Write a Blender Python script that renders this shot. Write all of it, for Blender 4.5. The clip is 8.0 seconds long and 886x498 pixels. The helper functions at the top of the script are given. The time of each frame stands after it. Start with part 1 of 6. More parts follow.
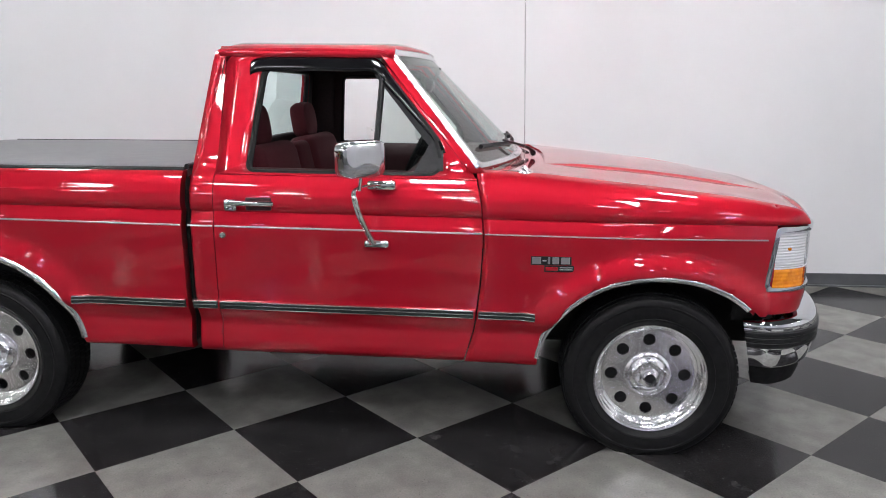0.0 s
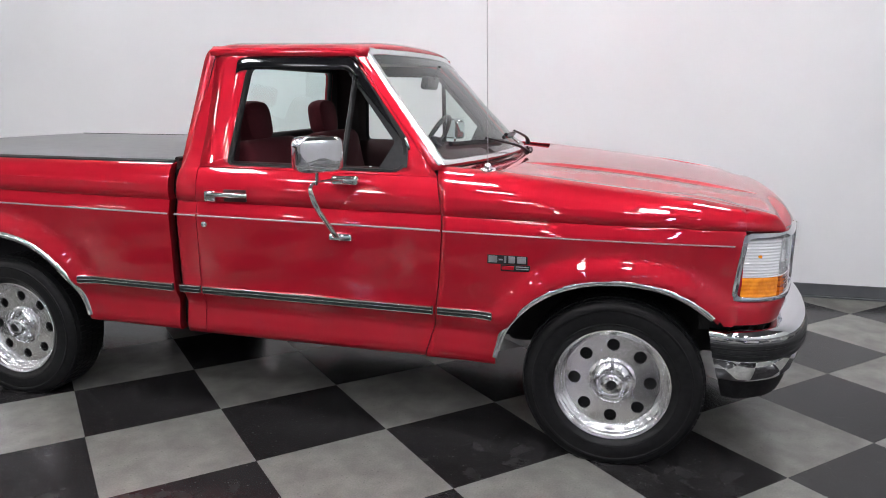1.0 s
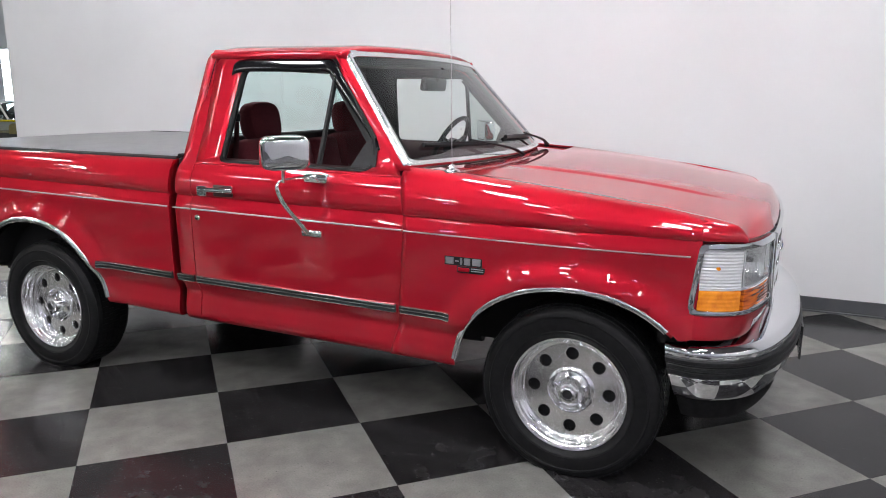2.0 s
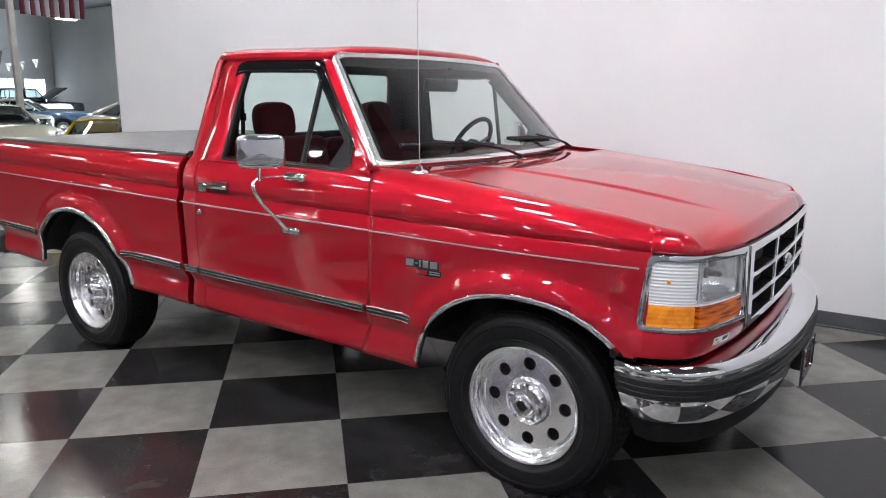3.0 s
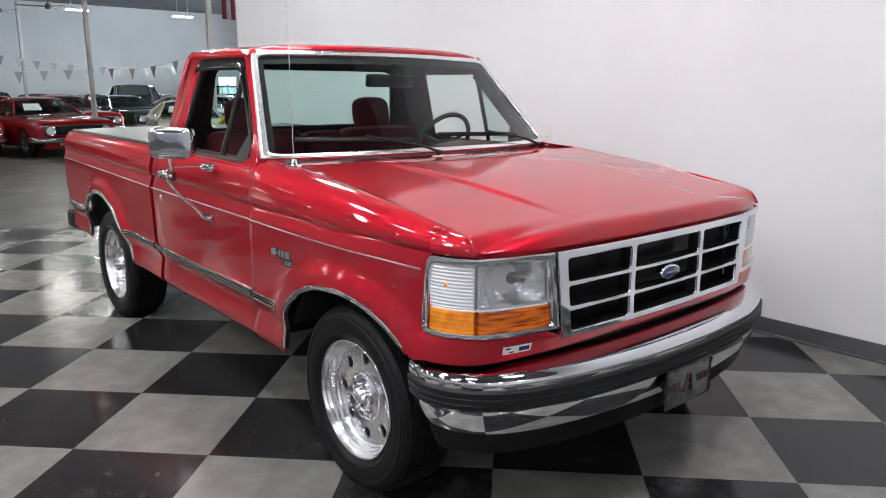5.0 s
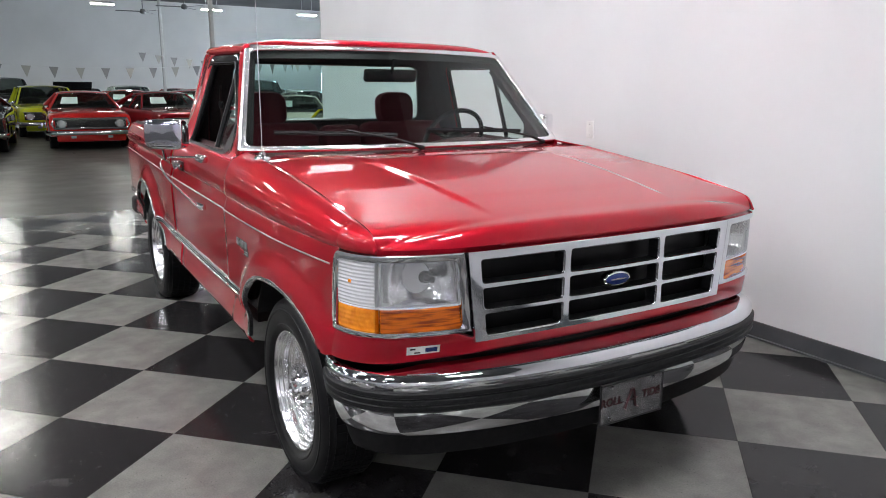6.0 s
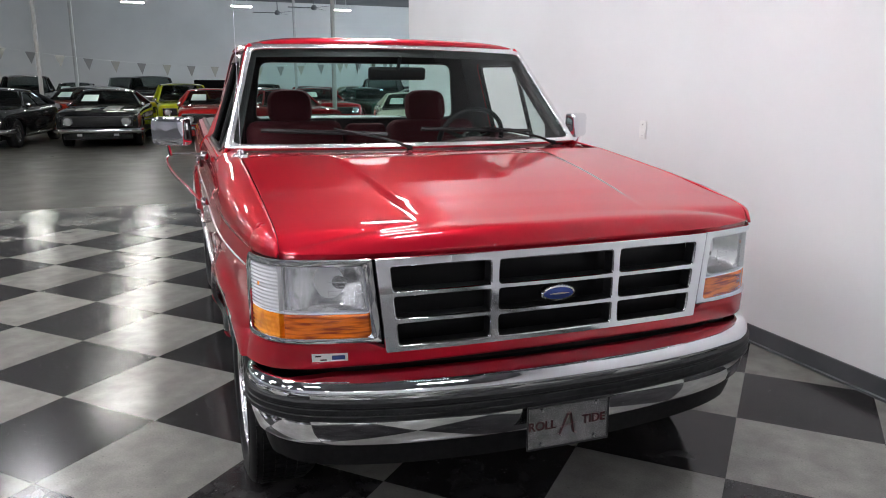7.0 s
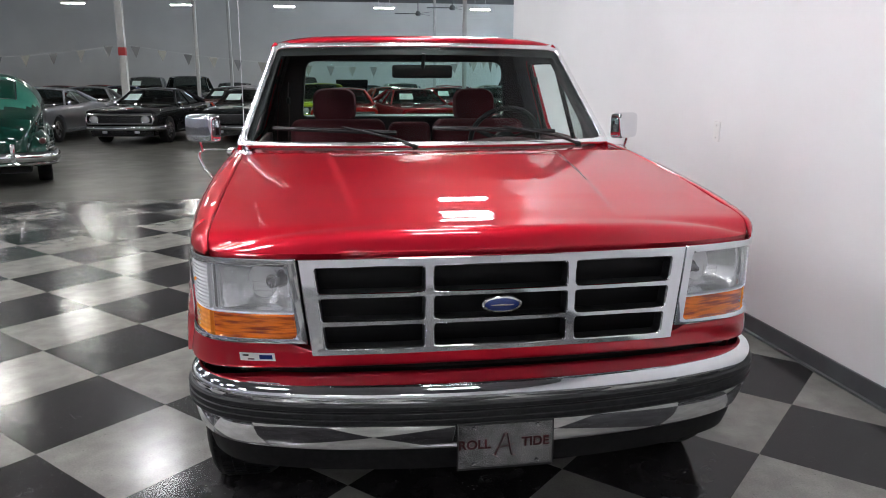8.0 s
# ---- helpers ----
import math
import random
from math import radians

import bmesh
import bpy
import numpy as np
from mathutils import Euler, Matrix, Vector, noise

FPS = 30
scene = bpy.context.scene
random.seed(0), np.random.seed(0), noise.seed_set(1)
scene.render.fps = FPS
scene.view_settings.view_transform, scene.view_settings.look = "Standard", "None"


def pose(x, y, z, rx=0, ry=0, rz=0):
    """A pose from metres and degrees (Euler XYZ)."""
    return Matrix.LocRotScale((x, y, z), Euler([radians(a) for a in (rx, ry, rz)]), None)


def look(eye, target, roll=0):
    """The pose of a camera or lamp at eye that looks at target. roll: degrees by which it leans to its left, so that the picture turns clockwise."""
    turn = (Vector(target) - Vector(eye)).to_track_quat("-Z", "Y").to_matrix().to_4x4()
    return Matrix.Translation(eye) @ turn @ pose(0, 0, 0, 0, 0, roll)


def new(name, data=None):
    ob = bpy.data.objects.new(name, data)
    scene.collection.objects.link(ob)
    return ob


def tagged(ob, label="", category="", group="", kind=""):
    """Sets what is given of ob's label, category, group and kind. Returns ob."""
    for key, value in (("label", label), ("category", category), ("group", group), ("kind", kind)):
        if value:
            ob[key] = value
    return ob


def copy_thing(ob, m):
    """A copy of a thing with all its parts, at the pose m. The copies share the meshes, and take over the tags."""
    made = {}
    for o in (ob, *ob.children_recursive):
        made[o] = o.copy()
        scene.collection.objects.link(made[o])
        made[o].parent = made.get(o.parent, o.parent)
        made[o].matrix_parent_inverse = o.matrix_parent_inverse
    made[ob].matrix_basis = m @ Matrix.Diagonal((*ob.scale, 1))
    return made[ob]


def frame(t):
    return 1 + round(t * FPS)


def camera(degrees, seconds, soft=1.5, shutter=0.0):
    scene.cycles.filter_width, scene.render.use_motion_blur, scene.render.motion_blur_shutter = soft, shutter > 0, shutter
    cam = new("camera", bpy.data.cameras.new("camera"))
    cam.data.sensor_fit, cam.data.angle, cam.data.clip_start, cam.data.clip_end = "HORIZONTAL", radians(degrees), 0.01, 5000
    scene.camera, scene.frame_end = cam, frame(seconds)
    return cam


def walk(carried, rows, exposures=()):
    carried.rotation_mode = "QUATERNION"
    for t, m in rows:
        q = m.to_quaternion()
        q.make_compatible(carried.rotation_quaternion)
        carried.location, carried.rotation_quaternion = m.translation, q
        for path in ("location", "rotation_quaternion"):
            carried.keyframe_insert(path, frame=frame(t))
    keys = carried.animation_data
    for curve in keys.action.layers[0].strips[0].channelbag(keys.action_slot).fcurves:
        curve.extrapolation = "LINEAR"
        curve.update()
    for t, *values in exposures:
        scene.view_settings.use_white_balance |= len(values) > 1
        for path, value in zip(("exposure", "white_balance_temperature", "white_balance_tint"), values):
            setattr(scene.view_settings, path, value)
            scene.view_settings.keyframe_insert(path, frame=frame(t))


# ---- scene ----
cam = camera(62.2, 8.0, 0.95)
PATH = [
    (0, (-0.579, -3.986, 1.521), (-0.766, -2.041, 1.111), 0.0),
    (0.5, (-0.256, -3.954, 1.518), (-0.61, -2.032, 1.107), 0.0),
    (1, (0.065, -3.909, 1.516), (-0.433, -2.018, 1.103), 0.1),
    (2.5, (0.994, -3.543, 1.517), (0.025, -1.841, 1.109), 0.3),
    (3, (1.265, -3.348, 1.518), (0.155, -1.736, 1.109), 0.3),
    (3.5, (1.552, -3.15, 1.52), (0.322, -1.627, 1.109), 0.2),
    (4, (1.818, -2.937, 1.52), (0.487, -1.501, 1.112), 0.3),
    (4.5, (2.063, -2.695, 1.524), (0.65, -1.342, 1.109), 0.1),
    (6, (2.643, -1.842, 1.517), (0.955, -0.86, 1.085), 0.4),
    (6.5, (2.763, -1.511, 1.525), (0.991, -0.692, 1.089), 0.3),
    (7, (2.827, -1.171, 1.525), (0.992, -0.509, 1.084), 0.3),
    (7.5, (2.863, -0.832, 1.523), (0.975, -0.344, 1.078), 0.1),
    (8, (2.884, -0.512, 1.521), (0.957, -0.228, 1.077), 0.1),
]
EXPOSURE = 0.0
walk(cam, [(t, look(eye, target, roll)) for t, eye, target, roll in PATH], [(0, EXPOSURE), (8, EXPOSURE)])

# ---- world: a closed hall, lit by its own ceiling lamps ----
world = bpy.data.worlds.new("hall_world")
scene.world = world
world.use_nodes = True
world.node_tree.nodes["Background"].inputs[0].default_value = (0.5, 0.55, 0.6, 1)
world.node_tree.nodes["Background"].inputs[1].default_value = 0.15
HALL_POWER = 100.0       # ceiling strips over the hall
AISLE_POWER = 55.0      # dimmer strips over the aisle
BAY_POWER = 68.0        # ceiling strips over the display bay
FILL_DAY_POWER = 40.0      # daylight fill from added, unseen side-wall windows
WINDOW_POWER = 5.0      # daylight in the far windows


# ---- materials ----
def material(name, color, rough=0.5, metal=0.0, coat=0.0, coat_rough=0.03, emit=0.0, transmission=0.0, ior=1.45, spec=0.5):
    m = bpy.data.materials.new(name)
    m.use_nodes = True
    b = m.node_tree.nodes["Principled BSDF"]
    b.inputs["Base Color"].default_value = (*color, 1)
    b.inputs["Roughness"].default_value = rough
    b.inputs["Metallic"].default_value = metal
    b.inputs["Coat Weight"].default_value = coat
    b.inputs["Coat Roughness"].default_value = coat_rough
    b.inputs["Transmission Weight"].default_value = transmission
    b.inputs["IOR"].default_value = ior
    b.inputs["Specular IOR Level"].default_value = spec
    if emit:
        b.inputs["Emission Color"].default_value = (*color, 1)
        b.inputs["Emission Strength"].default_value = emit
    return m


def node(m, kind, **values):
    n = m.node_tree.nodes.new(kind)
    for key, value in values.items():
        n.inputs[key.replace("_", " ")].default_value = value
    return n


def link(m, a, out, b, into):
    m.node_tree.links.new(a.outputs[out], b.inputs[into])


def bsdf(m):
    return m.node_tree.nodes["Principled BSDF"]


def vary(m, dark, light, scale, detail=4.0, low=0.35, high=0.65):
    """Base colour drifts between two colours, by noise in object space."""
    co = node(m, "ShaderNodeTexCoord")
    no = node(m, "ShaderNodeTexNoise", Scale=scale, Detail=detail)
    ra = m.node_tree.nodes.new("ShaderNodeValToRGB")
    ra.color_ramp.elements[0].position, ra.color_ramp.elements[1].position = low, high
    ra.color_ramp.elements[0].color, ra.color_ramp.elements[1].color = (*dark, 1), (*light, 1)
    link(m, co, "Object", no, "Vector")
    link(m, no, "Fac", ra, "Fac")
    link(m, ra, "Color", bsdf(m), "Base Color")
    return co, no, ra


def rough_vary(m, low, high, scale):
    co = node(m, "ShaderNodeTexCoord")
    no = node(m, "ShaderNodeTexNoise", Scale=scale, Detail=5.0)
    mr = node(m, "ShaderNodeMapRange", To_Min=low, To_Max=high)
    link(m, co, "Object", no, "Vector")
    link(m, no, "Fac", mr, "Value")
    link(m, mr, "Result", bsdf(m), "Roughness")


def relief(m, scale, strength, distance=0.002, detail=3.0):
    co = node(m, "ShaderNodeTexCoord")
    no = node(m, "ShaderNodeTexNoise", Scale=scale, Detail=detail)
    bu = node(m, "ShaderNodeBump", Strength=strength, Distance=distance)
    link(m, co, "Object", no, "Vector")
    link(m, no, "Fac", bu, "Height")
    link(m, bu, "Normal", bsdf(m), "Normal")


def paint(name, color, metal=0.35):
    m = material(name, color, 0.40, metal, 1.0, 0.030, spec=0.1)
    bsdf(m).inputs["Specular Tint"].default_value = (*[min(1.0, c * 1.6) for c in color], 1)
    vary(m, [c * 0.88 for c in color], [min(1, c * 1.1) for c in color], 900.0, 1.0, 0.3, 0.7)
    return m


RED = paint("candy_red_paint", (0.42, 0.0095, 0.023), 0.5)
CHROME = material("chrome", (0.74, 0.75, 0.775), 0.045, 1.0)
rough_vary(CHROME, 0.025, 0.065, 30)
POLISHED = material("polished_aluminium", (0.86, 0.86, 0.87), 0.14, 1.0)
rough_vary(POLISHED, 0.14, 0.27, 60)
BRIGHT_TRIM = material("bright_trim", (0.74, 0.745, 0.76), 0.16, 1.0)
rough_vary(BRIGHT_TRIM, 0.13, 0.19, 12)
SATIN_TRIM = material("satin_trim", (0.80, 0.805, 0.815), 0.24, 1.0)
rough_vary(SATIN_TRIM, 0.20, 0.27, 6)
RUBBER = material("tyre_rubber", (0.008, 0.008, 0.0085), 0.45, spec=0.2)
vary(RUBBER, (0.006, 0.006, 0.0065), (0.010, 0.010, 0.0105), 40)
relief(RUBBER, 300, 0.25, 0.001)
BLACK = material("black_plastic", (0.012, 0.012, 0.013), 0.38, spec=0.28)
vary(BLACK, (0.009, 0.009, 0.010), (0.016, 0.016, 0.017), 60)
GREY_TRIM = material("dark_grey_trim", (0.013, 0.0135, 0.0145), 0.5, spec=0.25)
vary(GREY_TRIM, (0.010, 0.0105, 0.011), (0.017, 0.0175, 0.019), 50)
VALANCE = material("valance_black", (0.009, 0.009, 0.0095), 0.55, spec=0.15)
vary(VALANCE, (0.007, 0.007, 0.0075), (0.012, 0.012, 0.0125), 40)
UNDER = material("underbody_black", (0.012, 0.012, 0.012), 0.8)
relief(UNDER, 60, 0.5, 0.004)
SMOKED = material("smoked_visor", (0.006, 0.006, 0.007), 0.07, spec=0.5)
GRILLE_BLACK = material("grille_black", (0.006, 0.006, 0.0065), 0.3, spec=0.3)
VINYL = material("tonneau_vinyl", (0.055, 0.056, 0.06), 0.36, spec=1.0)
vary(VINYL, (0.06, 0.061, 0.064), (0.09, 0.091, 0.095), 12)
relief(VINYL, 700, 0.3, 0.0006)
CLOTH = material("red_seat_cloth", (0.08, 0.007, 0.012), 0.95)
vary(CLOTH, (0.054, 0.005, 0.009), (0.096, 0.011, 0.017), 160)
relief(CLOTH, 900, 0.5, 0.001)
DASH = material("maroon_dash_vinyl", (0.035, 0.005, 0.008), 0.6)
vary(DASH, (0.028, 0.004, 0.006), (0.045, 0.007, 0.010), 120)
DARK_TRIM = material("dark_interior_trim", (0.02, 0.012, 0.013), 0.7)
vary(DARK_TRIM, (0.016, 0.01, 0.011), (0.028, 0.016, 0.018), 90)
AMBER = material("amber_lens", (0.7, 0.2, 0.01), 0.12, 0, 1.0)
_co, _no, _ra = vary(AMBER, (0.24, 0.034, 0.002), (0.72, 0.155, 0.005), 22, 2, 0.38, 0.56)
_mp = node(AMBER, "ShaderNodeMapping", Scale=(0.40, 0.40, 3.6))
link(AMBER, _co, "Object", _mp, "Vector")
link(AMBER, _mp, "Vector", _no, "Vector")
AMBER_SIDE = material("amber_side_lens", (0.78, 0.22, 0.008), 0.12, 0, 1.0)
vary(AMBER_SIDE, (0.72, 0.19, 0.005), (0.92, 0.32, 0.014), 30, 3)
REFLECTOR = material("lamp_reflector", (0.78, 0.79, 0.80), 0.35, 0.5)
BOWL = material("bright_reflector", (0.84, 0.845, 0.85), 0.20, 1.0)
relief(BOWL, 25, 0.15, 0.004, 1.0)
LENS_BORDER = material("pale_lens_border", (0.42, 0.425, 0.43), 0.3, 0, 1.0)
WHITE_LENS = material("ribbed_white_lens", (0.66, 0.67, 0.69), 0.2, 0, 1.0)
BADGE_GREY = material("badge_grey", (0.17, 0.17, 0.18), 0.4)
BLUE_OVAL = material("blue_enamel", (0.009, 0.024, 0.14), 0.15, 0, 1.0)
CRIMSON = material("crimson_ink", (0.035, 0.003, 0.005), 0.4)
WHITE = material("white_decal", (0.75, 0.75, 0.74), 0.4)
PINSTRIPE = material("pinstripe_silver", (0.42, 0.42, 0.43), 0.32, 0.7)
SILVER = material("silver_plate", (0.22, 0.22, 0.23), 0.25, 0.8)
vary(SILVER, (0.15, 0.15, 0.155), (0.34, 0.34, 0.35), 30)


def glass_material(name, tint, milk):
    """Thin glass: clear with a tint, and a gloss that grows at a slant."""
    m = bpy.data.materials.new(name)
    m.use_nodes = True
    t = m.node_tree
    t.nodes.remove(t.nodes["Principled BSDF"])
    clear = node(m, "ShaderNodeBsdfTransparent", Color=(*tint, 1))
    gloss = node(m, "ShaderNodeBsdfGlossy", Color=(0.95, 0.97, 0.96, 1), Roughness=0.015)
    slant = node(m, "ShaderNodeLayerWeight", Blend=0.5)
    power = node(m, "ShaderNodeMath")
    power.operation = "POWER"
    power.inputs[1].default_value = 4.0
    scale = node(m, "ShaderNodeMapRange", To_Min=0.03, To_Max=0.75)
    mix = node(m, "ShaderNodeMixShader")
    link(m, slant, "Facing", power, 0)
    link(m, power, "Value", scale, "Value")
    link(m, scale, "Result", mix, 0)
    if milk:
        haze = node(m, "ShaderNodeBsdfDiffuse", Color=(0.85, 0.86, 0.88, 1))
        body = node(m, "ShaderNodeMixShader", Fac=milk)
        t.links.new(clear.outputs[0], body.inputs[1])
        t.links.new(haze.outputs[0], body.inputs[2])
        clear = body
    t.links.new(clear.outputs[0], mix.inputs[1])
    t.links.new(gloss.outputs[0], mix.inputs[2])
    t.links.new(mix.outputs[0], t.nodes["Material Output"].inputs[0])
    return m


GLASS = glass_material("windshield_glass", (0.74, 0.83, 0.80), 0)
LENS = glass_material("clear_lens", (0.95, 0.96, 0.97), 0.22)
REAR_GLASS = glass_material("rear_glass", (0.78, 0.96, 0.92), 0)

WALL_PAINT = material("white_wall_paint", (0.73, 0.73, 0.74), 0.65)
vary(WALL_PAINT, (0.70, 0.70, 0.71), (0.755, 0.755, 0.765), 0.7, 6)
relief(WALL_PAINT, 90, 0.06, 0.002)
HALL_PAINT = material("grey_hall_paint", (0.55, 0.55, 0.54), 0.75)
vary(HALL_PAINT, (0.51, 0.51, 0.50), (0.59, 0.59, 0.58), 0.3, 6)
# grey of the unseen left wall, set to brighten reflections in the truck's side
UNSEEN_WALL_PAINT = material("unseen_wall_paint", (0.60, 0.60, 0.595), 0.75)
vary(UNSEEN_WALL_PAINT, (0.56, 0.56, 0.555), (0.64, 0.64, 0.635), 0.3, 6)
BASE_VINYL = material("grey_baseboard_vinyl", (0.075, 0.078, 0.085), 0.45)
vary(BASE_VINYL, (0.065, 0.068, 0.074), (0.09, 0.093, 0.10), 4)
CEILING_PAINT = material("ceiling_deck", (0.15, 0.15, 0.155), 0.8)
vary(CEILING_PAINT, (0.13, 0.13, 0.135), (0.17, 0.17, 0.175), 0.6)
CONCRETE = material("polished_concrete", (0.105, 0.104, 0.094), 0.35, spec=0.3)
vary(CONCRETE, (0.047, 0.047, 0.042), (0.083, 0.081, 0.072), 0.9, 8)
rough_vary(CONCRETE, 0.22, 0.42, 2)


def tile_material(name, base, dark, light, flecks):
    m = material(name, base, 0.14, spec=0.25)
    co, _, ra = vary(m, dark, light, 7, 8)
    oi = node(m, "ShaderNodeObjectInfo")
    mr = node(m, "ShaderNodeMapRange", To_Min=0.90, To_Max=1.10)
    mul = m.node_tree.nodes.new("ShaderNodeMixRGB")
    mul.blend_type = "MULTIPLY"
    mul.inputs[0].default_value = 1
    link(m, oi, "Random", mr, "Value")
    fine_grain = node(m, "ShaderNodeTexNoise", Scale=130.0, Detail=3.0)
    grain_range = node(m, "ShaderNodeMapRange", From_Min=0.3, From_Max=0.7, To_Min=0.90, To_Max=1.10)
    both = node(m, "ShaderNodeMath")
    both.operation = "MULTIPLY"
    link(m, co, "Object", fine_grain, "Vector")
    link(m, fine_grain, "Fac", grain_range, "Value")
    link(m, mr, "Result", both, 0)
    link(m, grain_range, "Result", both, 1)
    link(m, ra, "Color", mul, 1)
    link(m, both, "Value", mul, 2)
    relief(m, 2.5, 0.06, 0.01, 2.0)
    vo = node(m, "ShaderNodeTexVoronoi", Scale=62.0)
    lim = node(m, "ShaderNodeMath")
    lim.operation = "LESS_THAN"
    sc = node(m, "ShaderNodeMapRange", From_Min=0.48, From_Max=0.95, To_Min=0.0, To_Max=0.26)
    mix = m.node_tree.nodes.new("ShaderNodeMixRGB")
    mix.inputs[2].default_value = (*flecks, 1)
    fa = node(m, "ShaderNodeMath")
    fa.operation = "MULTIPLY"
    fa.inputs[1].default_value = 0.85
    link(m, co, "Object", vo, "Vector")
    link(m, vo, "Color", sc, "Value")
    link(m, vo, "Distance", lim, 0)
    link(m, sc, "Result", lim, 1)
    link(m, lim, "Value", fa, 0)
    link(m, fa, "Value", mix, 0)
    link(m, mul, "Color", mix, 1)
    link(m, mix, "Color", bsdf(m), "Base Color")
    rough_vary(m, 0.13, 0.21, 5)
    return m


TILE_LIGHT = tile_material("grey_tile", (0.16, 0.158, 0.146), (0.138, 0.136, 0.125), (0.188, 0.184, 0.169), (0.11, 0.109, 0.102))
TILE_DARK = tile_material("black_tile", (0.019, 0.0180, 0.0186), (0.0128, 0.0120, 0.0125), (0.026, 0.0245, 0.0252), (0.085, 0.084, 0.082))


# ---- mesh helpers ----
def part(name, bm, mat, parent=None, label="", smooth=True, angle=35, doubles=0.0):
    """Links a bmesh as one mesh object under a thing or a part."""
    if doubles:
        bmesh.ops.remove_doubles(bm, verts=bm.verts, dist=doubles)
        bmesh.ops.dissolve_degenerate(bm, edges=bm.edges, dist=1e-5)
    bmesh.ops.recalc_face_normals(bm, faces=bm.faces)
    me = bpy.data.meshes.new(name)
    if smooth:
        for f in bm.faces:
            f.smooth = True
        limit = radians(angle)
        for e in bm.edges:
            if len(e.link_faces) == 2 and e.calc_face_angle(0) > limit:
                e.smooth = False
    bm.to_mesh(me)
    bm.free()
    me.materials.append(mat)
    ob = new(name, me)
    if parent is not None:
        ob.parent = parent
    if label:
        tagged(ob, label)
    return ob


def thing(name, label, category, group="", at=(0, 0, 0)):
    ob = new(name)
    ob.empty_display_size = 0.1
    ob.location = at
    return tagged(ob, label, category, group)


def thick(ob, depth, offset=-1.0):
    m = ob.modifiers.new("thickness", "SOLIDIFY")
    m.thickness, m.offset = depth, offset
    return ob


def box(bm, x0, x1, y0, y1, z0, z1):
    vs = [bm.verts.new((x, y, z)) for z in (z0, z1) for y in (y0, y1) for x in (x0, x1)]
    for q in ((0, 2, 3, 1), (4, 5, 7, 6), (0, 1, 5, 4), (2, 6, 7, 3), (0, 4, 6, 2), (1, 3, 7, 5)):
        bm.faces.new([vs[i] for i in q])
    return vs


def boxes(*limits):
    bm = bmesh.new()
    for l in limits:
        box(bm, *l)
    return bm


def bevel_box(x0, x1, y0, y1, z0, z1, r, seg=3):
    bm = boxes((x0, x1, y0, y1, z0, z1))
    bmesh.ops.bevel(bm, geom=bm.edges[:], offset=r, segments=seg, profile=0.5, affect="EDGES")
    return bm


def sheet(rows, close_u=False, close_v=False, bm=None):
    """A skin over rows of points."""
    bm = bm or bmesh.new()
    vs = [[bm.verts.new(p) for p in row] for row in rows]
    nu, nv = len(rows), len(rows[0])
    for i in range(nu if close_u else nu - 1):
        for j in range(nv if close_v else nv - 1):
            a, b = vs[i][j], vs[i][(j + 1) % nv]
            c, d = vs[(i + 1) % nu][(j + 1) % nv], vs[(i + 1) % nu][j]
            if len({a.co.to_tuple(5), b.co.to_tuple(5), c.co.to_tuple(5), d.co.to_tuple(5)}) >= 3:
                bm.faces.new((a, b, c, d))
    return bm


def tube(path, radius, sides=8, close=False, bm=None, caps=True, squash=1.0):
    """A round bar along a path of points."""
    bm = bm or bmesh.new()
    ps = [Vector(p) for p in path]
    n, rings, side = len(ps), [], None
    for i, p in enumerate(ps):
        d = (ps[(i + 1) % n] - ps[i - 1]) if close or 0 < i < n - 1 else (ps[1] - ps[0] if i == 0 else ps[-1] - ps[-2])
        d.normalize()
        if side is None:
            side = d.cross(Vector((0, 0, 1)) if abs(d.z) < 0.9 else Vector((0, 1, 0))).normalized()
        side = (side - d * side.dot(d)).normalized()
        up = d.cross(side)
        r = radius(i / max(1, n - 1)) if callable(radius) else radius
        rings.append([bm.verts.new(p + r * (math.cos(a) * side + squash * math.sin(a) * up)) for a in (2 * math.pi * k / sides for k in range(sides))])
    for i in range(n if close else n - 1):
        a, b = rings[i], rings[(i + 1) % n]
        for k in range(sides):
            bm.faces.new((a[k], a[(k + 1) % sides], b[(k + 1) % sides], b[k]))
    if caps and not close:
        bm.faces.new(rings[0]), bm.faces.new(rings[-1])
    return bm


def lathe(profile, axis_at=(0, 0, 0), turns=48, bm=None):
    """Turns (radius, depth) pairs round the y axis through axis_at."""
    ax, ay, az = axis_at
    rows = [[(ax + r * math.cos(a), ay + d, az + r * math.sin(a)) for a in (2 * math.pi * k / turns for k in range(turns))] for r, d in profile]
    return sheet(rows, close_v=True, bm=bm)


def smooth_path(points, per=6, close=False):
    """Catmull-Rom through the points."""
    ps = [Vector(p) for p in points]
    n, out = len(ps), []
    for i in range(n if close else n - 1):
        p0, p1 = ps[(i - 1) % n] if close or i else ps[0], ps[i]
        p2, p3 = ps[(i + 1) % n], ps[(i + 2) % n] if close or i + 2 < n else ps[-1]
        for k in range(per):
            t = k / per
            out.append(0.5 * (2 * p1 + (p2 - p0) * t + (2 * p0 - 5 * p1 + 4 * p2 - p3) * t * t + (3 * p1 - p0 - 3 * p2 + p3) * t ** 3))
    if not close:
        out.append(ps[-1])
    return out


def lerp_table(table, v):
    return float(np.interp(v, [a for a, _ in table], [b for _, b in table]))


def steps(a, b, n):
    return [a + (b - a) * i / (n - 1) for i in range(n)]


# ---- the hall ----
def wall_y(x):
    """The white wall runs nearly along the truck."""
    return 2.045 + 0.018 * x


X_END, X_FAR, X_BACK, Y_SIDE, Y_LEFT, Z_TOP = -7.15, -42.0, 10.0, 19.75, -24.0, 6.0


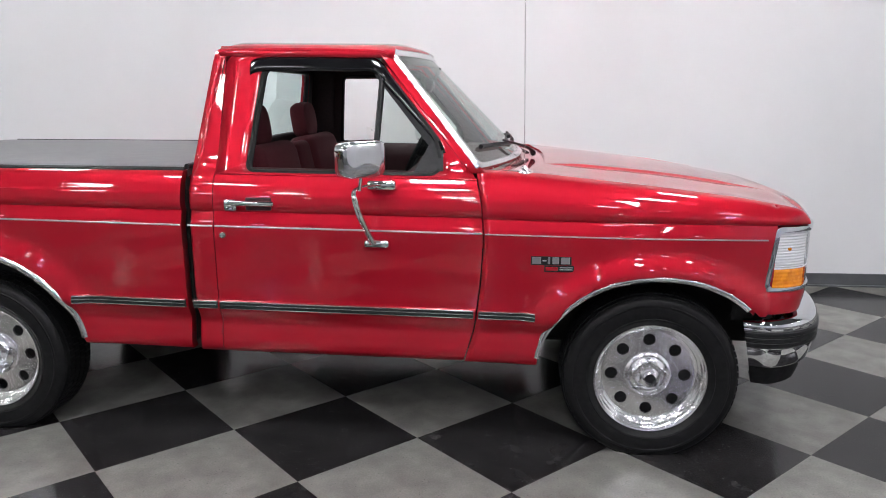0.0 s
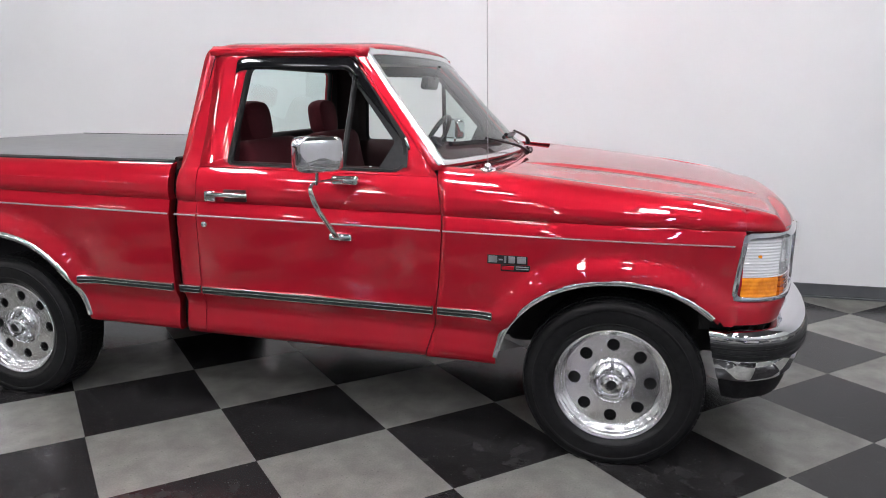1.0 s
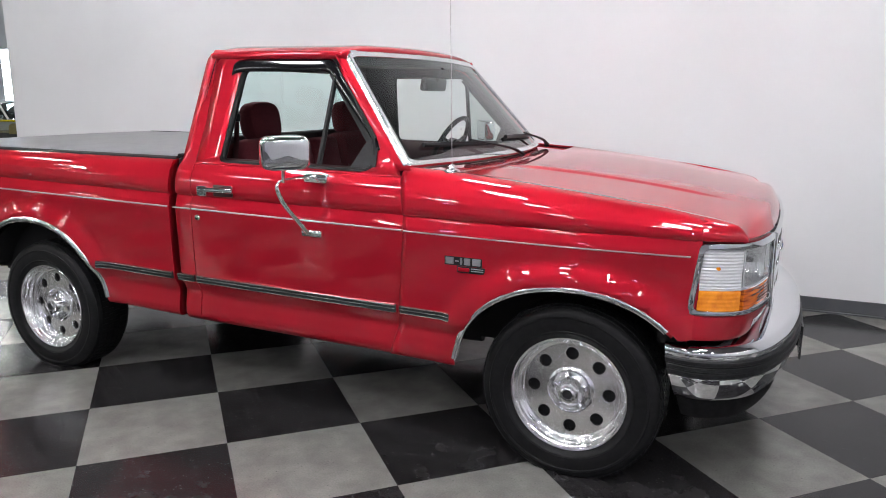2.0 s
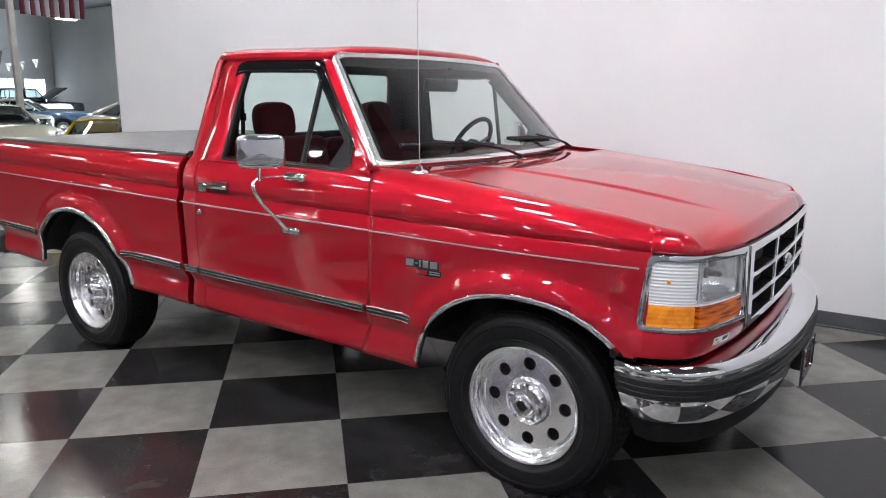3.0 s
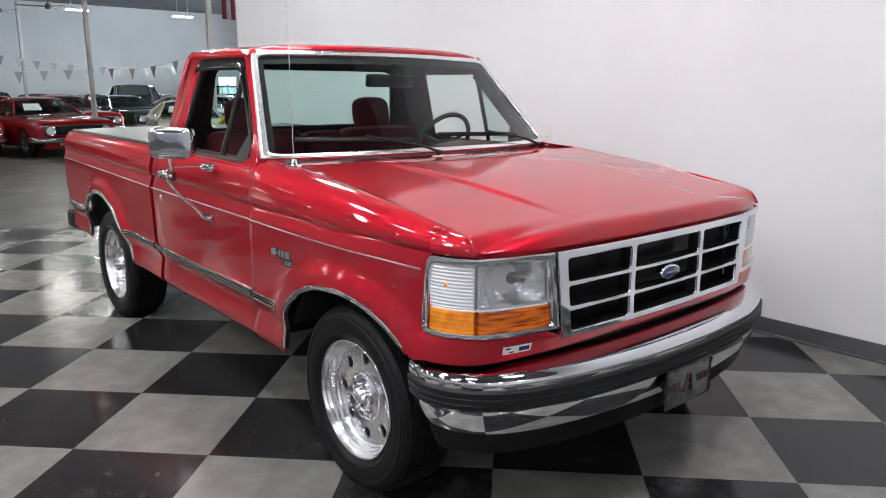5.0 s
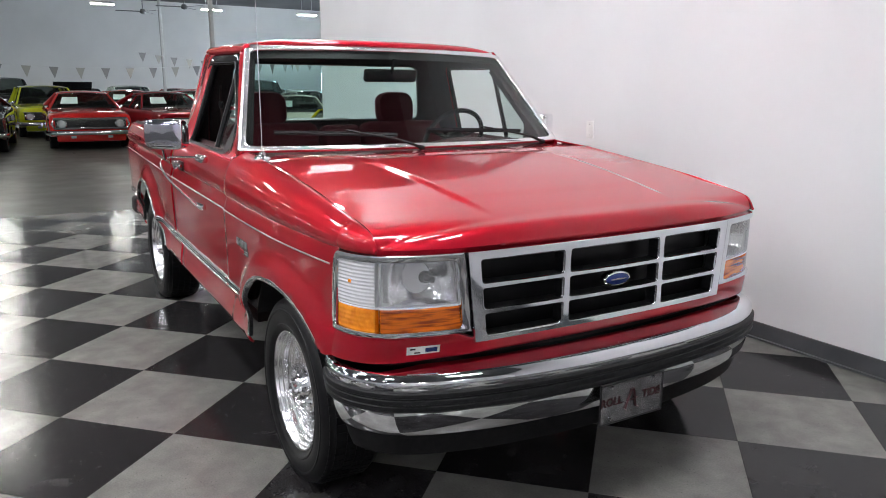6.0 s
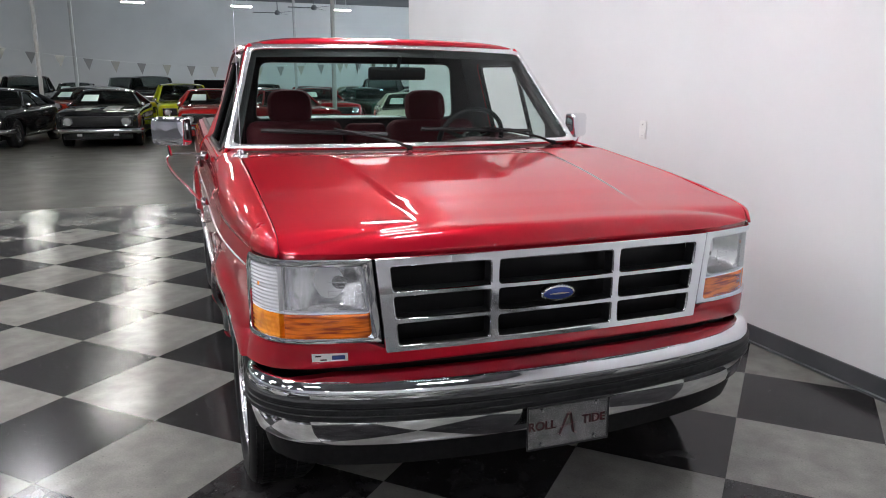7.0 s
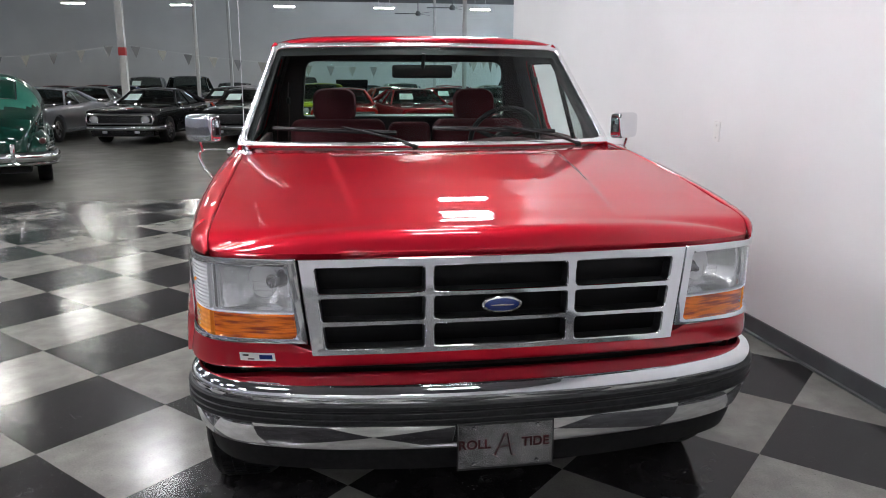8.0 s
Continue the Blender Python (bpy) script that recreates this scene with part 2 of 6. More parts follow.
def slab(name, limits, mat, label, shear=0.0):
    bm = boxes(limits)
    if shear:
        for v in bm.verts:
            v.co.y += shear * v.co.x
    ob = part(name, bm, mat, smooth=False)
    return tagged(ob, label, name.split("_")[0], kind="structure")


slab("wall_white", (X_END, X_BACK, 2.045, 2.345, 0, Z_TOP), WALL_PAINT, "smooth white painted partition wall beside the truck", 0.018)
base = slab("baseboard", (X_END - 0.004, X_BACK, 2.033, 2.045, 0.0, 0.105), BASE_VINYL, "dark grey vinyl cove baseboard along the white wall", 0.018)
slab("trim", (X_END, X_BACK, 2.012, 2.033, 0.0, 0.012), BASE_VINYL, "grey toe of the vinyl baseboard on the floor", 0.018)
slab("wall_far", (X_FAR - 0.3, X_FAR, Y_LEFT, Y_SIDE, 0, Z_TOP), HALL_PAINT, "pale grey far wall of the showroom hall")
slab("wall_side", (X_FAR, X_END, Y_SIDE, Y_SIDE + 0.3, 0, Z_TOP), HALL_PAINT, "grey side wall of the showroom hall")
# unseen wall, added to close the hall and reflect in the truck's side
slab("wall_left", (X_FAR, X_BACK, Y_LEFT - 0.3, Y_LEFT, 0, Z_TOP), UNSEEN_WALL_PAINT, "unseen grey long wall of the hall, toned for the truck side's reflections")
slab("wall_back", (X_BACK, X_BACK + 0.3, Y_LEFT, 2.6, 0, Z_TOP), WALL_PAINT, "white wall behind the photographed corner")
slab("ceiling", (X_FAR - 0.3, X_BACK + 0.3, Y_LEFT - 0.3, Y_SIDE + 0.3, Z_TOP, Z_TOP + 0.2), CEILING_PAINT, "grey corrugated ceiling deck of the hall")
slab("ground", (X_FAR - 0.3, X_BACK + 0.3, Y_LEFT - 0.3, Y_SIDE + 0.3, -0.2, -0.006), CONCRETE, "polished grey concrete floor slab with a dull sheen")

# ceiling strips: long white diffusers in grey trays
TRAY = material("lamp_tray", (0.6, 0.6, 0.6), 0.5)


def ceiling_lamp(power, group, wide, long, tone=(0.965, 0.963, 1.0)):
    ob = thing("ceiling_light", "white strip light in a grey tray under the ceiling", "ceiling light", group)
    w, l = wide / 2, long / 2
    tray = boxes((-w - 0.015, w + 0.015, -l - 0.03, l + 0.03, 0.01, 0.07), (-0.012, 0.012, -0.25, -0.23, 0.07, Z_TOP - 4.752), (-0.012, 0.012, 0.23, 0.25, 0.07, Z_TOP - 4.752))
    part("tray", tray, TRAY, ob, smooth=False)
    glow = material("lamp_diffuser", tone, 0.5, emit=power)
    part("diffuser", bevel_box(-w, w, -l, l, -0.03, 0.008, 0.02, 2), glow, ob, "glowing white diffuser")
    return ob


def lay_lamps(lamp, places):
    for n, (x, y) in enumerate(places):
        if n == 0:
            lamp.matrix_basis = pose(x, y, 4.75)
        else:
            copy_thing(lamp, pose(x, y, 4.75))


HALL_Y = (-17.3, -12.4, -7.5, -2.6, 2.75, 8.0, 13.2)
lay_lamps(ceiling_lamp(HALL_POWER, "hall ceiling lights", 0.20, 0.86, (1.0, 0.985, 0.94)), [(x, y) for x in (-12.3, -17.5, -22.8) for y in HALL_Y] + [(-31.8, -15.7 + 4.4 * k) for k in range(8)] + [(-8.8, 1.5)])
# (1.5, 0.3) and x 8.9 are unseen, added to light front floor and back wall
BAY = [(x, y) for x in (-3.8, -1.2, 1.4) for y in (-8.2, -5.4, -2.7)] + [(-8.85, -3.6), (-7.0, -7.2), (-5.2, 1.1), (-1.4, 0.3), (1.5, 0.3), (4.2, -6.8), (8.9, -0.8), (8.9, -3.6), (8.9, -6.4)]
lay_lamps(ceiling_lamp(BAY_POWER, "display bay ceiling lights", 0.50, 0.65), BAY)
lay_lamps(ceiling_lamp(AISLE_POWER, "aisle ceiling lights", 0.20, 0.86), [(x, y) for x in (-6.4, -1.2, 4.0, 8.6) for y in (-19.2, -11.4)])
# unseen violet strips, added only for the violet glints on the truck's side
lay_lamps(ceiling_lamp(HALL_POWER, "aisle ceiling lights", 0.20, 0.86, (0.62, 0.56, 1.0)), [(x, -15.0) for x in (-6.4, -1.2, 4.0, 8.6)])


# ---- the pickup truck: x ahead, y to its left, front axle at x = 0 ----
CY, RAKE = -0.012, 0.014


def rk(x, y, z):
    """Body places sit with a slight nose-down rake."""
    return (x, y, z - RAKE * (x + 0.7))


def level(x, y, z):
    return (x, y, z)


PROFILE = [(0.400, 0.962), (0.412, 0.984), (0.430, 0.991), (0.455, 0.991), (0.500, 0.985), (0.530, 0.979), (0.545, 0.978), (0.560, 0.983), (0.585, 0.996), (0.598, 1.004),
           (0.620, 1.008), (0.700, 1.012), (0.850, 1.016), (0.950, 1.019), (0.966, 1.018), (0.985, 1.013), (1.020, 1.003), (1.027, 1.001), (1.033, 1.006), (1.038, 1.010),
           (1.060, 1.012), (1.100, 1.006), (1.140, 0.993), (1.165, 0.979), (1.185, 0.962), (1.198, 0.943), (1.206, 0.922), (1.212, 0.905), (1.214, 0.890)]
LEVELS = [z for z, _ in PROFILE]
ARCHES = ((0.01, 0.36, 0.495, 0.445), (-2.975, 0.36, 0.495, 0.452))
POWER = 2.1


def arch_z(x, arch):
    cx, cz, a, b = arch
    u = abs(x - cx) / a
    return cz + b * (1 - u ** POWER) ** (1 / POWER) if u < 1 else -1.0


def flare(x, z):
    """The rounded lip that stands out round the wheel openings."""
    out = 0.0
    for cx, cz, a, b in ARCHES:
        r = ((abs(x - cx) / a) ** POWER + (max(0.0, z - cz) / b) ** POWER) ** (1 / POWER)
        t = min(1.0, max(0.0, (1.26 - r) / 0.22))
        out += 0.034 * t * t * (3 - 2 * t) * min(1.0, max(0.2, (z - 0.42) / 0.2))
    return out


def taper(x):
    if x > -0.3:
        u = (min(x, 0.46) + 0.3) / 0.76
        return 0.052 * u * u + (max(0.0, 0.952 - lerp_table([(0.455, 0.952), (0.50, 0.945), (0.562, 0.925), (0.595, 0.902), (0.615, 0.889)], x)) if x > 0.46 else 0.0)
    return 0.022 * max(0.0, -1.97 - x)


def half(x, z):
    """Half the body's width at a place along it and a height."""
    w = lerp_table(PROFILE, z)
    if x > -0.3:
        # the hood's seam keeps its line while the fender draws in
        w = 0.888 + (w - 0.888) * (1.005 - taper(x) - 0.888) / (1.005 - 0.888)
        return w + flare(x, z)
    return w - taper(x) + flare(x, z)


def greenhouse(z):
    return lerp_table([(1.165, 0.978), (1.18, 0.962), (1.2, 0.940), (1.22, 0.925), (1.45, 0.852), (1.66, 0.785), (1.70, 0.770), (1.72, 0.75)], z)


def gy(s, z, d=0.0):
    """The side of the cab's upper part."""
    return CY + s * (greenhouse(z) + d) - (0.065 if s > 0 else 0.0)


def both_sides(build):
    """Runs a builder for the right (-1) and the left (1) side."""
    return [build(-1), build(1)]


truck = thing("pickup_truck", "candy-red regular-cab pickup truck with chrome trim on polished wheels", "pickup truck")
truck.matrix_basis = pose(0.005, -0.008, 0, 0, 0, 0.43)


def side_panel(s, columns, levels, low, shift=lambda x, z: x, top=None):
    """A body side between columns, cut below by low(x)."""
    rows = []
    for x in columns:
        row = []
        for z in levels:
            zz = max(z, low(x))
            xx = shift(x, zz)
            zo = zz
            if top and zz > 1.03:
                zo = 1.03 + (zz - 1.03) * (top(xx) - 1.03) / (1.214 - 1.03)
            row.append(rk(xx, CY + s * half(xx, zz), zo))
        rows.append(row)
    return sheet(rows)


def fine(levels, n=2):
    out = []
    for a, b in zip(levels, levels[1:]):
        k = n if b - a > 0.03 else 1
        out += [a + (b - a) * i / k for i in range(k)]
    return out + [levels[-1]]


SIDE_LEVELS = fine(LEVELS, 4)
BELT = [z for z in SIDE_LEVELS if z <= 1.186]


def seam(z):
    """The upright joint between door and front fender."""
    return lerp_table([(0.4, -0.79), (0.55, -0.745), (0.75, -0.72), (0.95, -0.708), (1.08, -0.717), (1.15, -0.732), (1.215, -0.748)], z)


def arch_columns(arch, x0, x1):
    cx, cz, a, b = arch
    inner = [cx - a * math.cos(math.pi * i / 44) for i in range(45)]
    return [x for x in inner if x0 < x < x1]


def fender_top(x):
    return lerp_table([(-0.75, 1.214), (-0.47, 1.200), (-0.19, 1.175), (0.07, 1.150), (0.30, 1.124), (0.42, 1.105), (0.5, 1.093), (0.55, 1.083), (0.575, 1.075), (0.590, 1.063), (0.602, 1.048), (0.612, 1.032)], x)


def fender(s):
    def low(x):
        base = 0.405 if x < 0 else 0.648
        if x > 0.401:
            base = 0.728 if x < 0.4601 else 1.026
        return max(base, arch_z(x, ARCHES[0]))

    cols = sorted(set(steps(-0.75, -0.485, 10) + arch_columns(ARCHES[0], -0.485, 0.40) + [0.42, 0.44, 0.46, 0.4602, 0.48, 0.50, 0.52, 0.54, 0.55, 0.56, 0.575, 0.583, 0.59, 0.596, 0.602, 0.607, 0.612]))
    bm = side_panel(s, cols, SIDE_LEVELS, low, lambda x, z: x + (seam(z) + 0.0025 + 0.75) * max(0, 1 - (x + 0.75) / 0.25), fender_top)
    ob = thick(part("front_fender", bm, RED, truck, doubles=0.0004, angle=50), 0.008, 1.0)
    return ob


def panel_bed(s):
    def low(x):
        return max(0.405 + 0.02 * max(0, (-3.3 - x)), arch_z(x, ARCHES[1]))

    cols = sorted(set(steps(-4.0, -3.475, 14) + arch_columns(ARCHES[1], -3.475, -2.478) + steps(-2.478, -1.985, 14)))
    levels = [z for z in SIDE_LEVELS if z <= 1.186]
    rows = []
    for x in cols:
        rows.append([rk(x, CY + s * half(x, max(z, low(x))), max(z, low(x)) - (0.012 * (-2 - x) if z > 1.1 else 0)) for z in levels])
    for row in rows:
        x, y, z = row[-1]
        row.append((x, y - s * 0.06, z + 0.008))
        row.append((x, y - s * 0.07, z - 0.05))
    # the panel's ends turn in
    first = [(x, y - s * 0.05, z) for x, y, z in rows[0]]
    last = [(x, y - s * 0.05, z) for x, y, z in rows[-1]]
    bm = sheet([first] + rows + [last])
    return thick(part("bed_side", bm, RED, truck, doubles=0.0004, angle=50), 0.006)


def arch_trim(s, n, parent):
    cx, cz, a, b = ARCHES[n]
    path = []
    for i in range(61):
        t = math.pi * i / 60
        x = cx - a * 1.004 * abs(math.cos(t)) ** (2 / POWER) * (1 if math.cos(t) > 0 else -1)
        z = cz + b * 1.004 * max(0, math.sin(t)) ** (2 / POWER)
        stop = 0.670 if (n == 0 and x > 0) else 0.415
        if z < stop:
            continue
        path.append((x, z))
    rows = []
    wide = [half(x, z) for x, z in path]
    for _ in range(4):
        wide = [wide[0]] + [(a + 2 * b + c) / 4 for a, b, c in zip(wide, wide[1:], wide[2:])] + [wide[-1]]
    for (x, z), y in zip(path, wide):
        d = Vector((x - cx, 0, z - cz)).normalized()
        ring = []
        for du, dn in ((-0.010, -0.012), (-0.010, 0.006), (-0.002, 0.0095), (0.010, 0.008), (0.017, 0.002), (0.017, -0.006)):
            ring.append(rk(x + d.x * du, CY + s * (y + dn), z + d.z * du))
        rows.append(ring)
    return part("arch_trim", sheet(rows), POLISHED, parent, "thin bright metal lip")


def strip(s, x0, x1, zc, width, proud, mat, parent, name, n=14, label=""):
    """A moulding along the side, rounded across."""
    rows = []
    for x in steps(x0, x1, n):
        row = []
        for k in range(7):
            u = -1 + k / 3
            z = zc + u * width / 2
            row.append(rk(x, CY + s * (half(x, z) + proud * (1 - u ** 4) - 0.001), z))
        rows.append(row)
    first = [(x, y - s * proud, z) for x, y, z in rows[0]]
    last = [(x, y - s * proud, z) for x, y, z in rows[-1]]
    return part(name, sheet([first] + rows + [last]), mat, parent, label)


def moulding(s, x0, x1, parent):
    """Lower side moulding: dark rubber between two chrome beads."""
    strip(s, x0, x1, 0.622, 0.040, 0.012, GREY_TRIM, parent, "rubber_moulding")
    strip(s, x0 + 0.002, x1 - 0.002, 0.6365, 0.012, 0.015, BRIGHT_TRIM, parent, "chrome_bead")
    strip(s, x0 + 0.002, x1 - 0.002, 0.6225, 0.008, 0.0145, BRIGHT_TRIM, parent, "chrome_bead")
    strip(s, x0 + 0.002, x1 - 0.002, 0.6065, 0.010, 0.015, BRIGHT_TRIM, parent, "chrome_bead")


def door_outline():
    outer = [(-1.842, 1.172), (-1.830, 1.672), (-1.165, 1.672), (-0.80, 1.262), (-0.742, 1.172)]
    inner = [(-1.715, 1.188), (-1.662, 1.632), (-1.165, 1.632), (-0.900, 1.320), (-0.895, 1.188)]
    return outer, inner


def ring_panel(outer, inner, place, n=10):
    """A frame between two outlines with equal corners."""
    rows = []
    for path in (outer, inner):
        pts = []
        for a, b in zip(path, path[1:] + path[:1]):
            for i in range(n):
                pts.append((a[0] + (b[0] - a[0]) * i / n, a[1] + (b[1] - a[1]) * i / n))
        rows.append(pts)
    mids = []
    for t in (0, 0.33, 0.66, 1):
        mids.append([place(a[0] + (b[0] - a[0]) * t, a[1] + (b[1] - a[1]) * t) for a, b in zip(*rows)])
    return sheet(mids, close_v=True)


def round_corners(path, radii, n=4):
    out = []
    m = len(path)
    for i, (p, r) in enumerate(zip(path, radii)):
        a, b = Vector(path[i - 1]), Vector(path[(i + 1) % m])
        p = Vector(p)
        if r <= 0:
            out += [p] * (n + 1)
            continue
        q0, q1 = p + (a - p).normalized() * r, p + (b - p).normalized() * r
        out += [(1 - t) ** 2 * q0 + 2 * t * (1 - t) * p + t * t * q1 for t in steps(0, 1, n + 1)]
    return [tuple(p) for p in out]


def door(s):
    ob = new("door")
    ob.parent = truck
    rows = []
    for u in steps(0, 1, 34):
        row = []
        for z in BELT:
            x0, x1 = -1.842, seam(z) - 0.0025
            x = x0 + (x1 - x0) * u
            row.append(rk(x, CY + s * half(x, z), z))
        rows.append(row)
    ends = [[(x, y - s * 0.03, z) for x, y, z in rows[k]] for k in (0, -1)]
    part("door_skin", sheet([ends[0]] + rows + [ends[1]]), RED, ob, angle=50)
    outer, inner = door_outline()
    out_r, in_r = round_corners(outer, (0, 0.05, 0.10, 0.0, 0.0)), round_corners(inner, (0.04, 0.05, 0.03, 0.06, 0.05))
    thick(part("window_frame", ring_panel(out_r, in_r, lambda x, z: rk(x, gy(s, z, -0.008), z), 2), RED, ob, angle=60), 0.022, 0)
    part("frame_lining", ring_panel(out_r, in_r, lambda x, z: rk(x, gy(s, z, -0.030), z), 2), DARK_TRIM, ob, angle=60)
    sail = [(-1.005, 1.200), (-0.880, 1.200), (-0.885, 1.318), (-0.930, 1.335)]
    thick(part("sail_corner", sheet([[rk(x, gy(s, z, -0.004), z) for x, z in (sail[0], sail[1])], [rk(x, gy(s, z, -0.004), z) for x, z in (sail[3], sail[2])]]), BLACK, ob, "black plastic corner by the vent window", smooth=False), 0.012, 0)
    slope = [(-1.150, 1.618), (-0.905, 1.325)]
    run = [[rk(x + a, gy(s, z, -0.002), z + b) for x, z in ((slope[0][0] + (slope[1][0] - slope[0][0]) * t, slope[0][1] + (slope[1][1] - slope[0][1]) * t) for t in steps(0, 1, 6))] for a, b in ((0.010, 0.010), (-0.034, -0.022))]
    thick(part("window_run", sheet(run), BLACK, ob, smooth=False), 0.012, 0)
    # black seal round the opening
    seal = [rk(x, gy(s, z, -0.008), z) for x, z in in_r]
    part("window_seal", tube(seal, 0.015, 8, close=True), RUBBER, ob)
    # inner trim
    rows = [[rk(x, CY + s * (0.90 if z < 1.1 else 0.885), z) for z in (0.47, 0.8, 1.1, 1.2)] for x in steps(-1.83, -0.80, 8)]
    thick(part("inner_trim", sheet(rows), DASH, ob), 0.03)
    part("armrest", bevel_box(-1.62, -1.12, CY + s * 0.80 - 0.045, CY + s * 0.80 + 0.07, 0.90, 0.96, 0.02), DASH, ob)
    # divider bar and vent glass
    bar = [rk(-1.148, gy(s, 1.63, -0.004), 1.63), rk(-1.172, gy(s, 1.21, -0.006), 1.205)]
    part("vent_divider", tube(bar, 0.013, 6), BLACK, ob)
    vent = [(-1.16, 1.205), (-0.90, 1.205), (-0.915, 1.335), (-1.145, 1.62)]
    bm = bmesh.new()
    bm.faces.new([bm.verts.new(rk(x, gy(s, z, -0.012), z)) for x, z in vent])
    part("vent_glass", bm, GLASS, ob, "clear triangular vent window", smooth=False).visible_shadow = False
    # smoked visor over the window
    rows = []
    line = [(-1.722, 1.636), (-1.690, 1.651), (-1.60, 1.656), (-1.30, 1.656), (-1.175, 1.650), (-1.08, 1.555), (-0.985, 1.447), (-0.90, 1.35), (-0.855, 1.285)]
    for x, z in [(p.x, p.z) for p in smooth_path([(a, 0, b) for a, b in line], 5)]:
        row = []
        for k, (dz, dn) in enumerate(((0.014, 0.003), (0.0, 0.008), (-0.024, 0.011), (-0.046, 0.012))):
            f = 1 if z > 1.6 else lerp_table([(1.285, 0.10), (1.6, 0.66)], z)
            dn *= lerp_table([(1.285, 0.35), (1.6, 1.0)], z)
            row.append(rk(x - (0.010 * k if z < 1.6 else 0), gy(s, z + dz * f, dn), z + dz * f))
        rows.append(row)
    thick(part("window_visor", sheet(rows), SMOKED, ob, "smoked dark window deflector"), 0.003)
    # chrome handle in its pocket
    part("handle_pocket", bevel_box(-1.70, -1.59, CY + s * 1.011 - 0.012, CY + s * 1.011 + 0.0015, 1.050, 1.104, 0.006), DASH, ob)
    handle = new("handle")
    handle.parent = ob
    part("handle_bar", bevel_box(-1.775, -1.575, CY + s * 1.034 - 0.009, CY + s * 1.034 + 0.009, 1.070, 1.092, 0.007), CHROME, handle)
    part("handle_base", bevel_box(-1.79, -1.735, CY + s * 1.016 - 0.02, CY + s * 1.016 + 0.018, 1.048, 1.097, 0.009), CHROME, handle)
    lock = lathe([(0.0, 0.012), (0.012, 0.010), (0.016, 0.004), (0.017, -0.01)], (0, 0, 0), 20)
    m = Matrix.Translation(rk(-1.806, CY + s * 1.014, 0.928)) @ (Matrix.Rotation(math.pi, 4, "Z") if s < 0 else Matrix.Identity(4))
    bmesh.ops.transform(lock, matrix=m, verts=lock.verts)
    part("lock_cylinder", lock, CHROME, ob)
    strip(s, -1.838, -0.715, 0.966, 0.0085, 0.004, PINSTRIPE, ob, "pinstripe", 24)
    moulding(s, -1.838, -0.748, ob)
    return ob


def mirror(s):
    ob = new("side_mirror")
    ob.parent = truck
    tagged(ob, "chrome towing mirror on a bent tube arm")
    y = lambda d: CY + s * d
    # head: a shallow rounded shell, turned outwards
    turn = Matrix.Translation((-1.178, y(1.166), 1.280)) @ Matrix.Rotation(radians(40) * s, 4, "Z")
    rows = []
    for x, grow in ((-0.034, 0.90), (-0.032, 0.985), (-0.024, 1.0), (0.008, 1.0), (0.018, 0.99), (0.026, 0.965), (0.031, 0.93), (0.034, 0.87), (0.036, 0.6), (0.037, 0.3), (0.037, 0.0)):
        ring = []
        for i in range(48):
            a = 2 * math.pi * i / 48
            c, sn = math.cos(a), math.sin(a)
            ring.append(turn @ Vector((x, 0.103 * grow * math.copysign(abs(c) ** 0.38, c), 0.073 * grow * math.copysign(abs(sn) ** 0.38, sn))))
        rows.append(ring)
    part("mirror_head", sheet(rows, close_v=True), CHROME, ob, angle=60)
    pane = bevel_box(-0.037, -0.030, -0.088, 0.088, -0.060, 0.060, 0.003, 1)
    bmesh.ops.transform(pane, matrix=turn, verts=pane.verts)
    part("mirror_glass", pane, CHROME, ob)
    arm = smooth_path([(-1.13, y(1.035), 1.165), (-1.16, y(1.08), 1.168), (-1.195, y(1.16), 1.165), (-1.205, y(1.19), 1.150), (-1.20, y(1.195), 1.12), (-1.19, y(1.165), 1.06), (-1.175, y(1.10), 0.985), (-1.16, y(1.05), 0.925)], 6)
    part("mirror_arm", tube(arm, lambda t: 0.009 + 0.005 * min(1.0, max(0.0, t * 3 - 1.2)), 10, squash=0.55), POLISHED, ob)
    part("mirror_post", tube([(-1.185, y(1.175), 1.158), (-1.175, y(1.185), 1.215)], 0.008, 8), CHROME, ob)
    part("upper_bracket", bevel_box(-1.185, -1.065, y(1.02) - 0.018, y(1.02) + 0.022, 1.142, 1.180, 0.012), CHROME, ob)
    part("lower_bracket", bevel_box(-1.20, -1.095, y(1.03) - 0.016, y(1.03) + 0.018, 0.905, 0.937, 0.010), CHROME, ob)
    return ob


FRONT = [(-0.952, 0.455), (-0.945, 0.50), (-0.925, 0.562), (-0.892, 0.612), (-0.84, 0.645), (-0.75, 0.674), (-0.61, 0.703), (-0.40, 0.717), (-0.2, 0.724), (0.0, 0.727)]
FRONT = FRONT + [(-y, x) for y, x in FRONT[-2::-1]]
FRONT_FINE = [(p.x, p.y) for p in smooth_path([(y, x, 0) for y, x in FRONT], 5)]


def nose(y):
    """How far ahead the front face stands at a side place."""
    return float(np.interp(y, [a for a, _ in FRONT_FINE], [b for _, b in FRONT_FINE]))


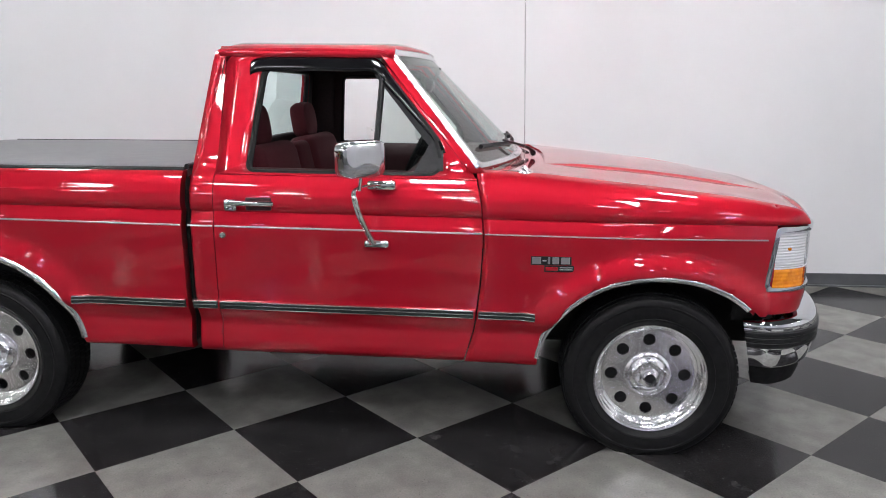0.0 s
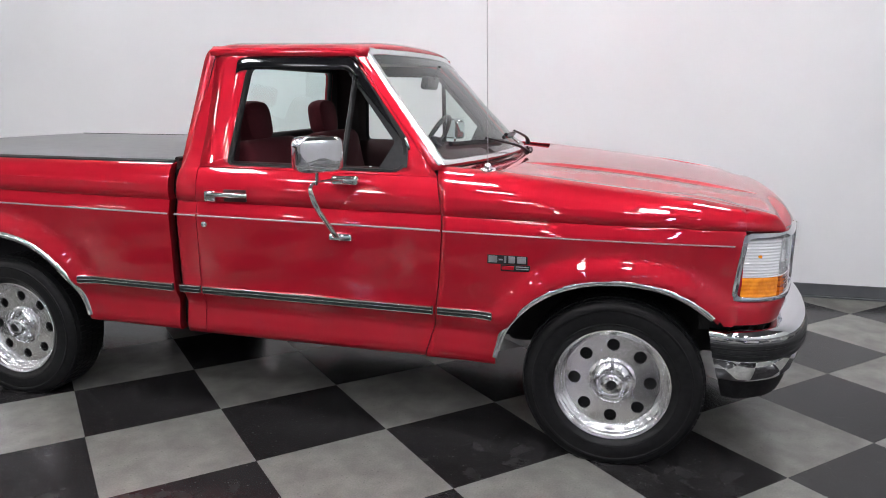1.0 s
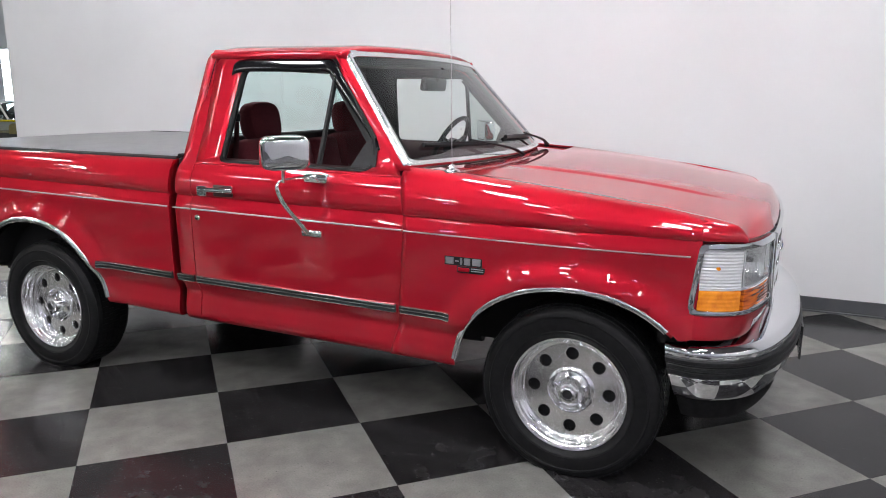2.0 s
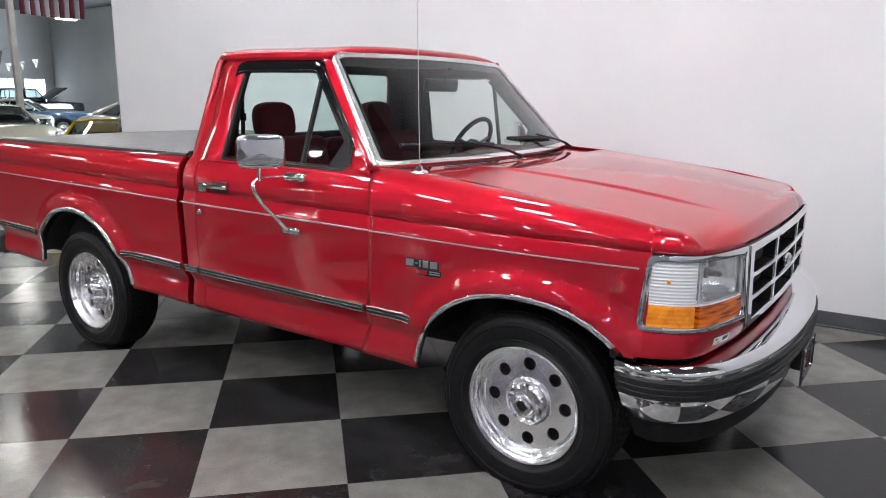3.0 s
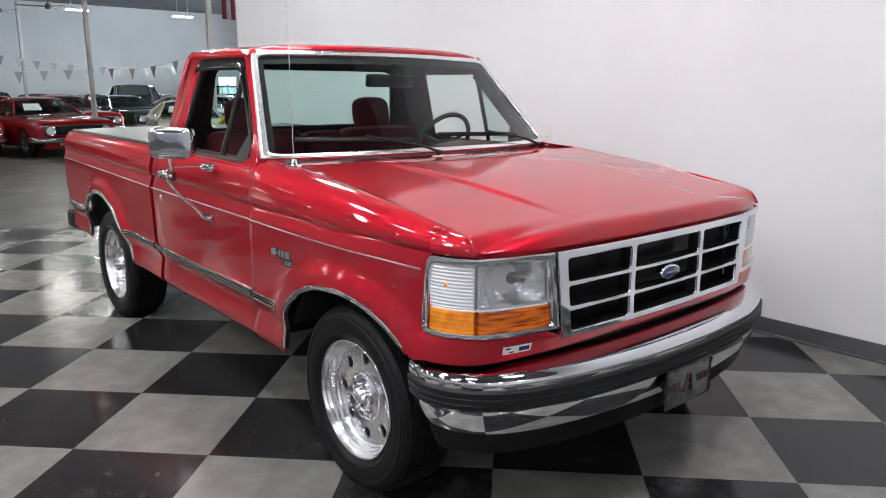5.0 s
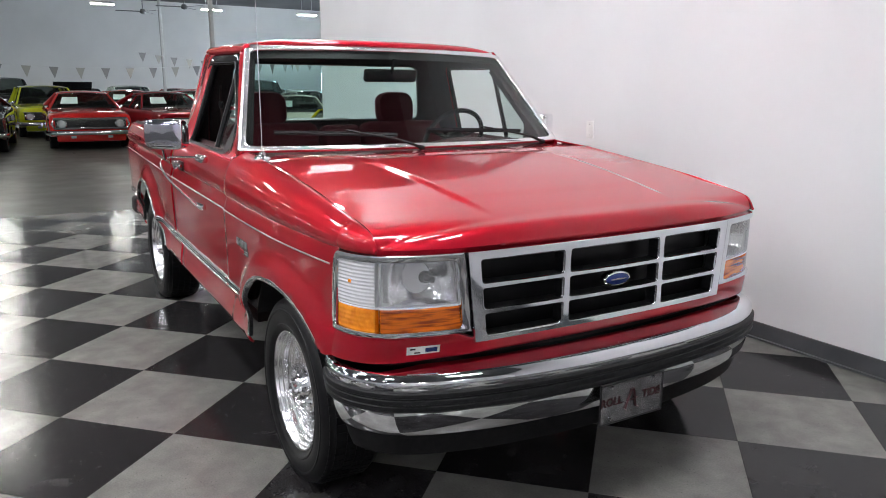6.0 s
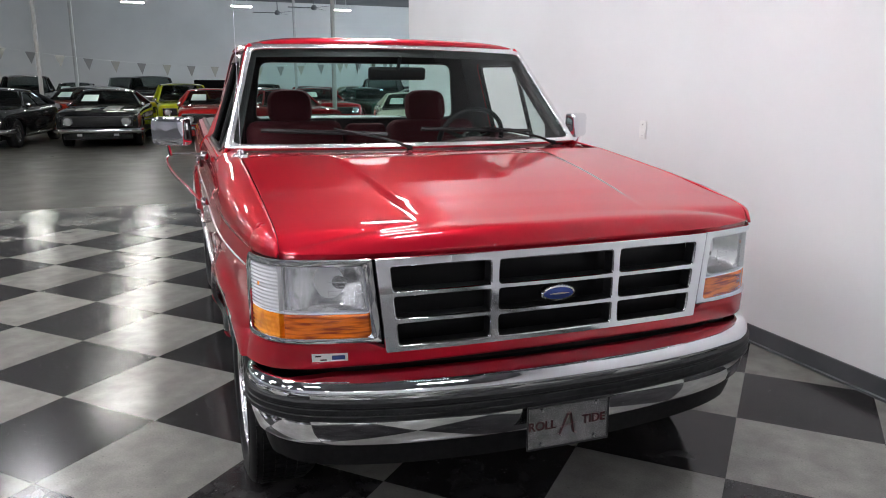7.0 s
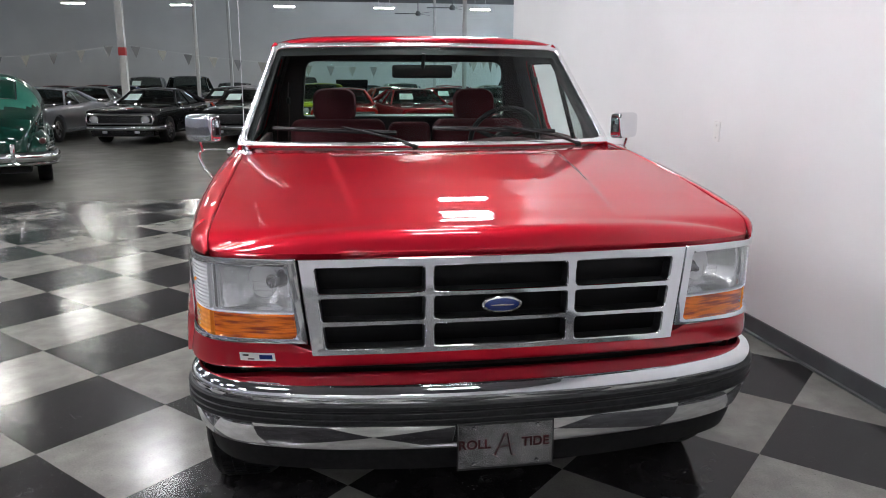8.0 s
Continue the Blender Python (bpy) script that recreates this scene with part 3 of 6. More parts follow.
def hood():
    def zc(x):
        return lerp_table([(-0.50, 1.208), (-0.3, 1.196), (-0.15, 1.185), (0.0, 1.172), (0.15, 1.156), (0.3, 1.136), (0.4, 1.122), (0.5, 1.110), (0.6, 1.100), (0.650, 1.096), (0.668, 1.091), (0.680, 1.081), (0.692, 1.064), (0.706, 1.036)], x)

    rows = []
    for t in steps(0, 1, 80):
        u = 1 - (1 - t) ** 1.35
        row = []
        for v in steps(-1, 1, 201):
            v = math.copysign(abs(v) ** 0.8, v)
            y = v * 0.8865
            x0 = -0.43 - 0.05 * abs(v) ** 2
            x1 = nose(y) - 0.010
            x = x0 + (x1 - x0) * u
            xe = -0.5 + u * 1.206
            z = zc(xe)
            ze = min(z, fender_top(x) + 0.008)
            z = z + 0.008 * (1 - v * v) * min(1.0, (1 - u) * 6)
            z = z + (ze - z) * abs(v) ** 4
            # raised centre between two creases
            c = 0.52 - 0.10 * u
            k = 1 / (1 + math.exp((abs(y) - c) / 0.0055))
            z += 0.010 * k * min(1, u * 8) * max(0.0, min(1.0, (0.90 - u) * 5))
            row.append(rk(x, CY + y, z))
        rows.append(row)
    lip = [(x - 0.015, y, z - 0.022) for x, y, z in rows[-1]]
    back = [(x - 0.01, y, z - 0.03) for x, y, z in rows[0]]
    return part("hood", sheet([back] + rows + [lip]), RED, truck, angle=60)


def front_normal(y):
    d = (nose(y + 0.01) - nose(y - 0.01)) / 0.02
    return Vector((1, -d, 0)).normalized()


PANEL = [(0.642, -0.070), (0.643, -0.050), (0.645, -0.034), (0.650, -0.028), (0.658, -0.0245), (0.670, -0.020), (0.685, -0.0145), (0.700, -0.009), (0.714, -0.005), (0.731, -0.008), (0.736, -0.04)]


def panel_lean(y):
    """The panel's lean fades out round the corners."""
    return 1.0 if abs(y) < 0.68 else max(0.3, 1 - (abs(y) - 0.68) * 3)


def front_panel():
    """Red panel under the lamps and grille, leaning in towards the bumper."""
    rows = []
    for z, dn in PANEL:
        row = []
        z_side = z
        for y, x in FRONT_FINE:
            nn = front_normal(y)
            k = panel_lean(y)
            # cut down behind the grille
            z = z_side - max(0.0, z_side - 0.705) * min(1.0, max(0.0, (0.63 - abs(y)) / 0.04))
            wing = max(0.0, (abs(y) - 0.87) / 0.082) ** 1.5
            out = max(0.0, half(0.455, max(z, 0.63)) - 0.945) * wing
            row.append((x + nn.x * dn * k, CY + y + nn.y * dn * k + math.copysign(out + 0.0022 * wing, y), z))
        z = z_side
        # ends lap over the fenders as far as the wheel openings
        cx, cz, a, b = ARCHES[0]
        edge = cx + a * (1 - ((min(z, 0.731) - cz) / b) ** POWER) ** (1 / POWER) + 0.006
        lap = [(q, half(q, max(z, 0.648)) + 0.0095) for q in (edge, (edge + 0.438) / 2, 0.438)]
        row = [(q, CY - w, z) for q, w in lap] + row + [(q, CY + w, z) for q, w in reversed(lap)]
        rows.append(row)
    ob = part("front_panel", sheet(rows), RED, truck)
    # black strip added behind the panel's lower edge so the gap stays dark
    rows = []
    for z, dn in ((0.644, -0.055), (0.636, -0.058), (0.622, -0.070), (0.60, -0.10)):
        rows.append([(x + front_normal(y).x * dn, CY + y + front_normal(y).y * dn, z) for y, x in FRONT_FINE])
    part("gap_darkener", sheet(rows), UNDER, truck, "black strip that darkens the gap above the bumper")
    rows = []
    for y, x in FRONT_FINE:
        x = x - 0.05
        rows.append([(x - 0.08, CY + y * 0.97, 0.60), (x - 0.08, CY + y * 0.97, 1.01), (x - 0.30, CY + y * 0.9, 1.01)])
    part("radiator_support", sheet(rows), UNDER, truck)
    return ob


GRILLE_Z = (0.699, 1.001)


def grille_half(z):
    return 0.583 + (0.615 - 0.583) * (z - GRILLE_Z[0]) / (GRILLE_Z[1] - GRILLE_Z[0])


def headlight(s):
    """Chrome bezel, white side lens, clear headlamp and amber signal."""
    ob = new("headlight")
    ob.parent = truck
    tagged(ob, "clear headlight over an amber signal in a chrome bezel")
    # places run along the front face from the grille (0) round to the fender
    pts = [(0.585, nose(0.585))] + [q for q in FRONT_FINE if q[0] > 0.592]
    arc = [0.0]
    for p0, p1 in zip(pts, pts[1:]):
        arc.append(arc[-1] + math.hypot(p1[0] - p0[0], p1[1] - p0[1]))
    end = arc[-1]
    mid = arc[min(range(len(pts)), key=lambda k: abs(pts[k][0] - 0.893))]
    # room for the lower corner, which runs back over the fender
    pts.append((pts[-1][0] + 0.001, pts[-1][1] - 0.05))
    arc.append(end + 0.05)

    def at(u, out):
        y, x = float(np.interp(u, arc, [q[0] for q in pts])), float(np.interp(u, arc, [q[1] for q in pts]))
        y2, x2 = float(np.interp(u + 0.004, arc, [q[0] for q in pts])), float(np.interp(u + 0.004, arc, [q[1] for q in pts]))
        y1, x1 = float(np.interp(u - 0.004, arc, [q[0] for q in pts])), float(np.interp(u - 0.004, arc, [q[1] for q in pts]))
        d = Vector((y2 - y1, x2 - x1)).normalized()
        return x + d.x * out, y - d.y * out

    def inner(z):
        """The inner edge follows the grille's slanting end."""
        return grille_half(z) + 0.008 - 0.585

    def spot(u, z, out):
        shift = inner(z) * max(0.0, 1 - u / mid) + 0.13 * (0.965 - z) * max(0.0, (u - mid) / (end - mid))
        x, y = at(u + shift, out)
        wing = min(1.0, max(0.0, (y - 0.87) / 0.082)) ** 1.5
        return (x, CY + s * (y + wing * max(0.0, half(0.455, z) - 0.945)), z)

    def patch(u0, u1, z0, z1, proud, n=30, edge=0.004, wave=0.0, waves=0):
        rows = []
        zs = [(z0, -0.02), (z0, -0.002)] + [(z, 0.0) for z in steps(z0 + edge, z1 - edge, 8 if not waves else waves * 5)] + [(z1, -0.002), (z1, -0.02)]
        for z, depth in zs:
            bump = wave * math.sin((z - z0) / (z1 - z0) * 2 * math.pi * waves) if waves and depth == 0 else 0.0
            rows.append([spot(u, z, proud + depth + bump - (0.015 if k in (0, n - 1) else 0.0)) for k, u in enumerate(steps(u0, u1, n))])
        return sheet(rows)

    def bezel(u0, u1, z0, z1, i0, i1, j0, j1, r, proud):
        """A chrome ring round the lenses with rounded inner corners."""
        out_line, in_line = [], []
        for (cu, cz, uu, zz, a0) in ((i1 - r, j0 + r, u1, z0, -90), (i1 - r, j1 - r, u1, z1, 0), (i0 + r, j1 - r, u0, z1, 90), (i0 + r, j0 + r, u0, z0, 180)):
            for k in range(7):
                t = radians(a0 + 15 * k)
                in_line.append((cu + r * math.cos(t), cz + r * math.sin(t)))
                # the ring's outer corners at the fender are rounded
                ro = 0.022 if uu == u1 else 0.003
                out_line.append((uu + (-ro if uu == u1 else ro) + ro * math.cos(t), zz + (ro if zz == z0 else -ro) + ro * math.sin(t)))

        def dense(path):
            res = []
            for p, q in zip(path, path[1:] + path[:1]):
                res += [(p[0] + (q[0] - p[0]) * k / 12, p[1] + (q[1] - p[1]) * k / 12) for k in range(12)] if path_long[len(marks)] else [p]
                marks.append(1)
            return res
        path_long = [math.hypot(p[0] - q[0], p[1] - q[1]) > 0.05 for p, q in zip(in_line, in_line[1:] + in_line[:1])]
        marks = []
        inn = dense(in_line)
        marks = []
        out = dense(out_line)
        rows = []
        for t, d in ((0.0, -0.03), (0.0, -0.003), (0.06, 0.0005), (0.5, 0.0015), (0.90, 0.0005), (0.97, -0.003), (1.0, -0.012)):
            rows.append([spot(p[0] + (q[0] - p[0]) * t, p[1] + (q[1] - p[1]) * t, proud + d) for p, q in zip(out, inn)])
        return sheet(rows, close_v=True)

    part("lamp_body", patch(0.0, end, 0.745, 1.005, -0.10), REFLECTOR, ob)
    part("bezel", bezel(0.0, end, 0.736, 1.004, 0.033, end - 0.022, 0.754, 0.979, 0.017, 0.004), CHROME, ob, "chrome bezel ring", doubles=0.00005, angle=50)
    part("headlamp_lens", patch(0.026, mid - 0.002, 0.831, 0.986, -0.004), LENS, ob, "clear headlamp lens").visible_shadow = False
    part("turn_signal", patch(0.026, mid - 0.002, 0.750, 0.827, -0.004, wave=0.0003, waves=6), AMBER, ob, "amber turn signal lens")
    part("side_signal", patch(mid, end - 0.016, 0.750, 0.827, -0.004, wave=0.0004, waves=5), AMBER_SIDE, ob, "lighter amber side marker lens")
    part("signal_gap", patch(0.026, end - 0.010, 0.826, 0.833, -0.005), REFLECTOR, ob)
    part("corner_lens", patch(mid, end - 0.016, 0.833, 0.986, -0.004, wave=0.0010, waves=13), WHITE_LENS, ob, "ribbed white side lens")
    bx, by, bz = spot(mid + 0.55 * (end - mid), 0.911, -0.0036)
    part("bulb_spot", bevel_box(bx - 0.0075, bx + 0.0075, by - 0.003, by + 0.003, bz - 0.006, bz + 0.006, 0.002, 1), AMBER_SIDE, ob)
    # a parabolic bowl cut flat above and below, with the bulb in its middle
    wide = mid - 0.040
    rows = []
    for b in steps(0, 1, 17):
        row = []
        for a in steps(0, 1, 29):
            far = ((a - 0.46) * wide / 0.125) ** 2 + ((b - 0.5) * 0.141 / 0.125) ** 2
            deep = 0.012 + 0.095 * max(0.0, 1 - far)
            row.append(spot(0.032 + wide * a, 0.838 + 0.141 * b, -0.012 - deep))
        rows.append(row)
    lip = [[spot(0.032 + wide * a, 0.838 + 0.141 * b, -0.010) for a in steps(0, 1, 29)] for b in (0, 1)]
    part("reflector_bowl", sheet([lip[0]] + rows + [lip[1]]), BOWL, ob, "bright reflector bowl", angle=35)
    px, py, pz = spot(0.128, 0.906, -0.108)
    bulb = lathe([(0.0, 0.062), (0.008, 0.060), (0.011, 0.052), (0.011, 0.016), (0.021, 0.014), (0.023, 0.0)], (0, 0, 0), 16)
    bmesh.ops.transform(bulb, matrix=Matrix.Translation((px, py, pz)) @ Matrix.Rotation(-math.pi / 2, 4, "Z"), verts=bulb.verts)
    part("bulb", bulb, GREY_TRIM, ob, "dark capped bulb")
    # pale moulded border of the lens and its fine ribs
    border = bmesh.new()
    for u0, u1, z0, z1 in ((0.030, mid - 0.006, 0.8325, 0.8400), (0.030, mid - 0.006, 0.9760, 0.9830), (0.030, 0.037, 0.838, 0.978), (mid - 0.012, mid - 0.005, 0.838, 0.978)):
        sheet([[spot(u, z, -0.0085) for u in steps(u0, u1, 16)] for z in steps(z0, z1, 3)], bm=border)
    part("lens_border", border, LENS_BORDER, ob, "pale border of the lens", smooth=False)
    ribs = bmesh.new()
    for k in range(5):
        tube([spot(u, 0.874 + 0.014 * k, -0.0065) for u in steps(0.095, 0.158, 5)], 0.0007, 5, bm=ribs)
    for u in (0.095, 0.158):
        tube([spot(u, z, -0.0065) for z in steps(0.862, 0.938, 4)], 0.0007, 5, bm=ribs)
    part("lens_ribs", ribs, LENS_BORDER, ob, "fine moulded ribs across the lens")
    return ob


def grille():
    ob = new("grille")
    ob.parent = truck
    tagged(ob, "chrome eggcrate grille with nine black openings")
    z0, z1 = GRILLE_Z
    P = 0.009

    def spot(y, z, d):
        return (nose(y) + P + d, CY + y, z)

    rows_z = ((z0, 0.799, 0.719, 0.790), (0.799, 0.887, 0.807, 0.878), (0.887, z1, 0.895, 0.973))
    bm = bmesh.new()
    r = 0.011
    for ta, tb, oa, ob_ in rows_z:
        for col in range(3):
            def edge(z, side, opening):
                w = grille_half(z)
                if opening:
                    return ((-w + 0.045, -0.206, 0.246)[col], (-0.238, 0.214, w - 0.045)[col])[side]
                return ((-w, -0.222, 0.230)[col], (-0.222, 0.230, w)[col])[side]

            out_line, in_line = [], []
            corners = ((1, oa, -90), (1, ob_, 0), (0, ob_, 90), (0, oa, 180))
            for n, (side, oz, a0) in enumerate(corners):
                tz = tb if n in (1, 2) else ta
                cz = oz + r * (-1 if n in (1, 2) else 1)
                for k in range(6):
                    t = radians(a0 + 18 * k)
                    zz = cz + r * math.sin(t)
                    cy = edge(zz, side, True) + r * (-1 if side else 1)
                    in_line.append((cy + r * math.cos(t), zz))
                    out_line.append((edge(tz, side, False), tz))
                # along to the next corner
                nside, noz, na0 = corners[(n + 1) % 4]
                ntz = tb if (n + 1) % 4 in (1, 2) else ta
                a_ = in_line[-1]
                t = radians(na0)
                ncz = noz + r * (-1 if (n + 1) % 4 in (1, 2) else 1)
                b_ = (edge(ncz + r * math.sin(t), nside, True) + r * (-1 if nside else 1) + r * math.cos(t), ncz + r * math.sin(t))
                p_, q_ = out_line[-1], (edge(ntz, nside, False), ntz)
                for k in range(1, 10):
                    in_line.append((a_[0] + (b_[0] - a_[0]) * k / 10, a_[1] + (b_[1] - a_[1]) * k / 10))
                    out_line.append((p_[0] + (q_[0] - p_[0]) * k / 10, p_[1] + (q_[1] - p_[1]) * k / 10))
            cyc = sum(p[0] for p in in_line) / len(in_line)
            czc = sum(p[1] for p in in_line) / len(in_line)
            loft = []
            for off, d in ((-1.0, 0.0), (-0.8, 0.0), (-0.6, 0.0), (-0.4, 0.0), (0.0085, 0.0), (0.0060, -0.0005), (0.0034, -0.0018), (0.0013, -0.0042), (0.0, -0.0075)):
                ring = []
                for p, q in zip(out_line, in_line):
                    far = max(1e-6, math.hypot(p[0] - q[0], p[1] - q[1]))
                    t = min(0.3, off / far) if off >= 0 else -off
                    ring.append(spot(q[0] + (p[0] - q[0]) * t, q[1] + (p[1] - q[1]) * t, d))
                loft.append(ring)
            sheet(loft, close_v=True, bm=bm)
            cell = sheet([[spot(q[0] + (cyc - q[0]) * f, q[1] + (czc - q[1]) * g, d) for q in in_line] for f, g, d in ((0.0, 0.0, -0.0065), (0.004, 0.02, -0.022), (0.012, 0.05, -0.05))], close_v=True)
            part("grille_cell", cell, BLACK, ob, angle=40)
    # rim that turns back round the whole grille
    rim = [(y, z0) for y in steps(-grille_half(z0), grille_half(z0), 30)] + [(grille_half(z), z) for z in steps(z0, z1, 6)[1:]]
    rim += [(y, z1) for y in steps(grille_half(z1), -grille_half(z1), 30)[1:]] + [(-grille_half(z), z) for z in steps(z1, z0, 6)[1:-1]]
    zc = (z0 + z1) / 2
    sheet([[spot(y, z, 0.0) for y, z in rim], [spot(y * 1.002, zc + (z - zc) * 1.015, -0.004) for y, z in rim], [spot(y * 1.002, zc + (z - zc) * 1.015, -0.014) for y, z in rim]], close_v=True, bm=bm)
    frame_ob = part("grille_frame", bm, CHROME, ob, "polished chrome nine-cell frame", doubles=0.00008, angle=40)
    # the broad front faces follow the nose's own curve
    me = frame_ob.data
    turned = []
    for poly in me.polygons:
        for k in poly.vertices:
            y = me.vertices[k].co.y - CY
            slope = (nose(y + 0.04) - nose(y - 0.04)) / 0.08
            turned.append(Vector((1, -slope, 0.09)).normalized() if abs(poly.normal.x) > 0.95 else Vector((0, 0, 0)))
    me.normals_split_custom_set(turned)
    rows = [[(nose(y) - 0.085, CY + y, z) for y in steps(-0.6, 0.6, 20)] for z in (0.70, 1.0)]
    part("grille_mesh", sheet(rows), GRILLE_BLACK, ob)
    em = new("emblem")
    em.parent = ob
    for name, rx, rz, d, mat in (("emblem_rim", 0.064, 0.0275, 0.0, CHROME), ("emblem_face", 0.057, 0.0215, 0.003, BLUE_OVAL)):
        rows = []
        for f, dd in ((1.0, -0.02), (1.0, 0.0), (0.93, 0.004), (0.6, 0.006), (0.0, 0.007)):
            rows.append([(0.738 + d + dd, CY + 0.004 + rx * f * math.cos(t), 0.846 + rz * f * math.sin(t)) for t in (2 * math.pi * k / 36 for k in range(36))])
        part(name, sheet(rows, close_v=True), mat, em)
    part("emblem_bar", tube([(0.7475, CY + 0.004 + u * 0.036, 0.846) for u in steps(-1, 1, 9)], lambda t: 0.0008 + 0.0022 * math.sin(math.pi * t), 8), BADGE_GREY, em)
    return ob


BUMPER = [(-0.974, 0.355), (-0.990, 0.45), (-0.966, 0.56), (-0.905, 0.648), (-0.822, 0.708), (-0.70, 0.757), (-0.55, 0.796), (-0.38, 0.822), (-0.2, 0.838), (0.0, 0.842)]
BUMPER = BUMPER + [(-y, x) for y, x in BUMPER[-2::-1]]
BUMPER_FINE = smooth_path([(x, y, 0) for y, x in BUMPER], 6)


def bumper_sheet(profile):
    """A skin along the bumper whose ends slant forward as they go down."""
    rows = []
    n = len(BUMPER_FINE)
    for i, p in enumerate(BUMPER_FINE):
        d = (BUMPER_FINE[min(n - 1, i + 1)] - BUMPER_FINE[max(0, i - 1)]).normalized()
        nn = Vector((d.y, -d.x, 0))
        end = max(0.0, 1 - (p.x - 0.355) / 0.22)
        rows.append([(p.x + nn.x * a + 0.20 * (0.634 - z) * end, CY + p.y + nn.y * a, z) for a, z in profile])
    return sheet(rows)


def front_bumper():
    ob = new("front_bumper")
    ob.parent = truck
    tagged(ob, "chrome front bumper with a black rubber strip")
    part("chrome_upper", bumper_sheet([(-0.165, 0.600), (-0.160, 0.628), (-0.150, 0.632), (-0.10, 0.630), (-0.055, 0.6255), (-0.034, 0.622), (-0.024, 0.6205), (-0.021, 0.6185), (-0.014, 0.615), (-0.006, 0.608), (-0.001, 0.598), (0.0, 0.586), (-0.001, 0.574), (-0.012, 0.566)]), CHROME, ob)
    part("rubber_strip", bumper_sheet([(-0.02, 0.574), (0.004, 0.572), (0.010, 0.566), (0.010, 0.553), (0.006, 0.550), (0.006, 0.546), (0.010, 0.543), (0.010, 0.531), (0.006, 0.529), (0.006, 0.525), (0.010, 0.522), (0.009, 0.509), (0.003, 0.502), (-0.02, 0.500)]), GREY_TRIM, ob, "dark grey grooved rubber strip", angle=25)
    part("chrome_lower", bumper_sheet([(-0.015, 0.506), (-0.004, 0.504), (-0.003, 0.495), (-0.012, 0.455), (-0.022, 0.420), (-0.032, 0.408), (-0.05, 0.406)]), CHROME, ob)
    part("valance", bumper_sheet([(-0.04, 0.414), (-0.045, 0.400), (-0.053, 0.36), (-0.066, 0.322), (-0.10, 0.315), (-0.16, 0.34)]), VALANCE, ob, "black plastic lower valance")
    # plate
    pl = new("front_plate")
    pl.parent = ob
    tagged(pl, "silver front plate with crimson lettering")
    x = 0.862
    plate = bevel_box(-0.002, 0.002, -0.152, 0.152, -0.076, 0.076, 0.0015, 1)
    m = pose(x - 0.008, -0.016, 0.432, 0, 0, 0)
    bmesh.ops.transform(plate, matrix=m, verts=plate.verts)
    part("plate_sheet", plate, SILVER, pl)
    frame_path = [m @ Vector((0.003, y, z)) for y, z in ((-0.150, -0.074), (0.150, -0.074), (0.150, 0.074), (-0.150, 0.074))]
    part("plate_frame", tube(frame_path, 0.0045, 6, close=True), BLACK, pl)
    part("plate_bracket", boxes((x - 0.05, x - 0.014, -0.11, 0.11, 0.40, 0.50)), BLACK, pl, smooth=False)
    for word, y in (("ROLL", -0.098), ("TIDE", 0.094)):
        cu = bpy.data.curves.new("lettering", "FONT")
        cu.body, cu.size, cu.extrude, cu.offset, cu.align_x, cu.align_y = word, 0.042, 0.0006, 0.0011, "CENTER", "CENTER"
        cu.materials.append(CRIMSON)
        t = new("lettering", cu)
        t.parent = pl
        t.matrix_basis = m @ pose(0.003, y, 0.004, 90, 0, 90)
    star = bmesh.new()
    for path, r in (([(-0.034, -0.034), (-0.004, 0.036), (0.004, 0.036)], 0.006), ([(0.004, 0.040), (0.018, -0.034), (0.030, -0.036)], 0.0075), ([(-0.030, -0.010), (0.026, 0.000)], 0.004), ([(-0.040, -0.030), (-0.026, -0.040)], 0.005)):
        tube([m @ Vector((0.003, y, z)) for y, z in path], r, 6, bm=star, squash=0.25)
    part("plate_mark", star, CRIMSON, pl)
    for y in (-0.10, 0.10):
        for z in (-0.060, 0.060):
            bolt = lathe([(0.0, -0.006), (0.006, -0.005), (0.007, 0.0)], (0, 0, 0), 10)
            bmesh.ops.transform(bolt, matrix=m @ pose(0.003, y, z, 0, 0, 90), verts=bolt.verts)
            part("bolt", bolt, CHROME, pl)
    return ob


def windshield_point(u, v):
    """u across from the right edge to the left, v up."""
    w = 0.900 + (0.742 - 0.900) * v
    y = (2 * u - 1) * w - 0.022
    bow = 1 - (2 * u - 1) ** 2
    x = -0.735 + (-1.115 + 0.735) * v + bow * (0.175 * (1 - v) + 0.085 * v)
    z = 1.232 + (1.690 - 1.232) * v + 0.012 * bow * v + 0.006 * bow * (1 - v)
    return rk(x, CY + y, z)


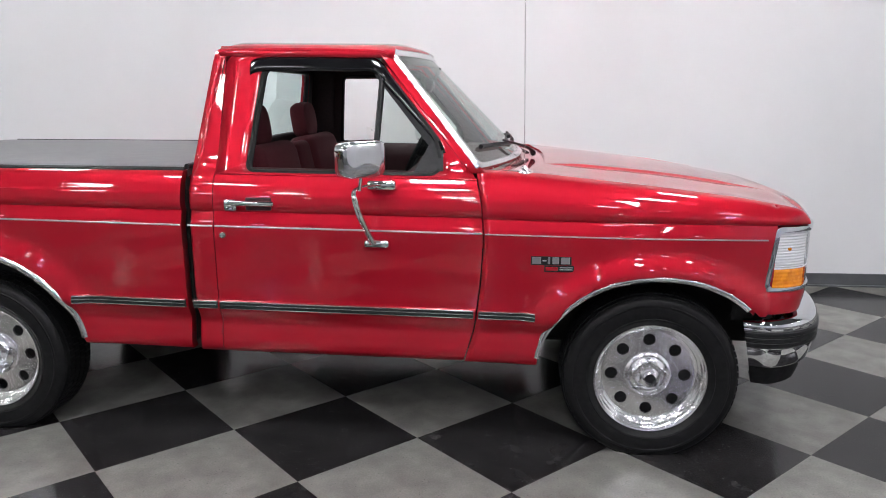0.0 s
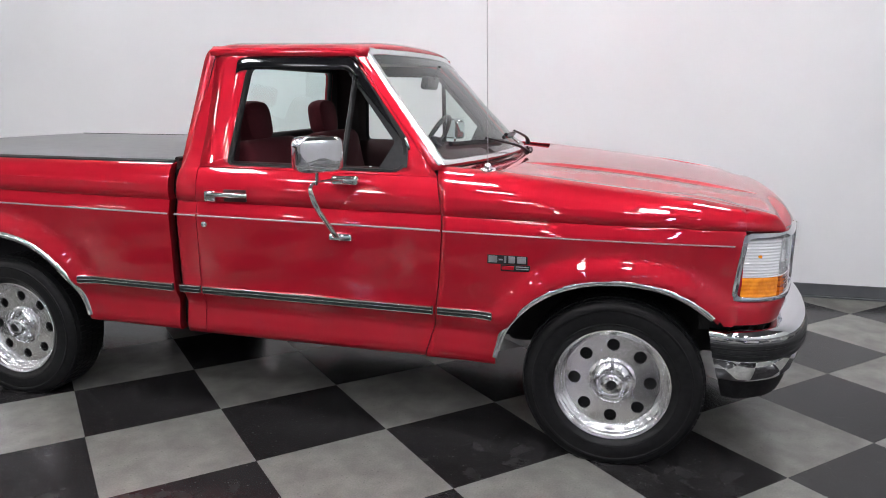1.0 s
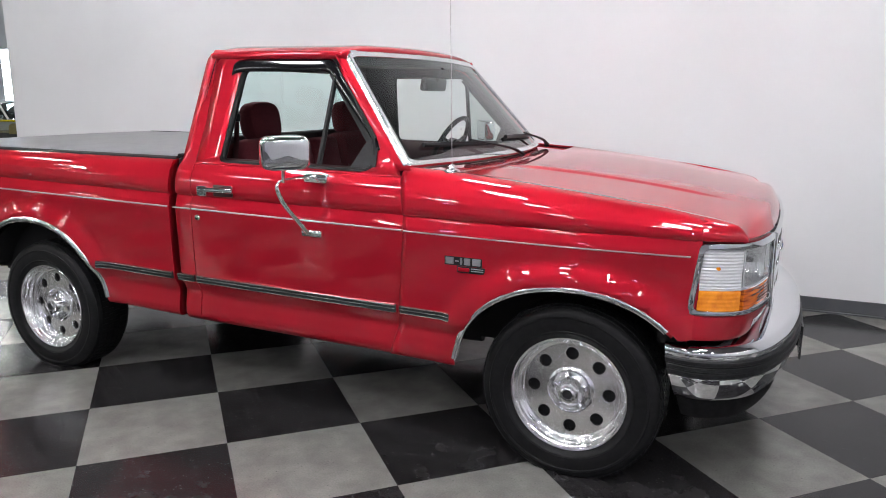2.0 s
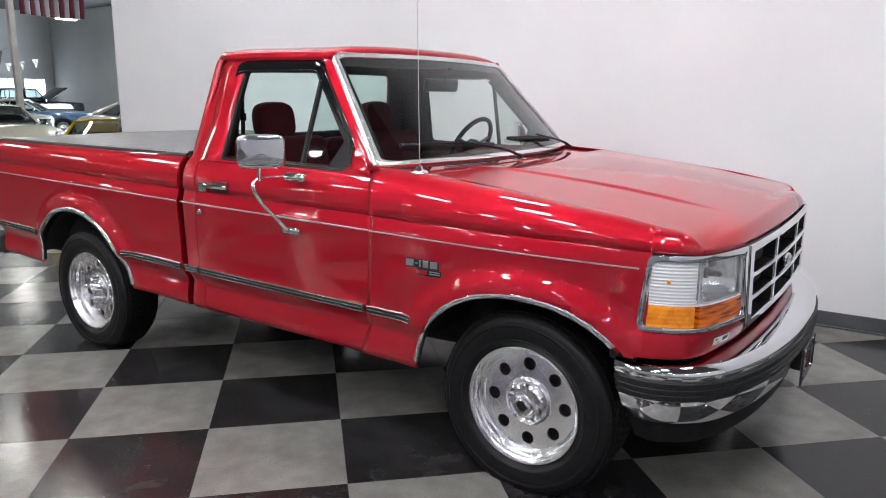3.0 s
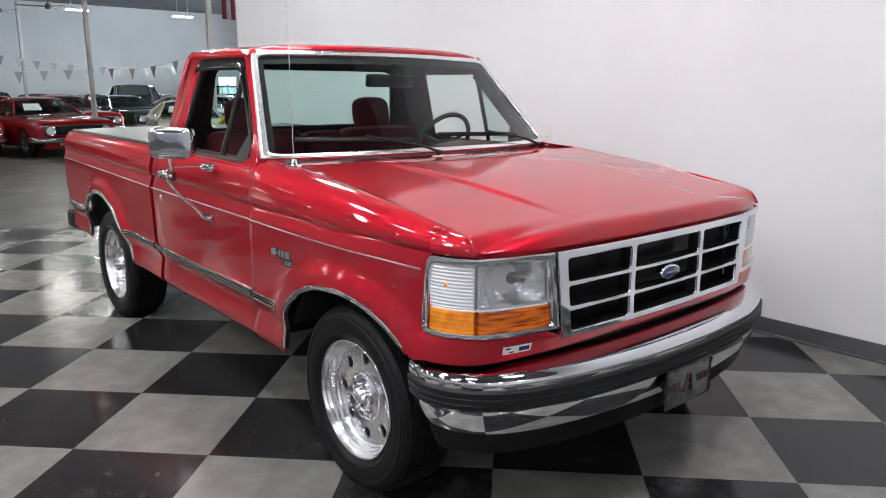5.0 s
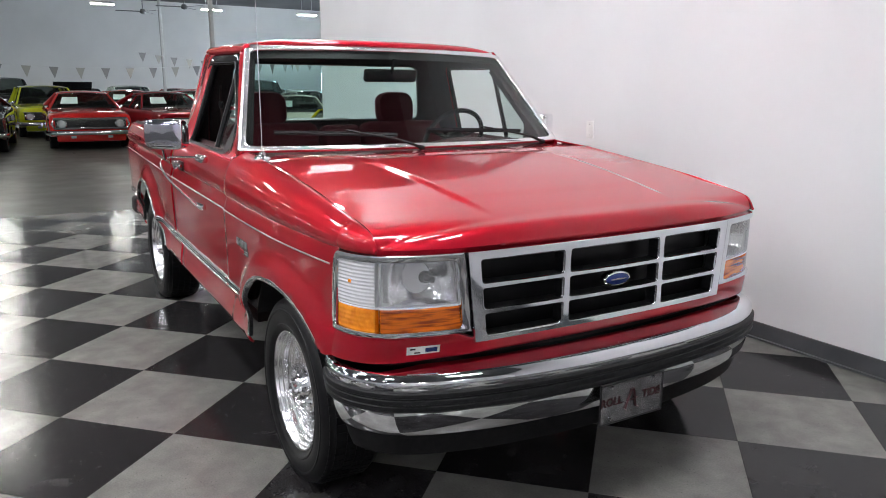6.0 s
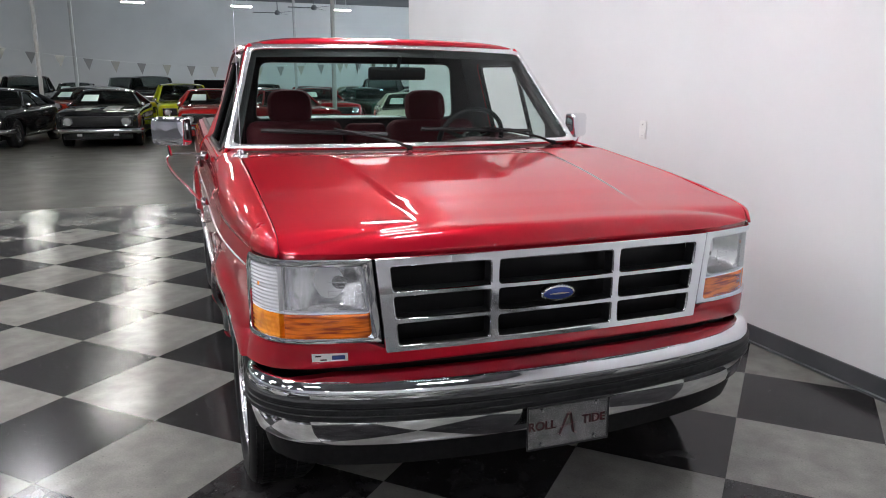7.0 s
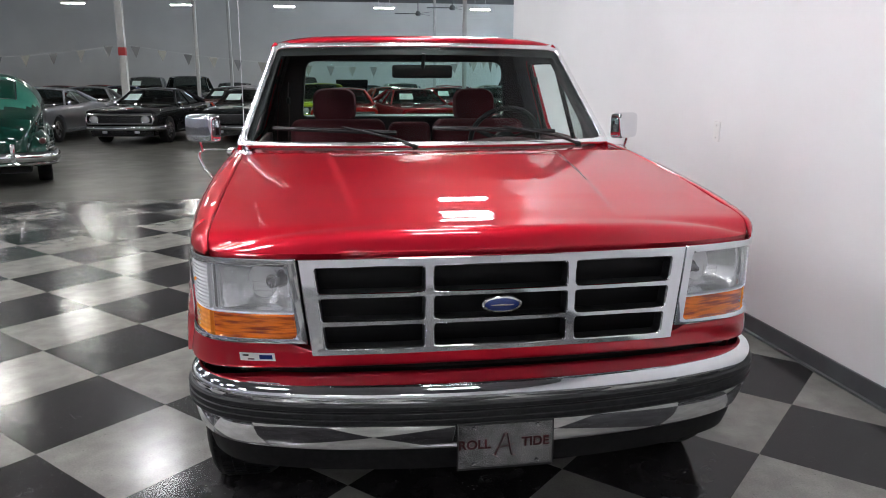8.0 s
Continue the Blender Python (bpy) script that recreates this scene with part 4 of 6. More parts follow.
def cab():
    ob = new("cab")
    ob.parent = truck
    # windshield and its chrome surround
    rows = [[windshield_point(u, v) for u in steps(0, 1, 30)] for v in steps(0, 1, 12)]
    part("windshield", sheet(rows), GLASS, ob, "clear curved windshield").visible_shadow = False
    ring_uv = [round_corners([(a, c), (b, c), (b, d), (a, d)], (r, r, r, r), 5) for a, b, c, d, r in ((-0.010, 1.010, -0.030, 1.030, 0.03), (0.010, 0.990, 0.018, 0.972, 0.04))]
    bands = []
    for t, out in ((0.0, -0.006), (0.0, 0.008), (0.12, 0.012), (0.5, 0.0125), (0.88, 0.010), (1.0, 0.004), (1.0, -0.006)):
        row = []
        for k in range(24):
            pair = []
            for line in ring_uv:
                p, q = line[k], line[(k + 1) % 24]
                pair.append([(p[0] + (q[0] - p[0]) * i / 8, p[1] + (q[1] - p[1]) * i / 8) for i in range(8)])
            for p, q in zip(*pair):
                x, y, z = windshield_point(p[0] + (q[0] - p[0]) * t, p[1] + (q[1] - p[1]) * t)
                row.append((x + out * 0.78, y, z + out * 0.62))
        bands.append(row)
    part("windshield_trim", sheet(bands, close_v=True), SATIN_TRIM, ob, "satin bright windshield surround", angle=50)
    rows = [[windshield_point(u, v) for u in steps(0.02, 0.98, 24)] for v in (0.89, 0.98)]
    part("shade_band", sheet([[(x - 0.006, y, z) for x, y, z in r] for r in rows]), RUBBER, ob)
    for ua, ub in ((0.0, 0.028), (0.972, 1.0)):
        rows = [[windshield_point(u, v) for u in steps(ua, ub, 4)] for v in steps(0, 1, 10)]
        part("shade_band", sheet([[(x - 0.010, y, z) for x, y, z in r] for r in rows]), RUBBER, ob)
    # roof
    rows = []
    for t in steps(0, 1, 26):
        row = []
        for k in range(41):
            v = -1 + k / 20
            bow = 1 - v * v
            x0, x1 = -1.868 - 0.01 * bow, -1.118 + 0.092 * bow
            x = x0 + (x1 - x0) * t
            e = min(1.0, min(t, 1 - t) / 0.10)
            lip = 1 - (1 - e) ** 2
            side = 1 - abs(v) ** 7
            z = 1.692 + 0.040 * side ** 0.7 * (0.35 + 0.65 * lip) + 0.012 * bow
            row.append(rk(x, CY - 0.02 + 0.752 * v, z))
        rows.append(row)
    thick(part("roof", sheet(rows), RED, ob, angle=50), 0.012, 0)
    for s in (-1, 1):
        rail = [rk(x, gy(s, z), z) for x, z in ((-1.868, 1.684), (-1.80, 1.692), (-1.5, 1.697), (-1.2, 1.694), (-1.13, 1.682))]
        part("drip_rail", tube(smooth_path(rail, 5), 0.012, 8), RED, ob)
        # side header and pillars
        rows = []
        for x in steps(-1.86, -1.10, 14):
            rows.append([rk(x, gy(s, z, -d), z) for z, d in ((1.668, 0.002), (1.69, 0.0), (1.705, 0.006))])
        thick(part("side_header", sheet(rows), RED, ob), 0.02, 0)
        rows = []
        for v in steps(-0.06, 1.02, 14):
            u = 0.0 if s < 0 else 1.0
            x, y, z = windshield_point(u, v)
            zb = z + RAKE * (x + 0.7)
            xa = -0.745 + (-1.165 + 0.745) * max(0, (zb - 1.19)) / (1.672 - 1.19) if zb < 1.672 else -1.165
            row = [(x, y, z), (x - 0.012, y + s * 0.006, z)]
            row.append(rk(x - 0.05, gy(s, zb, 0.004), zb))
            row.append(rk(min(x - 0.055, xa + 0.02), gy(s, zb, -0.012), zb - 0.01))
            rows.append(row)
        thick(part("windshield_pillar", sheet(rows), RED, ob), 0.014, 0)
        # dark trim inside the pillar
        rows = []
        for v in steps(-0.04, 0.98, 14):
            x, y, z = windshield_point(0.0 if s < 0 else 1.0, v)
            zb = z + RAKE * (x + 0.7)
            xa = -0.745 + (-1.165 + 0.745) * max(0, (zb - 1.19)) / (1.672 - 1.19) if zb < 1.672 else -1.165
            rows.append([(x - 0.020, y - s * 0.022, z), rk(xa + 0.010, gy(s, zb, -0.045), zb)])
        thick(part("pillar_cover", sheet(rows), DARK_TRIM, ob, "dark plastic trim inside the pillar"), 0.004, 0)
        rows = []
        # rear corner pillar, below and above the belt
        for z in [q for q in SIDE_LEVELS if q < 1.19] + steps(1.2, 1.70, 14):
            w = half(-1.9, z) if z < 1.19 else greenhouse(z) + 0.002
            xr = lerp_table([(0.4, -1.954), (1.12, -1.954), (1.25, -1.935), (1.70, -1.872)], z)
            xf = lerp_table([(0.4, -1.846), (1.19, -1.846), (1.70, -1.833)], z)
            rows.append([rk(xr, CY + s * (w - 0.10), z), rk(xr, CY + s * (w - 0.025), z), rk(xr + 0.008, CY + s * (w - 0.006), z), rk(xr + 0.02, CY + s * w, z), rk((xr + xf) / 2, CY + s * w, z), rk(xf, CY + s * w, z), rk(xf, CY + s * (w - 0.03), z)])
        part("cab_corner", sheet(rows), RED, ob, angle=60)
        strip(s, -1.956, -1.848, 0.966, 0.0085, 0.004, PINSTRIPE, ob, "pinstripe", 4)
        moulding(s, -1.956, -1.850, ob)
        # rocker under the door
        rows = [[rk(x, CY + s * w, z) for w, z in ((0.93, 0.40), (0.962, 0.398), (0.975, 0.41), (0.975, 0.45))] for x in steps(-1.95, -0.80, 10)]
        part("rocker", sheet(rows), RED, ob)
    # back wall with the rear window
    def back_place(y, z):
        return rk(-1.936 + (z - 1.2) * 0.155, CY + y - 0.02, z)

    outer = round_corners([(-0.93, 1.10), (-0.765, 1.70), (0.765, 1.70), (0.93, 1.10)], (0, 0.06, 0.06, 0))
    inner = round_corners([(-0.665, 1.272), (-0.625, 1.640), (0.625, 1.640), (0.665, 1.272)], (0.06, 0.07, 0.07, 0.06))
    thick(part("back_wall", ring_panel(outer, inner, back_place, 2), RED, ob), 0.04, 0)
    part("back_trim", ring_panel(outer, inner, lambda y, z: Vector(back_place(y, z)) + Vector((0.028, 0, 0)), 2), DARK_TRIM, ob)
    bm = bmesh.new()
    bm.faces.new([bm.verts.new(back_place(y, z)) for y, z in inner])
    part("rear_window", bm, REAR_GLASS, ob, "green-tinted rear window", smooth=False).visible_shadow = False
    part("rear_seal", tube([Vector(back_place(y, z)) + Vector((0.01, 0, 0)) for y, z in inner], 0.016, 8, close=True), BLACK, ob)
    part("back_lower", boxes((-1.955, -1.90, -0.93, 0.91, 0.45, 1.12)), RED, ob, smooth=False)
    part("cab_floor", boxes((-1.92, -0.62, -0.93, 0.91, 0.44, 0.50)), DARK_TRIM, ob, smooth=False)
    part("firewall", boxes((-0.66, -0.62, -0.90, 0.88, 0.44, 1.18)), DARK_TRIM, ob, smooth=False)
    head = [[rk(x, CY + y, 1.672) for y in steps(-0.74, 0.74, 6)] for x in (-1.88, -1.14)]
    part("headliner", sheet(head), DASH, ob)
    for s in (-1, 1):
        part("pillar_trim", sheet([[rk(-1.90 + (z - 1.2) * 0.1, gy(s, z, -0.06), z), rk(-1.76 + (z - 1.2) * 0.12, gy(s, z, -0.045), z)] for z in steps(1.15, 1.69, 6)]), DARK_TRIM, ob)
    # cowl with its vents
    rows = []
    for u in steps(0, 1, 24):
        x0, y0, z0 = windshield_point(u, -0.02)
        v = 2 * u - 1
        x1 = -0.43 - 0.05 * v * v
        rows.append([(x0 - 0.02, y0, z0 - 0.02), (x0 + 0.01, y0, z0 - 0.016), (max(x1 - 0.004, x0 + 0.02), y0 * 0.985, 1.201 - 0.010 * v * v), (max(x1 - 0.004, x0 + 0.02), y0 * 0.985, 1.15)])
    part("cowl", sheet(rows), RED, ob)
    for y in [-0.62 + 0.016 * k for k in range(22)] + [0.12 + 0.016 * k for k in range(24)]:
        u = (y / 0.925 + 1) / 2
        x0, y0, z0 = windshield_point(u, -0.02)
        part("cowl_slot", boxes((x0 + 0.03, x0 + 0.055, CY + y - 0.003, CY + y + 0.003, z0 - 0.017, z0 - 0.0145)), BLACK, ob, smooth=False)
    return ob


def wheel(x, s, rear=False):
    ob = new("wheel")
    ob.parent = truck
    r = 0.345
    ob.location = (x, CY + s * (0.862 if not rear else 0.855), r)
    if s < 0:
        ob.rotation_euler = (0, 0, math.pi)
    # the wheel's own outside is +y
    prof = [(0.238, -0.110), (0.250, -0.122), (0.300, -0.130), (0.325, -0.120), (0.338, -0.100), (0.345, -0.085), (0.345, 0.075), (0.339, 0.096), (0.330, 0.108), (0.318, 0.117), (0.309, 0.1195), (0.307, 0.1225), (0.303, 0.1225), (0.301, 0.1205), (0.288, 0.1225), (0.275, 0.121), (0.268, 0.1185), (0.266, 0.1205), (0.262, 0.1195), (0.255, 0.114), (0.243, 0.103), (0.236, 0.096)]
    prof = [(q if q < 0.27 else q + 0.023 * min(1, (q - 0.27) / 0.05), d) for q, d in prof]
    bm = lathe(prof, turns=72)
    for v in bm.verts:
        v.co.z = max(v.co.z, -0.344)
    part("tyre", bm, RUBBER, ob, "black road tyre")
    # tread blocks
    tread = bmesh.new()
    for k in range(72):
        a = 2 * math.pi * k / 72
        for y0, y1, off in ((-0.085, -0.045, 0), (-0.04, -0.005, 0.5), (0.0, 0.035, 0), (0.040, 0.078, 0.5), (0.080, 0.1, 0.2)):
            rr = 0.368 if y1 < 0.09 else 0.360
            aa = a + off * 2 * math.pi / 72
            vs = []
            for rad in (rr - 0.004, rr + 0.0035):
                for yy in (y0, y1):
                    for da in (-0.035, 0.035):
                        vs.append(tread.verts.new((rad * math.cos(aa + da), yy, max(-0.3445, rad * math.sin(aa + da)))))
            for q in ((4, 5, 7, 6), (0, 1, 5, 4), (2, 6, 7, 3), (0, 4, 6, 2), (1, 3, 7, 5)):
                tread.faces.new([vs[i] for i in q])
    part("tread", tread, RUBBER, ob, smooth=False)
    # rim barrel: stepped polished lip
    lip = [(0.236, 0.096), (0.240, 0.104), (0.237, 0.108), (0.231, 0.106), (0.227, 0.096), (0.222, 0.092), (0.217, 0.080), (0.211, 0.076), (0.207, 0.060), (0.200, 0.056), (0.196, 0.048)]
    part("rim_lip", lathe(lip, turns=64), POLISHED, ob, "polished stepped aluminium rim", angle=25)
    # face with eight round holes
    bm = bmesh.new()

    def ring(cx, cz, rad, n):
        vs = [bm.verts.new((cx + rad * math.cos(2 * math.pi * k / n), 0.048, cz + rad * math.sin(2 * math.pi * k / n))) for k in range(n)]
        return [bm.edges.new((vs[k], vs[(k + 1) % n])) for k in range(n)], vs

    edges = ring(0, 0, 0.197, 64)[0]
    edges += ring(0, 0, 0.098, 40)[0]
    holes = []
    for k in range(8):
        a = 2 * math.pi * k / 8 + math.pi / 2
        e, v = ring(0.155 * math.cos(a), 0.155 * math.sin(a), 0.0265, 18)
        edges += e
        holes.append(v)
    bmesh.ops.triangle_fill(bm, use_beauty=True, use_dissolve=False, edges=edges)
    part("rim_face", bm, POLISHED, ob, "polished wheel face with eight round holes", smooth=False)
    for k in range(8):
        a = 2 * math.pi * k / 8 + math.pi / 2
        part("hole_wall", lathe([(0.0265, 0.0), (0.0245, -0.006), (0.0245, -0.03)], (0.155 * math.cos(a), 0.048, 0.155 * math.sin(a)), 18), POLISHED, ob)
    part("brake_drum", lathe([(0.23, -0.09), (0.20, 0.0), (0.0, 0.0)], turns=40), UNDER, ob)
    # hub: raised centre with lugs and a cap
    part("hub", lathe([(0.099, 0.046), (0.096, 0.056), (0.088, 0.060), (0.084, 0.055), (0.078, 0.051), (0.066, 0.055), (0.056, 0.064), (0.046, 0.090), (0.042, 0.096), (0.034, 0.099), (0.031, 0.112), (0.025, 0.115), (0.022, 0.106), (0.0, 0.104)], turns=40), POLISHED, ob, "bright hub with a pierced cap", angle=25)
    for k in range(5):
        a = 2 * math.pi * k / 5 + 0.3
        nut = lathe([(0.0, 0.094), (0.006, 0.093), (0.0095, 0.086), (0.0105, 0.058)], (0.0665 * math.cos(a), 0, 0.0665 * math.sin(a)), 6)
        part("lug_nut", nut, CHROME, ob)
    part("hub_cap", lathe([(0.0, 0.1075), (0.020, 0.1075), (0.021, 0.104)], turns=20), BLACK, ob)
    part("valve", lathe([(0.003, 0.09), (0.004, 0.07)], (0.0, 0.0, 0.214), 8), BLACK, ob)
    return ob


def bed():
    for s in (-1, 1):
        panel_bed(s)
        b = new("bed_trim")
        b.parent = truck
        arch_trim(s, 1, b)
        strip(s, -3.99, -1.99, 0.966, 0.0085, 0.004, PINSTRIPE, b, "pinstripe", 40)
        moulding(s, -2.50, -1.992, b)
        moulding(s, -3.985, -3.44, b)
        part("bed_rail", tube([rk(x, CY + s * (0.925 - taper(x)), 1.184 - 0.012 * (-2 - x)) for x in steps(-3.99, -1.99, 12)], 0.019, 10), BLACK, b, "black tonneau rail")
    # cover: slightly slack between its rails
    rows = []
    for x in steps(-4.0, -1.98, 40):
        row = []
        for v in steps(-1, 1, 31):
            z = 1.200 + 0.006 * (1 - v * v) - 0.012 * (-2 - x) + 0.0005 * math.sin(x * 23 + v * 3)
            if abs(v) > 0.999:
                z -= 0.012
            row.append(rk(x, CY + v * (0.93 - taper(x)), z))
        rows.append(row)
    ob = part("tonneau_cover", sheet([[(x, y, z - 0.03) for x, y, z in rows[0]]] + rows + [[(x, y, z - 0.03) for x, y, z in rows[-1]]]), VINYL, truck, "black vinyl soft bed cover")
    part("cover_bow", tube([rk(-1.985, CY + v * 0.92, 1.203 + 0.005 * (1 - v * v)) for v in steps(-1, 1, 16)], 0.012, 8), BLACK, truck)
    part("gap_filler", boxes((-1.992, -1.948, -0.86, 0.84, 0.47, 1.14)), UNDER, truck, smooth=False)
    part("tailgate", bevel_box(-4.02, -3.96, -0.80, 0.78, 0.50, 1.20, 0.012), RED, truck)
    for s in (-1, 1):
        part("tail_light", bevel_box(-4.03, -3.95, CY + s * 0.885 - 0.06, CY + s * 0.885 + 0.06, 0.74, 1.12, 0.012), CRIMSON, truck, "red tail light")
    part("bed_floor", boxes((-3.97, -1.99, -0.80, 0.78, 0.52, 0.60)), UNDER, truck, smooth=False)
    part("bed_front", boxes((-2.02, -1.985, -0.95, 0.93, 0.45, 1.20)), UNDER, truck, smooth=False)
    for s in (-1, 1):
        part("inner_wall", boxes((-3.97, -1.99, CY + s * 0.80 - 0.02, CY + s * 0.80 + 0.02, 0.50, 1.18)), UNDER, truck, smooth=False)
    part("rear_bumper", bevel_box(-4.19, -4.0, -0.97, 0.95, 0.44, 0.58, 0.03), UNDER, truck, "black step bumper")


def underbody():
    for s in (-1, 1):
        part("frame_rail", boxes((-4.0, 0.62, CY + s * 0.43 - 0.04, CY + s * 0.43 + 0.04, 0.36, 0.50)), UNDER, truck, smooth=False)
        for x, y0 in ((0.01, 0.62), (-2.975, 0.66)):
            rows = []
            for t in steps(0.34, math.pi - 0.34, 20):
                rows.append([(x - 0.50 * math.cos(t), CY + s * w, 0.38 + 0.47 * math.sin(t)) for w in (y0, 0.965)])
            part("wheel_liner", sheet(rows), UNDER, truck)
            part("liner_wall", boxes((x - 0.5, x + 0.5, CY + s * y0 - 0.01, CY + s * y0 + 0.01, 0.52, 0.84)), UNDER, truck, smooth=False)
    part("axle", tube([(-2.967, -0.75, 0.345), (-2.967, 0.73, 0.345)], 0.045, 10), UNDER, truck)
    part("differential", bevel_box(-3.10, -2.82, -0.14, 0.12, 0.20, 0.48, 0.08), UNDER, truck)
    part("front_beam", tube([(0.0, -0.75, 0.33), (0.0, 0.73, 0.33)], 0.04, 10), UNDER, truck)
    part("oil_pan", bevel_box(-0.55, 0.35, -0.30, 0.28, 0.26, 0.60, 0.05), UNDER, truck)
    part("engine_block", boxes((-0.60, 0.55, -0.60, 0.58, 0.46, 1.05)), UNDER, truck, smooth=False)
    part("gearbox", bevel_box(-1.6, -0.55, -0.18, 0.16, 0.26, 0.5, 0.05), UNDER, truck)
    part("exhaust", tube(smooth_path([(-0.6, -0.35, 0.32), (-1.5, -0.36, 0.30), (-2.3, -0.36, 0.30), (-2.7, -0.5, 0.36)], 6), 0.032, 10), UNDER, truck)
    part("muffler", bevel_box(-2.05, -1.45, -0.50, -0.24, 0.25, 0.40, 0.05), UNDER, truck)
    part("fuel_tank", bevel_box(-1.9, -0.9, 0.35, 0.75, 0.30, 0.45, 0.04), UNDER, truck)


def seat_belt():
    """A strap that hangs from the rear pillar beside the seat."""
    ob = new("seat_belt")
    ob.parent = truck
    path = smooth_path([(-1.772, -0.752, 1.515), (-1.766, -0.760, 1.43), (-1.770, -0.757, 1.34), (-1.780, -0.765, 1.22), (-1.800, -0.775, 1.08)], 5)
    part("strap", tube(path, 0.016, 8, squash=0.2), DASH, ob, "dark red woven strap")
    part("buckle", bevel_box(-1.782, -1.748, -0.768, -0.748, 1.385, 1.425, 0.006, 2), BLACK, ob, "black belt buckle")


def wiper(pivot_u, tip_u, name="wiper"):
    ob = new(name)
    ob.parent = truck
    px, py, pz = windshield_point(pivot_u, -0.03)
    p = Vector((px + 0.06, py, pz + 0.006))
    q = Vector(windshield_point((pivot_u + tip_u) / 2, 0.13)) + Vector((0.02, 0, 0.016))
    arm = smooth_path([p, p.lerp(q, 0.3) + Vector((0.01, 0, 0.012)), q], 6)
    part("wiper_arm", tube(arm, lambda t: 0.014 - 0.006 * t, 6, squash=0.6), BLACK, ob)
    part("wiper_pivot", lathe([(0.0, 0.012), (0.012, 0.010), (0.016, -0.01)], p, 12), BLACK, ob)
    mid = []
    for u in steps(pivot_u + (tip_u - pivot_u) * 0.12, tip_u, 12):
        k = (u - pivot_u) / (tip_u - pivot_u)
        mid.append(Vector(windshield_point(u, 0.085 + 0.05 * k)) + Vector((0.008, 0, 0.007)))
    part("wiper_blade", tube(mid, 0.011, 6), BLACK, ob)
    part("blade_frame", tube([m + Vector((0.006, 0, 0.008)) for m in mid[2:-2]], 0.004, 6), GREY_TRIM, ob)
    return ob


def interior():
    # bench: two backrests with headrests and a fold-down middle
    seat = new("seat")
    seat.parent = truck
    tagged(seat, "red cloth bench seat with two headrests")
    part("seat_cushion", bevel_box(-1.66, -1.12, -0.74, 0.72, 0.62, 0.84, 0.06, 4), CLOTH, seat)
    for yc in (-0.46, 0.42):
        back = bevel_box(-0.085, 0.085, -0.29, 0.29, 0.0, 0.50, 0.06, 4)
        bmesh.ops.transform(back, matrix=pose(-1.70, yc, 0.80, 0, -12, 0), verts=back.verts)
        part("backrest", back, CLOTH, seat)
        hr = sheet([[(x, 0.134 * g * math.copysign(abs(math.cos(t)) ** 0.55, math.cos(t)), 0.10 + 0.105 * g * math.copysign(abs(math.sin(t)) ** 0.6, math.sin(t))) for t in (2 * math.pi * k / 32 for k in range(32))]
                    for x, g in ((-0.05, 0.0), (-0.05, 0.6), (-0.043, 0.86), (-0.02, 0.98), (0.015, 1.0), (0.042, 0.9), (0.054, 0.66), (0.056, 0.0))], close_v=True)
        bmesh.ops.transform(hr, matrix=pose(-1.825, yc - 0.02, 1.275, 0, -8, 0), verts=hr.verts)
        part("headrest", hr, CLOTH, seat, "padded red headrest")
        part("headrest_post", tube([(-1.80, yc - 0.06, 1.24), (-1.80, yc - 0.06, 1.30)], 0.006, 6), CHROME, seat)
    mid = bevel_box(-0.07, 0.07, -0.13, 0.13, 0.0, 0.46, 0.04, 3)
    bmesh.ops.transform(mid, matrix=pose(-1.70, -0.02, 0.82, 0, -12, 0), verts=mid.verts)
    part("centre_backrest", mid, CLOTH, seat)
    # dashboard
    dash = new("dashboard")
    dash.parent = truck
    rows = []
    for u in steps(0.03, 0.97, 24):
        x0, y0, z0 = windshield_point(u, 0.0)
        y0 *= 0.97
        hump = 0.035 * math.exp(-((y0 - 0.42) / 0.22) ** 2)
        rows.append([(x0 - 0.03, y0, z0 - 0.03), (x0 - 0.14, y0, z0 - 0.01 + hump * 0.5), (-1.0, y0, 1.20 + hump), (-1.08, y0, 1.175 + hump), (-1.10, y0, 1.13), (-1.06, y0, 0.90), (-0.95, y0, 0.80)])
    part("dash_pad", sheet(rows), DASH, dash, "maroon dashboard pad")
    # steering wheel
    sw = new("steering_wheel")
    sw.parent = truck
    m = pose(-1.14, 0.44, 1.215, 0, -62, 0)
    ringp = [m @ Vector((0.19 * math.cos(a), 0.19 * math.sin(a), 0.0)) for a in (2 * math.pi * k / 40 for k in range(40))]
    part("wheel_rim", tube(ringp, 0.014, 8, close=True), BLACK, sw)
    hub = lathe([(0.0, 0.02), (0.05, 0.015), (0.06, -0.02), (0.03, -0.05)], turns=20)
    bmesh.ops.transform(hub, matrix=m @ Matrix.Rotation(math.pi / 2, 4, "X"), verts=hub.verts)
    part("wheel_hub", hub, BLACK, sw)
    for a in (0.35, math.pi - 0.35, 1.5 * math.pi):
        part("spoke", tube([m @ Vector((0.04 * math.cos(a - 1.57), 0.04 * math.sin(a - 1.57), -0.01)), m @ Vector((0.185 * math.cos(a - 1.57), 0.185 * math.sin(a - 1.57), 0.0))], 0.013, 6, squash=0.5), BLACK, sw)
    part("column", tube([m @ Vector((0, 0, -0.02)), m @ Vector((0, 0, -0.30))], 0.04, 10), DARK_TRIM, sw)
    part("shift_lever", tube([(-1.07, 0.40, 1.20), (-1.10, 0.24, 1.28)], 0.009, 6), BLACK, sw)
    # inside mirror
    rm = new("inside_mirror")
    rm.parent = truck
    body = bevel_box(-0.018, 0.018, -0.160, 0.160, -0.034, 0.034, 0.015, 3)
